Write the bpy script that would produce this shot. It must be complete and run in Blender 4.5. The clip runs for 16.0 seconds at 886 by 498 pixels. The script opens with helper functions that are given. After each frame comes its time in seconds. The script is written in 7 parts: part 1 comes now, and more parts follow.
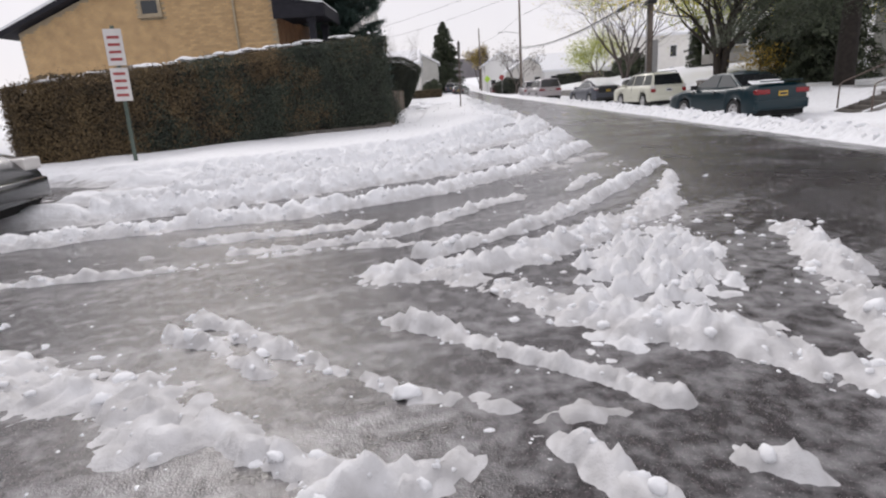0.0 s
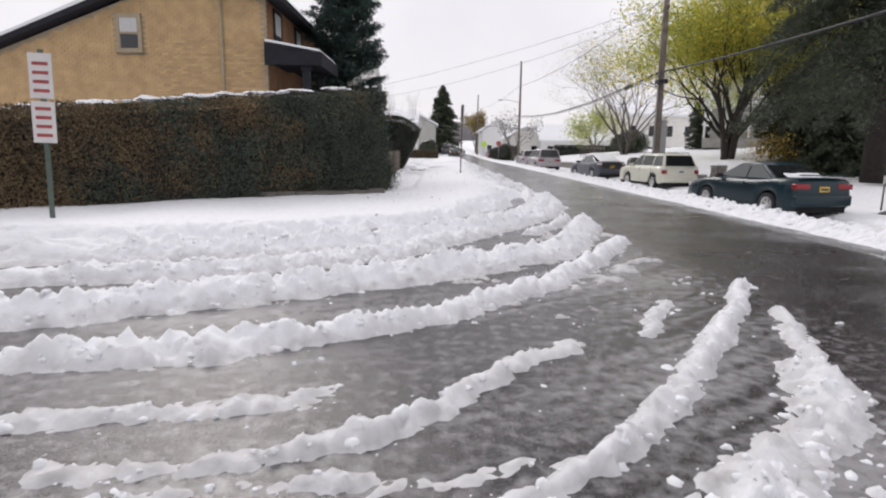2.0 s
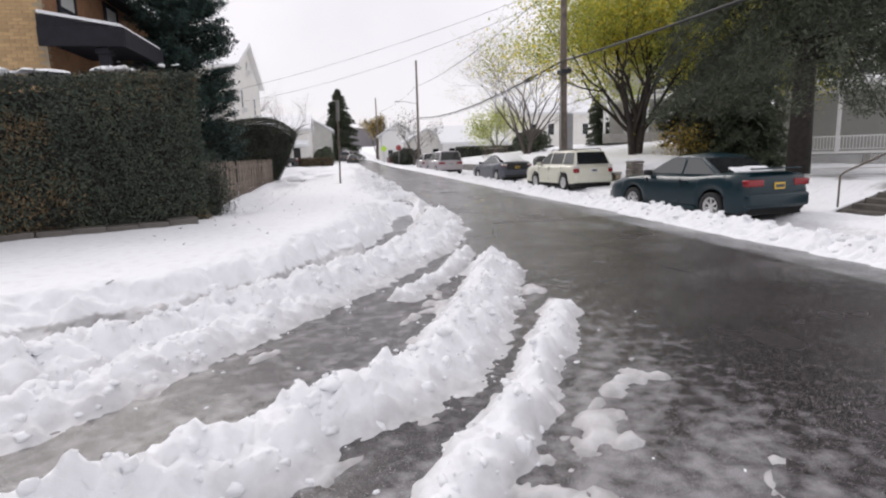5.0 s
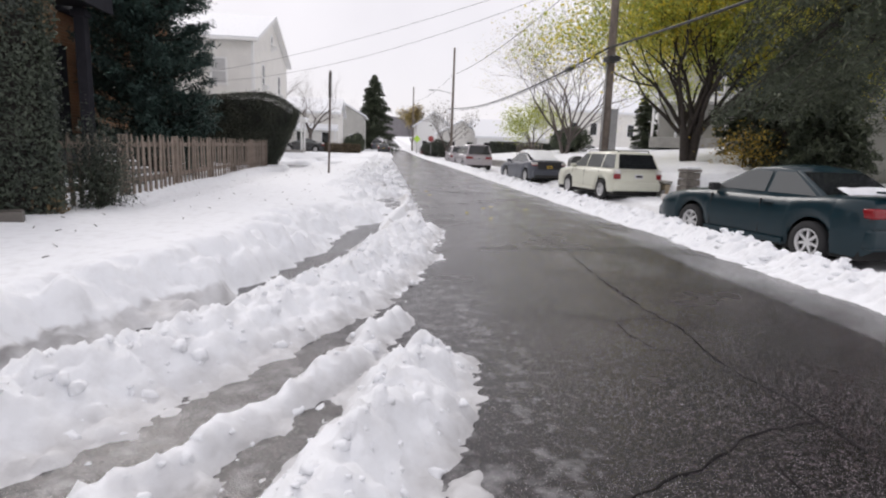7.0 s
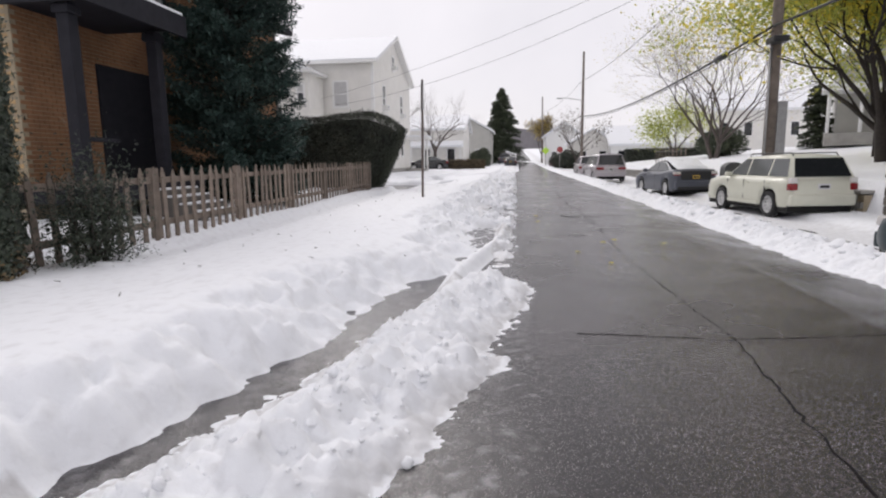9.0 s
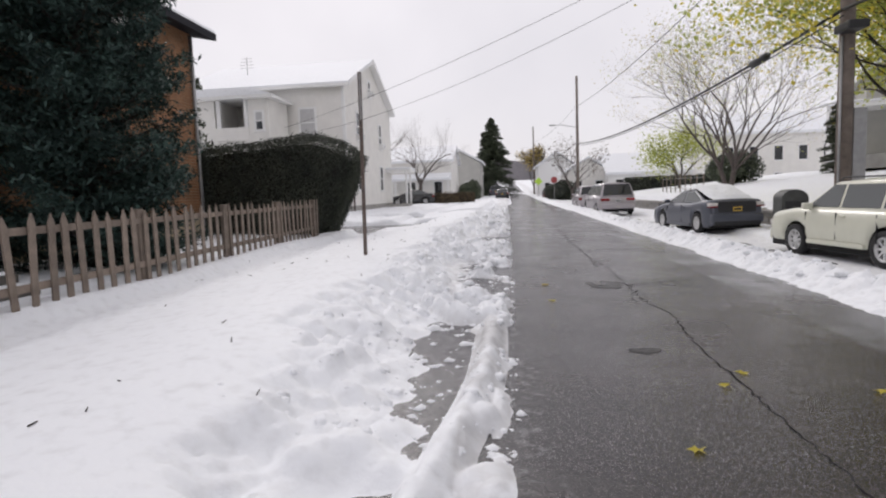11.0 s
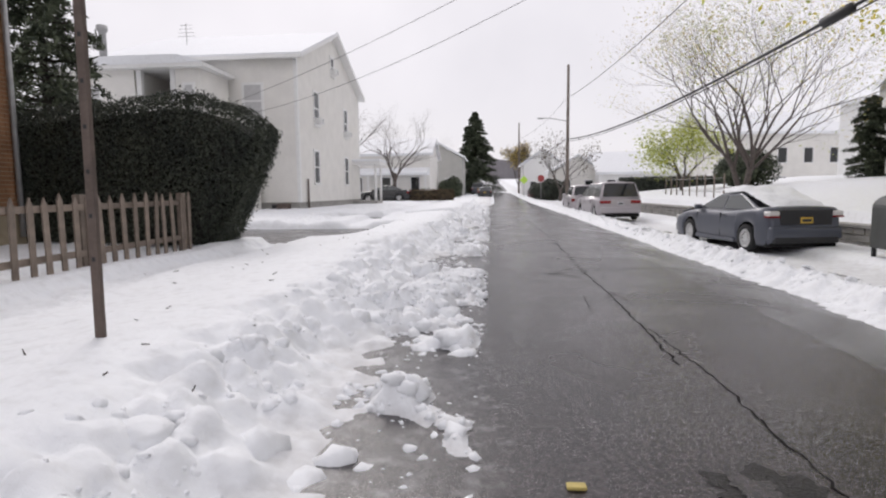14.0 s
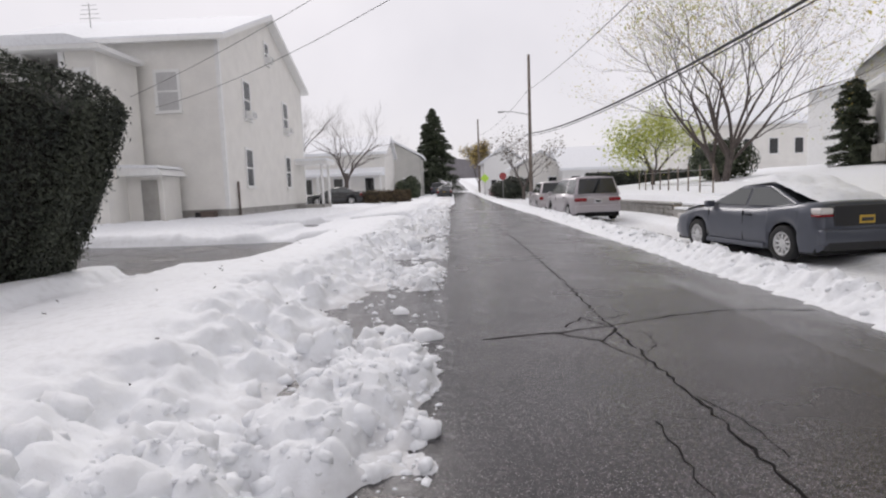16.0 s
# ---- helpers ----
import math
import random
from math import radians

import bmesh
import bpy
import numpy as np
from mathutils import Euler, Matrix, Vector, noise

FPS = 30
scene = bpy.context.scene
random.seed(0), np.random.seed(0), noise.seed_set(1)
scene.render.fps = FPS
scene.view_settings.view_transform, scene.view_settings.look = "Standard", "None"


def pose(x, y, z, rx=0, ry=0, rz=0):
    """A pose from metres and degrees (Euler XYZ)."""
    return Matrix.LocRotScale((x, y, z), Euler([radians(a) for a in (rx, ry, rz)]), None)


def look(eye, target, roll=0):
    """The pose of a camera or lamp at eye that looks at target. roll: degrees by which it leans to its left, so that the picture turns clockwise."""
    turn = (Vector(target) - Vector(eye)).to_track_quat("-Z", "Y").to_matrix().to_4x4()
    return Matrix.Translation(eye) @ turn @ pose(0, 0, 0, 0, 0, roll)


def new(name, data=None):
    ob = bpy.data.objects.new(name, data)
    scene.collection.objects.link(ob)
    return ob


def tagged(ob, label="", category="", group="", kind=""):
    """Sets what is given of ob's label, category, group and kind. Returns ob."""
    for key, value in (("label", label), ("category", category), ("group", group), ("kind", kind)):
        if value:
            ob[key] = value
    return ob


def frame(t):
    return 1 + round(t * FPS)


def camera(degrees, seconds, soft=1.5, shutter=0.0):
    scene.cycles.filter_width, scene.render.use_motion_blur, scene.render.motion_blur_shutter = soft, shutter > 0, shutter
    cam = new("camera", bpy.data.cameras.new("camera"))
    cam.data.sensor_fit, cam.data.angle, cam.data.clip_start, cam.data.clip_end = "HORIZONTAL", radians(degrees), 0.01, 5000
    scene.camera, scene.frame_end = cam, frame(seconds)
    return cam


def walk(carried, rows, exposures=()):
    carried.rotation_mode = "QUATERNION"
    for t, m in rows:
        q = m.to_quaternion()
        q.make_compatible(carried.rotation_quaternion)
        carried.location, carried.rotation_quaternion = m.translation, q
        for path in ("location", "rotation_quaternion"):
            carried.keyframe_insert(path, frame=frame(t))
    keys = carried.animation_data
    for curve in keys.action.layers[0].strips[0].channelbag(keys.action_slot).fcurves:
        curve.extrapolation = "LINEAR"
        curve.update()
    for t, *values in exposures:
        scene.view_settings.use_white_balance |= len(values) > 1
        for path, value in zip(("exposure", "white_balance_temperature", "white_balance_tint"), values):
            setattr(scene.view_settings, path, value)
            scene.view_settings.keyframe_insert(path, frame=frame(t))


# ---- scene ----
cam = camera(76.5, 16.0, soft=2.15)
PATH = [
    (0, (-0.09, -0.4, 1.14), (-0.131, 1.525, 0.605), -3.9),
    (0.5, (0.082, 0.352, 1.094), (0.302, 2.238, 0.464), -1.4),
    (1, (0.005, 1.042, 1.076), (0.242, 2.911, 0.406), -0.4),
    (1.5, (-0.091, 1.43, 1.232), (0.039, 3.379, 0.8), -1.8),
    (2, (-0.285, 1.89, 1.297), (-0.269, 3.861, 0.959), 0.7),
    (2.5, (-0.398, 2.444, 1.304), (-0.197, 4.379, 0.842), 0.3),
    (3, (-0.212, 3.312, 1.291), (0.211, 5.225, 0.891), -3.9),
    (3.5, (0.06, 4.021, 1.216), (0.82, 5.826, 0.814), -1.3),
    (4, (0.281, 4.638, 1.207), (0.878, 6.493, 0.758), -6.8),
    (4.5, (0.449, 5.222, 1.274), (0.819, 7.156, 0.924), -1.6),
    (4.7, (0.549, 5.473, 1.273), (0.887, 7.418, 0.949), -2.0),
    (6.8, (1.932, 8.659, 1.177), (2.159, 10.618, 0.842), 3.3),
    (7, (2.063, 9.004, 1.208), (2.277, 10.962, 0.863), 2.0),
    (7.5, (2.262, 9.557, 1.264), (2.155, 11.512, 0.858), 2.6),
    (8, (2.469, 10.291, 1.287), (2.309, 12.246, 0.895), 6.9),
    (8.5, (2.722, 10.966, 1.315), (2.528, 12.938, 1.048), 2.6),
    (8.7, (2.77, 11.161, 1.308), (2.523, 13.124, 1.011), -0.1),
    (10.8, (2.669, 16.056, 1.333), (2.398, 18.012, 1.016), -2.2),
    (11, (2.732, 16.506, 1.351), (2.498, 18.483, 1.161), -2.1),
    (11.5, (2.871, 17.561, 1.283), (2.826, 19.546, 1.042), -2.3),
    (12, (2.924, 18.261, 1.308), (3.015, 20.245, 1.079), -2.0),
    (12.5, (2.936, 19.177, 1.353), (3.096, 21.161, 1.165), -3.2),
    (13, (2.915, 20.011, 1.321), (2.985, 21.998, 1.106), -1.8),
    (13.5, (2.912, 21.046, 1.311), (3.028, 23.039, 1.184), -3.8),
    (14, (2.854, 21.753, 1.319), (2.68, 23.735, 1.118), -0.7),
    (14.5, (2.824, 22.751, 1.338), (2.785, 24.746, 1.197), 1.2),
    (15, (2.78, 23.524, 1.327), (2.63, 25.505, 1.098), -0.3),
    (15.5, (2.86, 24.585, 1.326), (2.843, 26.579, 1.163), 1.6),
    (16, (2.897, 25.309, 1.311), (2.857, 27.298, 1.108), -2.1),
]
walk(cam, [(t, look(eye, target, roll)) for t, eye, target, roll in PATH],
     exposures=((0.0, 0.12, 6500, 14), (1.0, 0.14, 6500, 14), (2.0, 0.15, 6500, 14), (4.5, 0.20, 6500, 14), (8.5, 0.15, 6500, 14), (11.0, 0.02, 6500, 14), (14.0, 0.09, 6500, 14), (16.0, 0.02, 6500, 14)))

# ---- world, sun, exposure ----
world = bpy.data.worlds.new("overcast_sky")
scene.world = world
world.use_nodes = True
wn, wl = world.node_tree.nodes, world.node_tree.links
wn.clear()
w_out = wn.new("ShaderNodeOutputWorld")
w_bg = wn.new("ShaderNodeBackground")
w_sky = wn.new("ShaderNodeTexSky")
w_sky.sky_type = "NISHITA"
w_sky.sun_disc = False
w_sky.sun_elevation, w_sky.sun_rotation = radians(38), radians(-25)
w_grey = wn.new("ShaderNodeMix")
w_grey.data_type = "RGBA"
w_grey.inputs[0].default_value = 0.93
w_scale = wn.new("ShaderNodeVectorMath")
w_scale.operation = "SCALE"
w_scale.inputs[3].default_value = 0.09
wl.new(w_sky.outputs[0], w_scale.inputs[0])
wl.new(w_scale.outputs[0], w_grey.inputs[6])
w_tc = wn.new("ShaderNodeTexCoord")
w_noise = wn.new("ShaderNodeTexNoise")
w_noise.inputs["Scale"].default_value = 2.2
w_noise.inputs["Detail"].default_value = 5.0
w_ramp = wn.new("ShaderNodeValToRGB")
w_ramp.color_ramp.elements[0].position, w_ramp.color_ramp.elements[1].position = 0.3, 0.72
w_ramp.color_ramp.elements[0].color = (0.80, 0.79, 0.815, 1)
w_ramp.color_ramp.elements[1].color = (0.965, 0.95, 0.97, 1)
wl.new(w_tc.outputs["Generated"], w_noise.inputs["Vector"])
wl.new(w_noise.outputs["Fac"], w_ramp.inputs["Fac"])
wl.new(w_ramp.outputs["Color"], w_grey.inputs[7])
wl.new(w_grey.outputs[2], w_bg.inputs["Color"])
w_bg.inputs["Strength"].default_value = 0.96
wl.new(w_bg.outputs[0], w_out.inputs[0])
sun = new("sun", bpy.data.lights.new("sun", "SUN"))
sun.data.energy, sun.data.angle, sun.data.color = 1.15, radians(25), (1.0, 0.97, 0.92)
sun.matrix_world = look((-17, 40, 36), (0, 0, 0))

# ---- materials ----
def material(name):
    m = bpy.data.materials.new(name)
    m.use_nodes = True
    nt = m.node_tree
    return m, nt.nodes, nt.links, nt.nodes["Principled BSDF"]


def plain(name, colour, rough=0.6, metal=0.0, vary=0.12, scale=6.0, bump=0.0, bump_scale=60.0, random_hue=0.0, coat=0.0, spec=0.5, second=None):
    """Two-scale colour variation, optional relief, optional change from piece to piece."""
    m, n, l, p = material(name)
    tc = n.new("ShaderNodeTexCoord")
    big, fine = n.new("ShaderNodeTexNoise"), n.new("ShaderNodeTexNoise")
    big.inputs["Scale"].default_value, fine.inputs["Scale"].default_value = scale, scale * 9
    big.inputs["Detail"].default_value = fine.inputs["Detail"].default_value = 3
    l.new(tc.outputs["Object"], big.inputs["Vector"])
    l.new(tc.outputs["Object"], fine.inputs["Vector"])
    add = n.new("ShaderNodeMath")
    add.operation = "MULTIPLY_ADD"
    add.inputs[1].default_value = 0.35
    l.new(fine.outputs["Fac"], add.inputs[0])
    l.new(big.outputs["Fac"], add.inputs[2])
    ramp = n.new("ShaderNodeValToRGB")
    ramp.color_ramp.elements[0].position, ramp.color_ramp.elements[1].position = 0.42, 0.95
    lo = [c * (1 - vary) for c in colour]
    hi = second or [min(1, c * (1 + vary)) for c in colour]
    ramp.color_ramp.elements[0].color, ramp.color_ramp.elements[1].color = (*lo, 1), (*hi, 1)
    l.new(add.outputs[0], ramp.inputs["Fac"])
    last = ramp.outputs["Color"]
    if random_hue:
        info, hsv = n.new("ShaderNodeObjectInfo"), n.new("ShaderNodeHueSaturation")
        mr = n.new("ShaderNodeMapRange")
        mr.inputs["To Min"].default_value, mr.inputs["To Max"].default_value = 1 - random_hue, 1 + random_hue
        l.new(info.outputs["Random"], mr.inputs["Value"])
        l.new(mr.outputs[0], hsv.inputs["Value"])
        l.new(last, hsv.inputs["Color"])
        last = hsv.outputs["Color"]
    l.new(last, p.inputs["Base Color"])
    p.inputs["Roughness"].default_value, p.inputs["Metallic"].default_value = rough, metal
    p.inputs["Coat Weight"].default_value = coat
    p.inputs["Coat Roughness"].default_value = 0.08
    p.inputs["Specular IOR Level"].default_value = spec
    if bump:
        bt, bn = n.new("ShaderNodeTexNoise"), n.new("ShaderNodeBump")
        bt.inputs["Scale"].default_value, bt.inputs["Detail"].default_value = bump_scale, 4
        bn.inputs["Strength"].default_value, bn.inputs["Distance"].default_value = bump, 0.01
        l.new(tc.outputs["Object"], bt.inputs["Vector"])
        l.new(bt.outputs["Fac"], bn.inputs["Height"])
        l.new(bn.outputs[0], p.inputs["Normal"])
    return m


def leafy(name, dark, light, rough=0.6, thin=0.0):
    """Leaves whose colour changes from leaf to leaf and from clump to clump."""
    m, n, l, p = material(name)
    geo, tc, noi = n.new("ShaderNodeNewGeometry"), n.new("ShaderNodeTexCoord"), n.new("ShaderNodeTexNoise")
    noi.inputs["Scale"].default_value = 1.6
    l.new(tc.outputs["Object"], noi.inputs["Vector"])
    mix = n.new("ShaderNodeMath")
    mix.operation = "MULTIPLY_ADD"
    mix.inputs[1].default_value = 0.5
    l.new(geo.outputs["Random Per Island"], mix.inputs[0])
    sub = n.new("ShaderNodeMath")
    sub.operation = "SUBTRACT"
    sub.inputs[1].default_value = 0.22
    l.new(noi.outputs["Fac"], sub.inputs[0])
    l.new(sub.outputs[0], mix.inputs[2])
    ramp = n.new("ShaderNodeValToRGB")
    ramp.color_ramp.elements[0].position, ramp.color_ramp.elements[1].position = 0.2, 0.8
    ramp.color_ramp.elements[0].color, ramp.color_ramp.elements[1].color = (*dark, 1), (*light, 1)
    l.new(mix.outputs[0], ramp.inputs["Fac"])
    l.new(ramp.outputs["Color"], p.inputs["Base Color"])
    p.inputs["Roughness"].default_value = rough
    p.inputs["Specular IOR Level"].default_value = 0.3
    if thin:
        tr, mx = n.new("ShaderNodeBsdfTranslucent"), n.new("ShaderNodeMixShader")
        mx.inputs[0].default_value = thin
        l.new(ramp.outputs["Color"], tr.inputs["Color"])
        l.new(p.outputs[0], mx.inputs[1])
        l.new(tr.outputs[0], mx.inputs[2])
        l.new(mx.outputs[0], n["Material Output"].inputs["Surface"])
    return m


def glassy(name, tint=(0.02, 0.025, 0.03), rough=0.05):
    m, n, l, p = material(name)
    p.inputs["Base Color"].default_value = (*tint, 1)
    p.inputs["Roughness"].default_value = rough
    p.inputs["Specular IOR Level"].default_value = 0.6
    return m


def snow_material():
    m, n, l, p = material("snow")
    tc = n.new("ShaderNodeTexCoord")
    at = n.new("ShaderNodeAttribute")
    at.attribute_name = "slush"
    noi = n.new("ShaderNodeTexNoise")
    noi.inputs["Scale"].default_value, noi.inputs["Detail"].default_value = 9, 6
    l.new(tc.outputs["Object"], noi.inputs["Vector"])
    add = n.new("ShaderNodeMath")
    add.operation = "MULTIPLY_ADD"
    add.inputs[1].default_value = 0.7
    sub = n.new("ShaderNodeMath")
    sub.operation = "SUBTRACT"
    sub.inputs[1].default_value = 0.5
    l.new(noi.outputs["Fac"], sub.inputs[0])
    l.new(sub.outputs[0], add.inputs[0])
    l.new(at.outputs["Fac"], add.inputs[2])
    ramp = n.new("ShaderNodeValToRGB")
    e = ramp.color_ramp.elements
    e[0].position, e[0].color = 0.0, (0.83, 0.845, 0.87, 1)
    e[1].position, e[1].color = 1.0, (0.13, 0.12, 0.115, 1)
    mid = e.new(0.42)
    mid.color = (0.60, 0.60, 0.61, 1)
    l.new(add.outputs[0], ramp.inputs["Fac"])
    l.new(ramp.outputs["Color"], p.inputs["Base Color"])
    rr = n.new("ShaderNodeMapRange")
    rr.inputs["To Min"].default_value, rr.inputs["To Max"].default_value = 0.75, 0.3
    l.new(at.outputs["Fac"], rr.inputs["Value"])
    l.new(rr.outputs[0], p.inputs["Roughness"])
    b1, b2, bn = n.new("ShaderNodeTexNoise"), n.new("ShaderNodeTexNoise"), n.new("ShaderNodeBump")
    b1.inputs["Scale"].default_value, b1.inputs["Detail"].default_value = 22, 8
    b2.inputs["Scale"].default_value, b2.inputs["Detail"].default_value = 190, 2
    ba = n.new("ShaderNodeMath")
    ba.operation = "MULTIPLY_ADD"
    ba.inputs[1].default_value = 0.25
    l.new(tc.outputs["Object"], b1.inputs["Vector"])
    l.new(tc.outputs["Object"], b2.inputs["Vector"])
    l.new(b2.outputs["Fac"], ba.inputs[0])
    l.new(b1.outputs["Fac"], ba.inputs[2])
    bn.inputs["Strength"].default_value, bn.inputs["Distance"].default_value = 0.45, 0.022
    l.new(ba.outputs[0], bn.inputs["Height"])
    l.new(bn.outputs[0], p.inputs["Normal"])
    p.inputs["Specular IOR Level"].default_value = 0.3
    return m


def asphalt_material():
    m, n, l, p = material("wet_asphalt")
    tc = n.new("ShaderNodeTexCoord")
    def tex(scale, detail=4, kind="ShaderNodeTexNoise"):
        t = n.new(kind)
        t.inputs["Scale"].default_value = scale
        if kind == "ShaderNodeTexNoise":
            t.inputs["Detail"].default_value = detail
        l.new(tc.outputs["Object"], t.inputs["Vector"])
        return t
    def ramp(src, p0, c0, p1, c1):
        r = n.new("ShaderNodeValToRGB")
        r.color_ramp.elements[0].position, r.color_ramp.elements[0].color = p0, (*c0, 1)
        r.color_ramp.elements[1].position, r.color_ramp.elements[1].color = p1, (*c1, 1)
        l.new(src, r.inputs["Fac"])
        return r.outputs["Color"]
    def mix(a, b, fac, kind="MIX"):
        x = n.new("ShaderNodeMix")
        x.data_type, x.blend_type = "RGBA", kind
        if isinstance(fac, float):
            x.inputs[0].default_value = fac
        else:
            l.new(fac, x.inputs[0])
        l.new(a, x.inputs[6])
        l.new(b, x.inputs[7])
        return x.outputs[2]
    stains = ramp(tex(0.55, 6).outputs["Fac"], 0.35, (0.013, 0.0114, 0.0124), 0.7, (0.031, 0.0275, 0.0295))
    grit = ramp(tex(75, 2, "ShaderNodeTexVoronoi").outputs["Color"], 0.15, (0.35, 0.34, 0.34), 0.95, (2.4, 2.3, 2.3))
    base = mix(stains, grit, 0.8, "MULTIPLY")
    mottle = ramp(tex(34, 7).outputs["Fac"], 0.38, (0.40, 0.39, 0.39), 0.64, (1.7, 1.62, 1.6))
    base = mix(base, mottle, 0.9, "MULTIPLY")
    chips = ramp(tex(190, 1).outputs["Fac"], 0.66, (0, 0, 0), 0.74, (0.50, 0.47, 0.47))
    base = mix(base, chips, 1.0, "ADD")
    # thin slush film, by its own mask
    at = n.new("ShaderNodeAttribute")
    at.attribute_name = "film"
    fn = tex(11, 10)
    add = n.new("ShaderNodeMath")
    add.operation = "MULTIPLY_ADD"
    add.inputs[1].default_value = 1.5
    off = n.new("ShaderNodeMath")
    off.operation = "SUBTRACT"
    off.inputs[1].default_value = 0.62
    l.new(fn.outputs["Fac"], off.inputs[0])
    l.new(off.outputs[0], add.inputs[0])
    l.new(at.outputs["Fac"], add.inputs[2])
    cl = n.new("ShaderNodeMapRange")
    cl.inputs["From Min"].default_value, cl.inputs["From Max"].default_value = 0.15, 0.8
    cl.inputs["To Max"].default_value = 0.72
    l.new(add.outputs[0], cl.inputs["Value"])
    grey = n.new("ShaderNodeRGB")
    grey.outputs[0].default_value = (0.36, 0.355, 0.365, 1)
    base = mix(base, grey.outputs[0], cl.outputs[0])
    l.new(base, p.inputs["Base Color"])
    wet = n.new("ShaderNodeMapRange")
    wet.inputs["From Min"].default_value, wet.inputs["From Max"].default_value = 0.35, 0.7
    wet.inputs["To Min"].default_value, wet.inputs["To Max"].default_value = 0.10, 0.32
    l.new(tex(0.8, 5).outputs["Fac"], wet.inputs["Value"])
    l.new(wet.outputs[0], p.inputs["Roughness"])
    bn = n.new("ShaderNodeBump")
    bn.inputs["Strength"].default_value, bn.inputs["Distance"].default_value = 0.3, 0.005
    l.new(tex(130, 2, "ShaderNodeTexVoronoi").outputs["Distance"], bn.inputs["Height"])
    l.new(bn.outputs[0], p.inputs["Normal"])
    p.inputs["Specular IOR Level"].default_value = 0.42
    return m


SNOW, ASPHALT = snow_material(), asphalt_material()
WOOD_FENCE = plain("weathered_picket_wood", (0.20, 0.16, 0.13), 0.8, vary=0.35, scale=5, bump=0.4, bump_scale=40, random_hue=0.2)
POLE_WOOD = plain("grey_pole_wood", (0.17, 0.14, 0.12), 0.85, vary=0.35, scale=4, bump=0.5, bump_scale=35)
BARK = plain("dark_bark", (0.036, 0.029, 0.025), 0.9, vary=0.4, scale=8, bump=0.8, bump_scale=30)
BARK_GREY = plain("grey_twig_bark", (0.10, 0.083, 0.075), 0.9, vary=0.3, scale=8)
HEDGE_LEAF = leafy("hedge_leaf", (0.058, 0.044, 0.028), (0.19, 0.135, 0.070))
HEDGE_GREEN = leafy("dark_hedge_leaf", (0.026, 0.034, 0.028), (0.080, 0.098, 0.070))
HEDGE_LEAF2 = leafy("yew_leaf", (0.024, 0.030, 0.026), (0.080, 0.090, 0.066))
CEDAR_LEAF = leafy("cedar_leaf", (0.018, 0.034, 0.032), (0.055, 0.095, 0.080))
PINE_LEAF = leafy("pine_needle", (0.034, 0.045, 0.032), (0.115, 0.135, 0.085))
MAPLE_LEAF = leafy("yellow_maple_leaf", (0.46, 0.40, 0.05), (0.86, 0.72, 0.12), thin=0.5)
MAPLE_LEAF2 = leafy("green_maple_leaf", (0.24, 0.30, 0.07), (0.60, 0.62, 0.16), thin=0.5)
PALE_LEAF = leafy("pale_yellow_leaf", (0.34, 0.26, 0.09), (0.62, 0.49, 0.18), thin=0.45)
BROWN_LEAF = leafy("brown_twig_leaf", (0.06, 0.045, 0.03), (0.16, 0.12, 0.07))
# Near-black fill for hedges: the shade deep inside is put into its colour.
CORE = plain("hedge_core_shade", (0.024, 0.022, 0.019), 0.95)
BRICK = plain("yellow_brick", (0.52, 0.355, 0.185), 0.85, vary=0.2, scale=3, random_hue=0.16, bump=0.3)
MORTAR = plain("mortar", (0.36, 0.30, 0.21), 0.9, vary=0.15)
RED_BRICK = plain("orange_brick", (0.28, 0.145, 0.075), 0.85, vary=0.3, scale=3, bump=0.3)
DARK_TRIM = plain("dark_painted_wood", (0.022, 0.022, 0.028), 0.75, vary=0.2, spec=0.2)
SIDING = plain("white_siding", (0.76, 0.745, 0.71), 0.55, vary=0.06, scale=1.5)
SIDING_GREY = plain("grey_siding", (0.44, 0.435, 0.41), 0.6, vary=0.07, scale=1.5)
WHITE = plain("white_paint", (0.78, 0.78, 0.77), 0.5, vary=0.05)
GREEN_SLATE = plain("green_grey_slate", (0.16, 0.21, 0.20), 0.7, vary=0.2)
STONE = plain("grey_stone", (0.25, 0.24, 0.225), 0.85, vary=0.3, scale=3, bump=0.6, bump_scale=18)
CONCRETE = plain("grey_concrete", (0.33, 0.32, 0.30), 0.85, vary=0.2, scale=2, bump=0.3)
WET_STEP = plain("wet_stone_step", (0.10, 0.09, 0.08), 0.5, vary=0.3, scale=4)
GLASS = glassy("window_glass", (0.016, 0.018, 0.02), 0.04)
SIDE_GLASS = glassy("pale_car_glass", (0.085, 0.092, 0.092), 0.05)
HOUSE_GLASS = glassy("house_window_glass", (0.07, 0.075, 0.08), 0.12)
HOUSE_GLASS.node_tree.nodes["Principled BSDF"].inputs["Specular IOR Level"].default_value = 0.15
CURTAIN = plain("white_curtain", (0.5, 0.5, 0.5), 0.3, vary=0.08)
TYRE = plain("tyre_rubber", (0.018, 0.018, 0.019), 0.85)
RIM = plain("alloy_rim", (0.58, 0.58, 0.58), 0.4, metal=0.25, vary=0.05)
BLACK = plain("black_plastic", (0.02, 0.02, 0.022), 0.55)
UNDER = plain("underbody", (0.012, 0.012, 0.012), 0.9)
RED_LAMP = plain("red_lamp_lens", (0.22, 0.010, 0.014), 0.15, vary=0.05)
CLEAR_LAMP = plain("clear_lamp_lens", (0.62, 0.60, 0.58), 0.15, vary=0.05)
PLATE = plain("amber_plate", (0.55, 0.36, 0.05), 0.5, vary=0.03)
PLATE_WHITE = plain("pale_plate", (0.6, 0.6, 0.62), 0.5, vary=0.03)
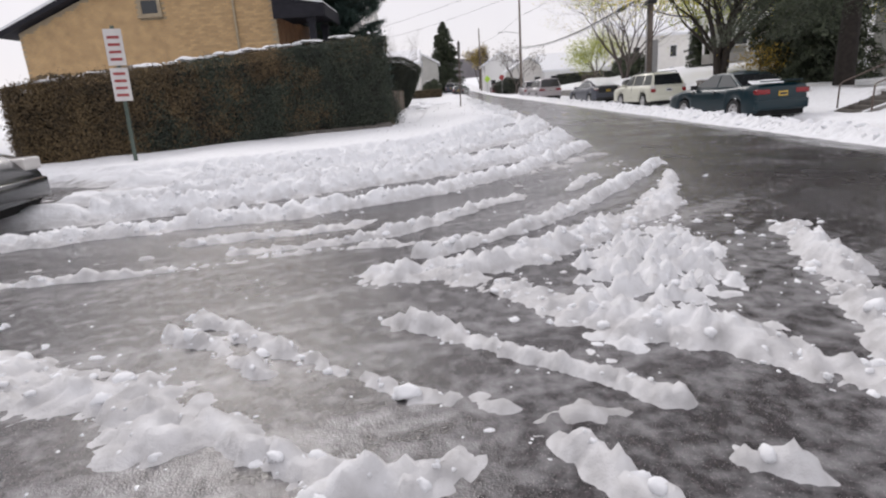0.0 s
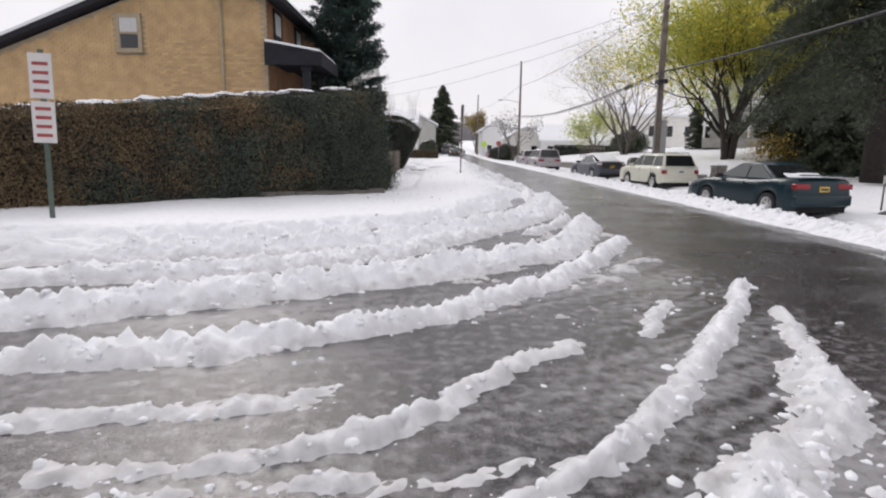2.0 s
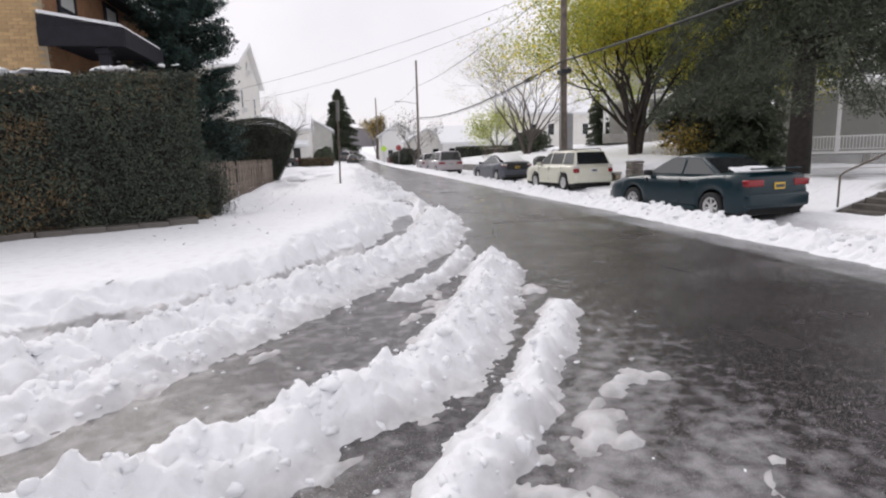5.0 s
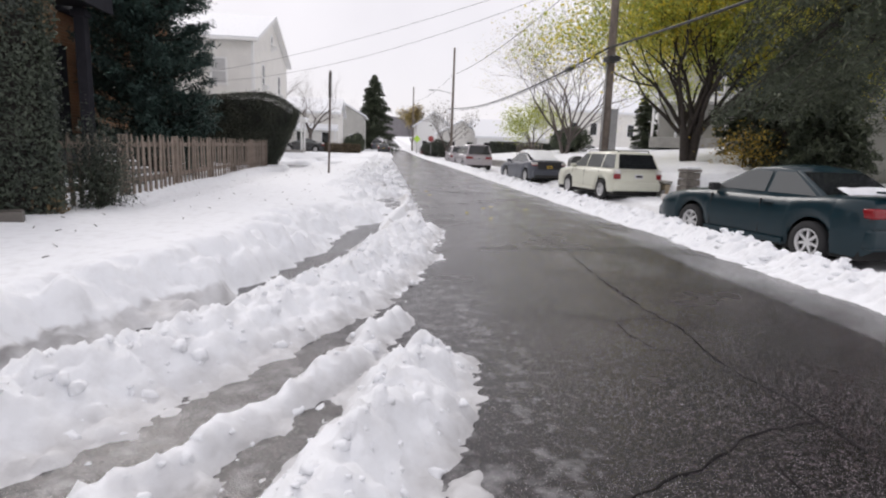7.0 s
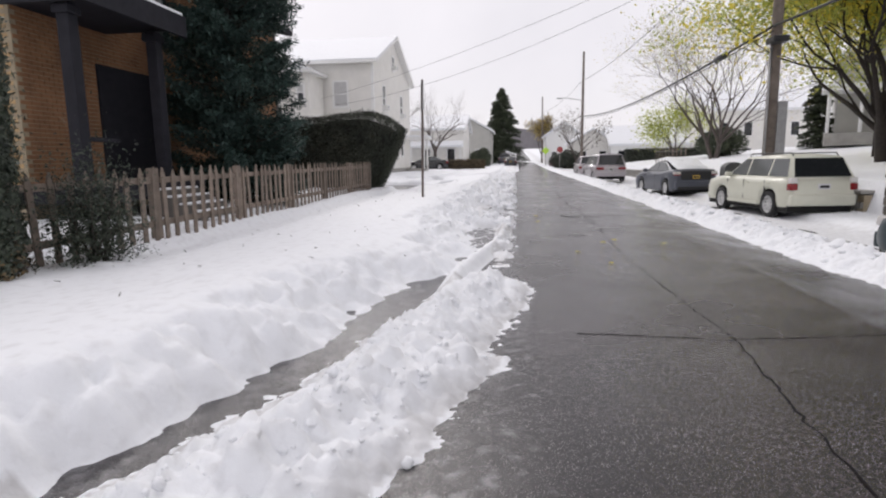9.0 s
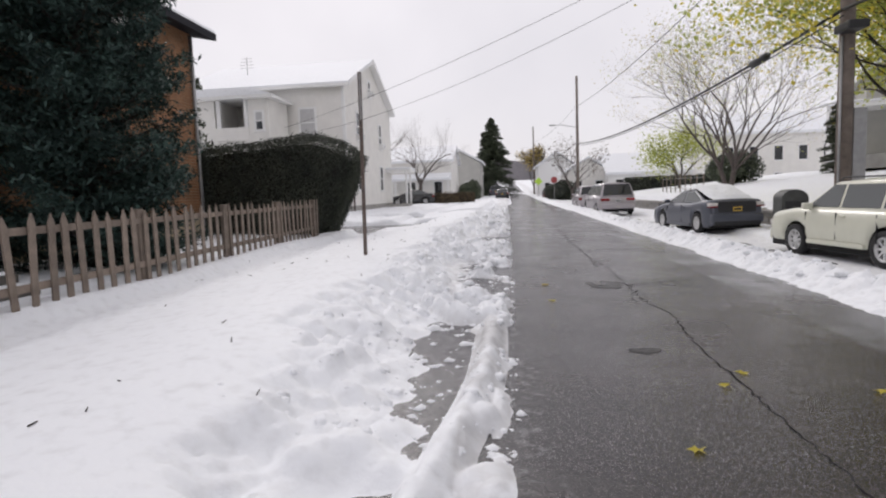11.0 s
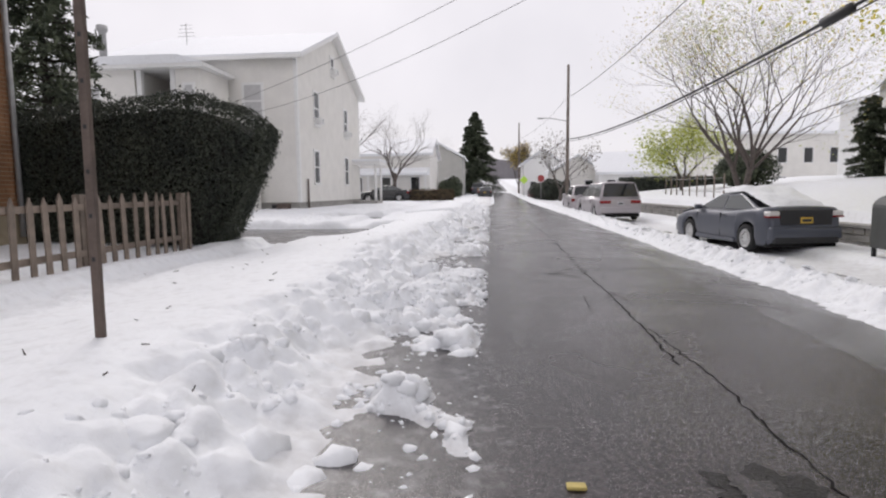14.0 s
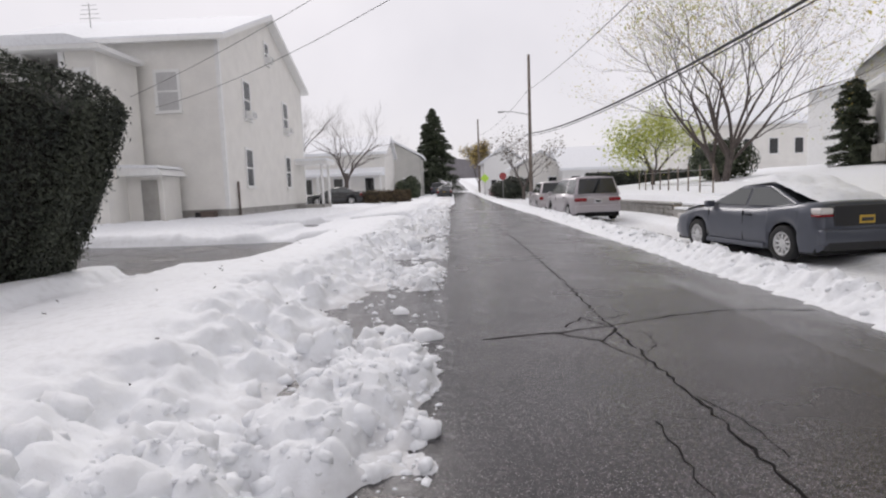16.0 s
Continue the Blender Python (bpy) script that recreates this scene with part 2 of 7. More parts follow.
CAR_GREEN = plain("dark_green_paint", (0.004, 0.020, 0.028), 0.30, coat=0.2, vary=0.05, spec=0.3)
CAR_CREAM = plain("pale_cream_paint", (0.60, 0.60, 0.50), 0.35, coat=0.5, vary=0.03)
CAR_GREY = plain("slate_grey_paint", (0.075, 0.082, 0.105), 0.36, metal=0.2, coat=0.3, vary=0.04)
CAR_SILVER = plain("silver_mauve_paint", (0.42, 0.39, 0.41), 0.35, metal=0.3, coat=0.5, vary=0.03)
CAR_BLACK = plain("black_paint", (0.012, 0.013, 0.015), 0.25, coat=0.6, vary=0.05)
CAR_RED = plain("dark_red_paint", (0.12, 0.02, 0.025), 0.3, coat=0.5, vary=0.05)
METAL = plain("galvanised_metal", (0.36, 0.36, 0.36), 0.5, metal=0.6, vary=0.15)
RUSTY = plain("brown_steel", (0.13, 0.10, 0.085), 0.7, metal=0.3, vary=0.3)
CABLE = plain("black_cable", (0.02, 0.02, 0.021), 0.6)
SIGN_BACK = plain("pale_sign_panel", (0.66, 0.64, 0.63), 0.5, vary=0.08)
SIGN_RED = plain("red_sign_print", (0.35, 0.06, 0.06), 0.5)
GREEN_POST = plain("green_steel_post", (0.10, 0.13, 0.11), 0.6, metal=0.3, vary=0.2)
LIME = plain("lime_sign", (0.55, 0.85, 0.10), 0.5, vary=0.03)
HILL = plain("far_wooded_hill", (0.20, 0.19, 0.20), 0.95, vary=0.25, scale=0.05)
FAR_TRIM = plain("far_grey_roof", (0.16, 0.16, 0.165), 0.8)
WRAPPER = plain("yellow_paper", (0.50, 0.40, 0.13), 0.6, vary=0.2, scale=20)
CRACK = plain("crack_tar", (0.012, 0.011, 0.011), 0.9, spec=0.12)


# ---- mesh helpers ----
def mesh_part(name, verts, faces, mat, parent=None, label="", smooth=False, mats=None, idx=None):
    me = bpy.data.meshes.new(name)
    me.from_pydata([tuple(v) for v in verts], [], [tuple(f) for f in faces])
    for mm in (mats or [mat]):
        me.materials.append(mm)
    if idx is not None:
        me.polygons.foreach_set("material_index", idx)
    if smooth:
        me.polygons.foreach_set("use_smooth", [True] * len(me.polygons))
    me.update()
    ob = new(name, me)
    if parent is not None:
        ob.parent = parent
    if label:
        tagged(ob, label)
    return ob


def part(name, bm, mat, parent=None, label="", smooth=False):
    me = bpy.data.meshes.new(name)
    if smooth:
        for f in bm.faces:
            f.smooth = True
    bm.to_mesh(me)
    bm.free()
    me.materials.append(mat)
    ob = new(name, me)
    if parent is not None:
        ob.parent = parent
    if label:
        tagged(ob, label)
    return ob


def add_box(bm, x0, x1, y0, y1, z0, z1, bevel=0.0):
    r = bmesh.ops.create_cube(bm, size=1.0, matrix=Matrix.Translation(((x0 + x1) / 2, (y0 + y1) / 2, (z0 + z1) / 2)) @ Matrix.Diagonal((x1 - x0, y1 - y0, z1 - z0, 1)))
    if bevel:
        vs = set(r["verts"])
        es = [e for e in bm.edges if e.verts[0] in vs and e.verts[1] in vs]
        bmesh.ops.bevel(bm, geom=es, offset=bevel, segments=2, affect="EDGES", profile=0.6)


def box(name, x0, x1, y0, y1, z0, z1, mat, parent=None, label="", bevel=0.0, smooth=False):
    bm = bmesh.new()
    add_box(bm, x0, x1, y0, y1, z0, z1, bevel)
    return part(name, bm, mat, parent, label, smooth)


def tube_data(path, radii, sides=8, verts=None, faces=None, cap=True):
    """A tapered tube along a path, appended to verts and faces."""
    verts = [] if verts is None else verts
    faces = [] if faces is None else faces
    pts = [Vector(p) for p in path]
    rings = []
    ref = Vector((0.31, 0.77, 0.13))
    for i, p in enumerate(pts):
        d = (pts[min(i + 1, len(pts) - 1)] - pts[max(i - 1, 0)]).normalized()
        a = d.cross(ref)
        if a.length < 1e-3:
            a = d.cross(Vector((1, 0, 0)))
        a.normalize()
        b = d.cross(a)
        base = len(verts)
        for k in range(sides):
            an = 2 * math.pi * k / sides
            verts.append(tuple(p + radii[i] * (math.cos(an) * a + math.sin(an) * b)))
        rings.append(base)
    for i in range(len(rings) - 1):
        for k in range(sides):
            k2 = (k + 1) % sides
            faces.append((rings[i] + k, rings[i] + k2, rings[i + 1] + k2, rings[i + 1] + k))
    if cap and sides > 2:
        faces.append(tuple(rings[0] + k for k in reversed(range(sides))))
        faces.append(tuple(rings[-1] + k for k in range(sides)))
    return verts, faces


def tube(name, path, radii, mat, parent=None, label="", sides=8, smooth=True):
    if not hasattr(radii, "__len__"):
        radii = [radii] * len(path)
    v, f = tube_data(path, radii, sides)
    return mesh_part(name, v, f, mat, parent, label, smooth)


def thing(name, m, label, category, group="", kind=""):
    ob = new(name)
    ob.matrix_basis = m
    return tagged(ob, label, category, group, kind)


# ---- smooth random fields in numpy ----
def hash2(ix, iy, seed):
    h = np.sin(ix * 127.1 + iy * 311.7 + seed * 74.7) * 43758.5453
    return h - np.floor(h)


def value_noise(x, y, seed=0):
    ix, iy = np.floor(x), np.floor(y)
    fx, fy = x - ix, y - iy
    fx, fy = fx * fx * (3 - 2 * fx), fy * fy * (3 - 2 * fy)
    a, b = hash2(ix, iy, seed), hash2(ix + 1, iy, seed)
    c, d = hash2(ix, iy + 1, seed), hash2(ix + 1, iy + 1, seed)
    return a + (b - a) * fx + (c - a) * fy + (a - b - c + d) * fx * fy


def fbm(x, y, scale, octaves=4, seed=0, gain=0.5):
    total, amp, norm = 0.0, 1.0, 0.0
    for k in range(octaves):
        total = total + amp * value_noise(x * scale, y * scale, seed + 11 * k)
        norm += amp
        amp *= gain
        scale *= 2.03
    return total / norm


def lumps(x, y, size, seed=0, keep=0.6, jitter=0.8):
    """Heights of rounded clods scattered over the plane, in units of their size."""
    gx, gy = np.floor(x / size), np.floor(y / size)
    best = np.zeros_like(x)
    for dx in (-1, 0, 1):
        for dy in (-1, 0, 1):
            cx, cy = gx + dx, gy + dy
            px = (cx + 0.5 + jitter * (hash2(cx, cy, seed) - 0.5)) * size
            py = (cy + 0.5 + jitter * (hash2(cx, cy, seed + 3) - 0.5)) * size
            r = size * (0.32 + 0.38 * hash2(cx, cy, seed + 7))
            on = hash2(cx, cy, seed + 13) < keep
            d2 = ((x - px) ** 2 + (y - py) ** 2) / r ** 2
            h = np.where(on & (d2 < 1), np.sqrt(np.clip(1 - d2, 0, 1)) * r / size, 0)
            best = np.maximum(best, h)
    return best


def smooth01(a, b, v):
    t = np.clip((v - a) / (b - a), 0, 1)
    return t * t * (3 - 2 * t)


def bump01(v, a, b, soft):
    return smooth01(a - soft, a + soft, v) * (1 - smooth01(b - soft, b + soft, v))


# ---- lie of the land ----
def road_z(x, y):
    """The road's surface: a gentle climb, steeper in the distance, with a fall to the far kerb."""
    g = 0.006 * np.clip(y - 4, 0, 46) + 0.00013 * np.clip(y - 50, 0, 110) ** 2 + 0.0286 * np.clip(y - 160, 0, 400)
    return g - 0.105 * np.clip(x - 5.4, 0, 3.4) + 0.0 * x


def land_z(x, y):
    """Bare ground under the snow: verges, yards and the raised lawns beyond the far pavement."""
    x, y = np.asarray(x, float), np.asarray(y, float)
    z = road_z(x, y)
    lawn = smooth01(11.2, 12.9, x) * 0.56 - 0.02 * np.clip(x - 13, 0, 20)
    bank = np.where(x > 11.3, 0.72, 0.0) + 0.085 * np.clip(x - 11.3, 0, 16)
    turn = np.clip(x - 13, 0, 30)
    near = 1 - smooth01(25.4 + 0.9 * turn, 26.2 + 1.5 * turn, y)
    z = z + lawn * near + bank * (1 - near) * (1 - smooth01(70, 80, y))
    left = smooth01(-2.4, -4.5, x) * 0.15
    return z + left * smooth01(15, 18, y)


# ---- road and snow ----
# crests of ploughed and driven snow ridges: (half width, height, points)
RIDGES = [
    (0.42, 0.25, ((2.5, 16.9), (2.0, 14.4), (1.25, 12.4), (0.35, 10.95), (-0.75, 9.75), (-2.4, 8.9), (-5.0, 8.3))),
    (0.30, 0.17, ((2.4, 14.9), (1.76, 12.98), (0.22, 10.5), (-0.86, 8.8), (-2.4, 7.7), (-5.2, 7.0))),
    (0.30, 0.22, ((2.32, 11.8), (1.72, 10.1), (1.19, 8.95), (0.2, 8.1), (-0.96, 7.3), (-3.4, 6.0), (-6.0, 5.4))),
    (0.18, 0.15, ((2.36, 9.95), (1.5, 8.33), (0.85, 7.3), (0.35, 6.8), (-0.3, 6.15), (-1.2, 5.6), (-2.6, 5.2))),
    (0.15, 0.12, ((2.2, 12.7), (1.9, 11.9), (1.5, 11.2), (1.2, 10.7))),
    (0.105, 0.12, ((2.76, 7.35), (2.2, 6.45), (1.65, 5.58), (1.2, 4.98), (0.83, 4.55), (0.33, 4.0), (-0.1, 3.7), (-0.35, 3.54))),
    (0.12, 0.10, ((0.64, 5.54), (0.13, 5.1), (-0.34, 4.55), (-0.6, 4.3), (-0.94, 4.13), (-1.44, 3.98), (-1.9, 3.94))),
    (0.16, 0.08, ((-0.9, 4.75), (-1.5, 4.5), (-2.4, 4.4))),
    (0.20, 0.13, ((-1.5, 5.4), (-2.1, 5.25), (-2.8, 5.1), (-4.6, 4.6))),
]
RIDGES_NEAR = [
    (0.11, 0.075, ((2.6, 6.45), (2.3, 5.65), (1.95, 5.0), (1.7, 4.6))),
    (0.23, 0.14, ((1.95, 4.95), (1.75, 4.6), (1.4, 4.22), (0.9, 3.78), (0.5, 3.4), (-0.14, 3.1), (-0.55, 3.05))),
    (0.22, 0.14, ((0.0, 2.95), (0.45, 2.45), (0.8, 2.1), (1.15, 2.0), (1.35, 1.65), (1.9, 1.3))),
    (0.16, 0.15, ((2.45, 3.8), (2.2, 3.0), (1.95, 2.2), (1.7, 1.65))),
    (0.09, 0.10, ((-1.58, 2.62), (-1.21, 2.31), (-0.74, 1.92), (-0.41, 1.72), (-0.13, 1.5), (0.07, 1.38))),
    (0.09, 0.09, ((-0.4, 2.3), (-0.18, 2.16), (0.08, 1.92), (0.26, 1.81), (0.53, 1.6), (0.68, 1.44))),
    (0.09, 0.08, ((0.4, 4.15), (-0.3, 3.95), (-1.08, 3.9), (-2.12, 3.6), (-4.0, 3.3))),
    (0.09, 0.08, ((-1.6, 2.35), (-1.25, 2.1), (-0.96, 1.85))),
    (0.26, 0.12, ((-2.36, 2.0), (-1.82, 1.8), (-1.4, 1.7), (-1.2, 1.4))),
    (0.12, 0.10, ((-1.05, 1.45), (-0.8, 1.3), (-0.56, 1.15))),
    (0.13, 0.13, ((-0.7, 0.88), (-0.5, 0.97), (-0.34, 1.03), (-0.1, 1.1))),
    (0.10, 0.11, ((0.2, 1.2), (0.34, 1.05), (0.45, 0.88))),
    (0.06, 0.09, ((0.78, 1.12), (0.9, 1.0))),
    (0.16, 0.10, ((1.9, 5.15), (1.7, 4.6))),
    (0.11, 0.07, ((1.7, 6.7), (1.5, 6.3), (1.3, 5.8))),
]


def ridge_field(x, y):
    wx = x + 0.20 * (fbm(x, y, 2.6, 5, 21, 0.62) - 0.5)
    wy = y + 0.20 * (fbm(x, y, 2.6, 5, 31, 0.62) - 0.5)
    top = np.zeros_like(x)
    for w, h, pts in RIDGES + RIDGES_NEAR:
        px, py = [p[0] for p in pts], [p[1] for p in pts]
        pick = (x > min(px) - 1) & (x < max(px) + 1) & (y > min(py) - 1) & (y < max(py) + 1)
        if not pick.any():
            continue
        u, v = wx[pick], wy[pick]
        d = np.full(u.shape, 9.0)
        for (ax, ay), (bx, by) in zip(pts, pts[1:]):
            t = np.clip(((u - ax) * (bx - ax) + (v - ay) * (by - ay)) / ((bx - ax) ** 2 + (by - ay) ** 2), 0, 1)
            d = np.minimum(d, np.hypot(u - ax - t * (bx - ax), v - ay - t * (by - ay)))
        h = h * (0.82 if py[0] + py[-1] < 10.0 else 1.0)
        top[pick] = np.maximum(top[pick], 0.88 * h * np.exp(-(d / (0.72 * w)) ** 2))
    return top


def snow_depth(x, y):
    """Depth of snow over the bare ground; below nought where the asphalt shows. Also how slushy it is."""
    rough = fbm(x, y, 5.0, 4, 5)
    wavy = fbm(x, y, 0.45, 3, 9)
    big, mid, small = lumps(x, y, 0.42, 2, 0.6), lumps(x, y, 0.19, 4, 0.6), lumps(x, y, 0.085, 6, 0.55)
    # open road and junction
    d = np.full_like(x, -0.05)
    slush = np.zeros_like(x)
    # scattered clods over the junction
    junction = (1 - smooth01(10.5, 14.5, y)) * (1 - smooth01(2.3, 2.9, x + 0.25 * (wavy - 0.5)))
    crumb = lumps(x, y, 0.05, 8, 0.7)
    slush = np.maximum(slush, np.where(junction > 0.2, 0.45, 0))
    # ridges
    top = ridge_field(x, y)
    ragged = fbm(x, y, 9.0, 4, 45, 0.65) - 0.5
    close = 1 - smooth01(3.5, 7.0, y)
    top = top * (1 - close * 0.5 * smooth01(0.45, 0.62, fbm(x, y, 1.5, 3, 49)))
    body = top * (0.60 + 0.75 * rough) + np.sqrt(np.clip(top, 0, 1)) * (0.13 * mid + 0.15 * small + (0.13 + 0.06 * close) * crumb + (0.26 + 0.22 * close) * ragged) - 0.034
    d = np.maximum(d, body)
    slush = np.where(top > 0.03, np.clip(0.62 - 5.0 * top, 0.02, 0.55) + 0.10 * (1 - smooth01(2.5, 6.0, y)), slush)
    # broken clods heaped between two tyre tracks
    isle = np.exp(-((x - 1.12) / 0.62) ** 4 - ((y - 2.95 - 0.9 * (x - 1.12)) / 0.75) ** 4) * (1 - 0.6 * smooth01(1.5, 1.9, x))
    isle_top = isle * (0.10 * mid + 0.15 * small + 0.08 * crumb + 0.12 * (rough - 0.5)) - 0.03
    slush = np.where((isle_top > d) & (isle > 0.2), 0.24, slush)
    d = np.maximum(d, isle_top)
    # thin broken slush ribs left between the wheel tracks
    rr = np.hypot(x + 5.5, y - 15.5)
    aa = np.arctan2(y - 15.5, x + 5.5)
    rib = value_noise(rr * 4.6, aa * 3.5, 53) * 0.6 + value_noise(rr * 10.0, aa * 7.0, 55) * 0.4
    rib = (rib - 0.5) * 0.16 + (rough - 0.5) * 0.18 + 0.10 * (fbm(x, y, 9.0, 3, 47, 0.65) - 0.5) - 0.052 - 0.05 * (1 - smooth01(4.0, 7.5, y))
    rib = np.minimum(rib, 0.03) * junction - 0.06 * (1 - junction)
    thin = (rib > d) & (top < 0.05) & (junction > 0.2)
    d = np.maximum(d, rib)
    slush = np.where(thin, 0.66 - 6.0 * np.clip(rib, 0, 0.06), slush)
    # kept snow inside the turn and along the left verge
    r = np.hypot(x + 5.5, y - 15.5)
    edge = 1.25 + 0.5 * bump01(y, 16.4, 20.5, 1.2) + 0.45 * smooth01(16, 22, y) + 1.3 * (fbm(x * 0.0 + 3.0, y, 0.55, 3, 15) - 0.5) + 0.3 * (rough - 0.5)
    inside = np.where(y > 15.5, edge - x, 6.62 + 0.5 * (wavy - 0.5) + 0.3 * (rough - 0.5) - r)
    inside = inside + 0.5 * (fbm(x, y, 1.9, 3, 19) - 0.5)
    inside = np.where((y > 15.5) & (y < 17.5), np.minimum(inside, 6.9 + 0.3 * (rough - 0.5) - (x + 5.5) + 0.35 * (y - 15.5)), inside)
    crest = 0.10 * np.exp(-((x - 0.6) / 0.8) ** 2) + 0.05 * np.exp(-((x - 1.3) / 0.4) ** 2) * smooth01(20, 26, y)
    path = 0.17 * bump01(x + 0.25 * (wavy - 0.5), -1.95, -1.05, 0.16) * smooth01(16, 19, y)
    tread = 0.05 * (rough - 0.5) + 0.04 * mid * (fbm(x, y, 0.7, 2, 61) > 0.5)
    kept = 0.27 + crest - path + 0.10 * (wavy - 0.5) + 0.025 * (rough - 0.5) + tread * (path > 0.02)
    kept = kept + 0.05 * mid * smooth01(0.7, 1.5, x) * smooth01(21, 25, y)
    reach = 0.25 * smooth01(17.0, 21.0, y)
    field = smooth01(-0.30 - reach, 0.55 + reach, inside)
    west = smooth01(-2.3, -3.0, x) * smooth01(15.0, 17.0, y)
    kept = kept * (1 - west) + west * (0.13 + 0.16 * (rough - 0.45))
    slope = 4 * field * (1 - field)
    kept = kept + slope * (0.16 * mid + 0.06 * small + 0.14 * (rough - 0.5))
    d = np.where(field > 0.02, np.maximum(d, kept * field - 0.04 * (1 - field)), d)
    slush = np.where(field > 0.35, 0.0, slush)
    # broken clods between the verge and the driven lane
    strip = bump01(x, 2.45 - 1.15 * smooth01(21.0, 23.5, y), 2.72 + 0.12 * (rough - 0.5), 0.10) * smooth01(16.5, 21.0, y)
    bare = smooth01(0.42, 0.50, fbm(x, y, 0.85, 3, 71)) * smooth01(1.0, 1.5, x)
    heap = 0.06 * (1 - bare) + (0.30 * big + 0.16 * mid + 0.06 * small) * (1 - 0.85 * bare) - 0.05
    heap = heap * (1.15 - 0.45 * smooth01(1.7, 2.75, x))
    d = np.where(strip > 0.05, np.maximum(d, heap * strip - 0.03 * (1 - strip)), d)
    slush = np.where((strip > 0.3) & (field < 0.35), np.clip(0.35 - 3.0 * d, 0.0, 0.45), slush)
    # narrow ploughed lip beside the lane
    lip = np.exp(-((x - 2.14 - 0.42 * smooth01(16.8, 20.6, y)) / 0.10) ** 2) * bump01(y, 16.6, 22.0, 0.7) * 0.15
    d = np.maximum(d, lip + 0.05 * small * (lip > 0.03) - 0.02)
    # driveways cleared through the left verge
    drive = bump01(y + 0.6 * (wavy - 0.5) + 0.10 * x, 33.2, 38.6, 0.25) * (1 - smooth01(-0.5, 0.2, x)) * smooth01(-16, -14, x)
    drive = np.maximum(drive, bump01(y, 43.6, 46.2, 0.3) * bump01(x, -4.0, 1.4, 0.3))
    d = d * (1 - drive) - 0.45 * drive
    # far kerb: a thrown-up bank, the parking lane, the buried pavement and the lawns
    kerb = np.exp(-((x - 6.95 - 0.30 * (wavy - 0.5)) / 0.36) ** 2)
    lane = smooth01(6.55, 6.9, x + 0.2 * (rough - 0.5))
    right = kerb * (0.15 + 0.10 * rough) + (0.14 * mid + 0.07 * small) * np.sqrt(kerb) + 0.05 * lane - 0.04
    right = right + 0.03 * (fbm(x, y, 1.2, 3, 81) - 0.45) * lane
    walkway = smooth01(9.4, 10.0, x)
    right = right + walkway * (0.17 + 0.06 * (wavy - 0.5) + 0.03 * (rough - 0.5))
    right = right - 0.05 * smooth01(12.2, 13.5, x) * (1 - smooth01(25, 28, y)) * rough
    d = np.where(x > 6.2, np.maximum(d, right), d)
    slush = np.where((x > 7.3) & (x < 9.6), 0.22, slush)
    grass = smooth01(0.50, 0.62, fbm(x, y, 1.3, 4, 87)) * (x > 12.2) * (y < 27) * (y > 15.5)
    slush = np.maximum(slush, 0.8 * grass)
    d = np.where((x > 10.95) & (x < 13.0) & (y > 15.12) & (y < 16.28), -0.35, d)
    # beyond the walk everything lies under plain snow, but for the lane itself
    out = smooth01(60, 75, y) * (1 - bump01(x, 2.9, 7.0, 0.4))
    d = np.maximum(d, 0.25 * out - 0.05 * (1 - out) - 0.2 * (out < 0.01))
    behind = smooth01(-6, -9, y) * (1 - bump01(x, 1.5, 7.0, 0.5))
    d = np.maximum(d, 0.2 * behind - 0.3 * (1 - behind))
    return d, slush


def axis_steps(*spans):
    out = []
    for a, b, step in spans:
        out.append(np.arange(a, b, step))
    return np.concatenate(out + [np.array([spans[-1][1]])])


def sheet(name, xs, ys, height, mat, attribute, values, label, category):
    gx, gy = np.meshgrid(xs, ys)
    z = height(gx, gy)
    n, m = gx.shape
    co = np.stack([gx, gy, z], -1).reshape(-1, 3)
    i = np.arange(n * m).reshape(n, m)
    quads = np.stack([i[:-1, :-1], i[:-1, 1:], i[1:, 1:], i[1:, :-1]], -1).reshape(-1, 4)
    me = bpy.data.meshes.new(name)
    me.vertices.add(len(co))
    me.vertices.foreach_set("co", co.ravel())
    me.loops.add(quads.size)
    me.loops.foreach_set("vertex_index", quads.ravel())
    me.polygons.add(len(quads))
    me.polygons.foreach_set("loop_start", np.arange(0, quads.size, 4))
    me.polygons.foreach_set("use_smooth", np.ones(len(quads), bool))
    me.update()
    me.validate()
    a = me.attributes.new(attribute, "FLOAT", "POINT")
    a.data.foreach_set("value", values(gx, gy).ravel().astype(np.float32))
    me.materials.append(mat)
    return tagged(new(name, me), label, category, kind="structure")


def film_mask(x, y):
    r = np.hypot(x + 5.5, y - 15.5)
    a = np.arctan2(y - 15.5, x + 5.5)
    streak = value_noise(r * 3.2, a * 2.0, 51) * 0.55 + value_noise(r * 7.0, a * 3.0, 53) * 0.45
    zone = (1 - smooth01(9.5, 14.5, y)) * (1 - smooth01(2.3, 3.0, x))
    gutter = (1 - smooth01(2.75, 3.15, x)) * 0.35
    island = np.exp(-((x - 1.6) / 1.0) ** 2 - ((y - 3.6) / 1.5) ** 2)
    middle = np.exp(-((x - 1.6 - 0.25 * (y - 6.5)) / 0.55) ** 2 - ((y - 6.6) / 1.9) ** 2)
    fine = value_noise(r * 16.0, a * 9.0, 57)
    lane = bump01(x, 2.7, 5.6, 0.4) * (1 - smooth01(6.5, 10.0, y))
    ruts = zone * (0.16 + 0.58 * streak + 0.42 * (fine - 0.5)) + lane * (0.52 * streak + 0.2 * (fine - 0.5))
    return np.maximum(ruts + 0.25 * island * zone + 0.42 * middle * (0.4 + streak), gutter)


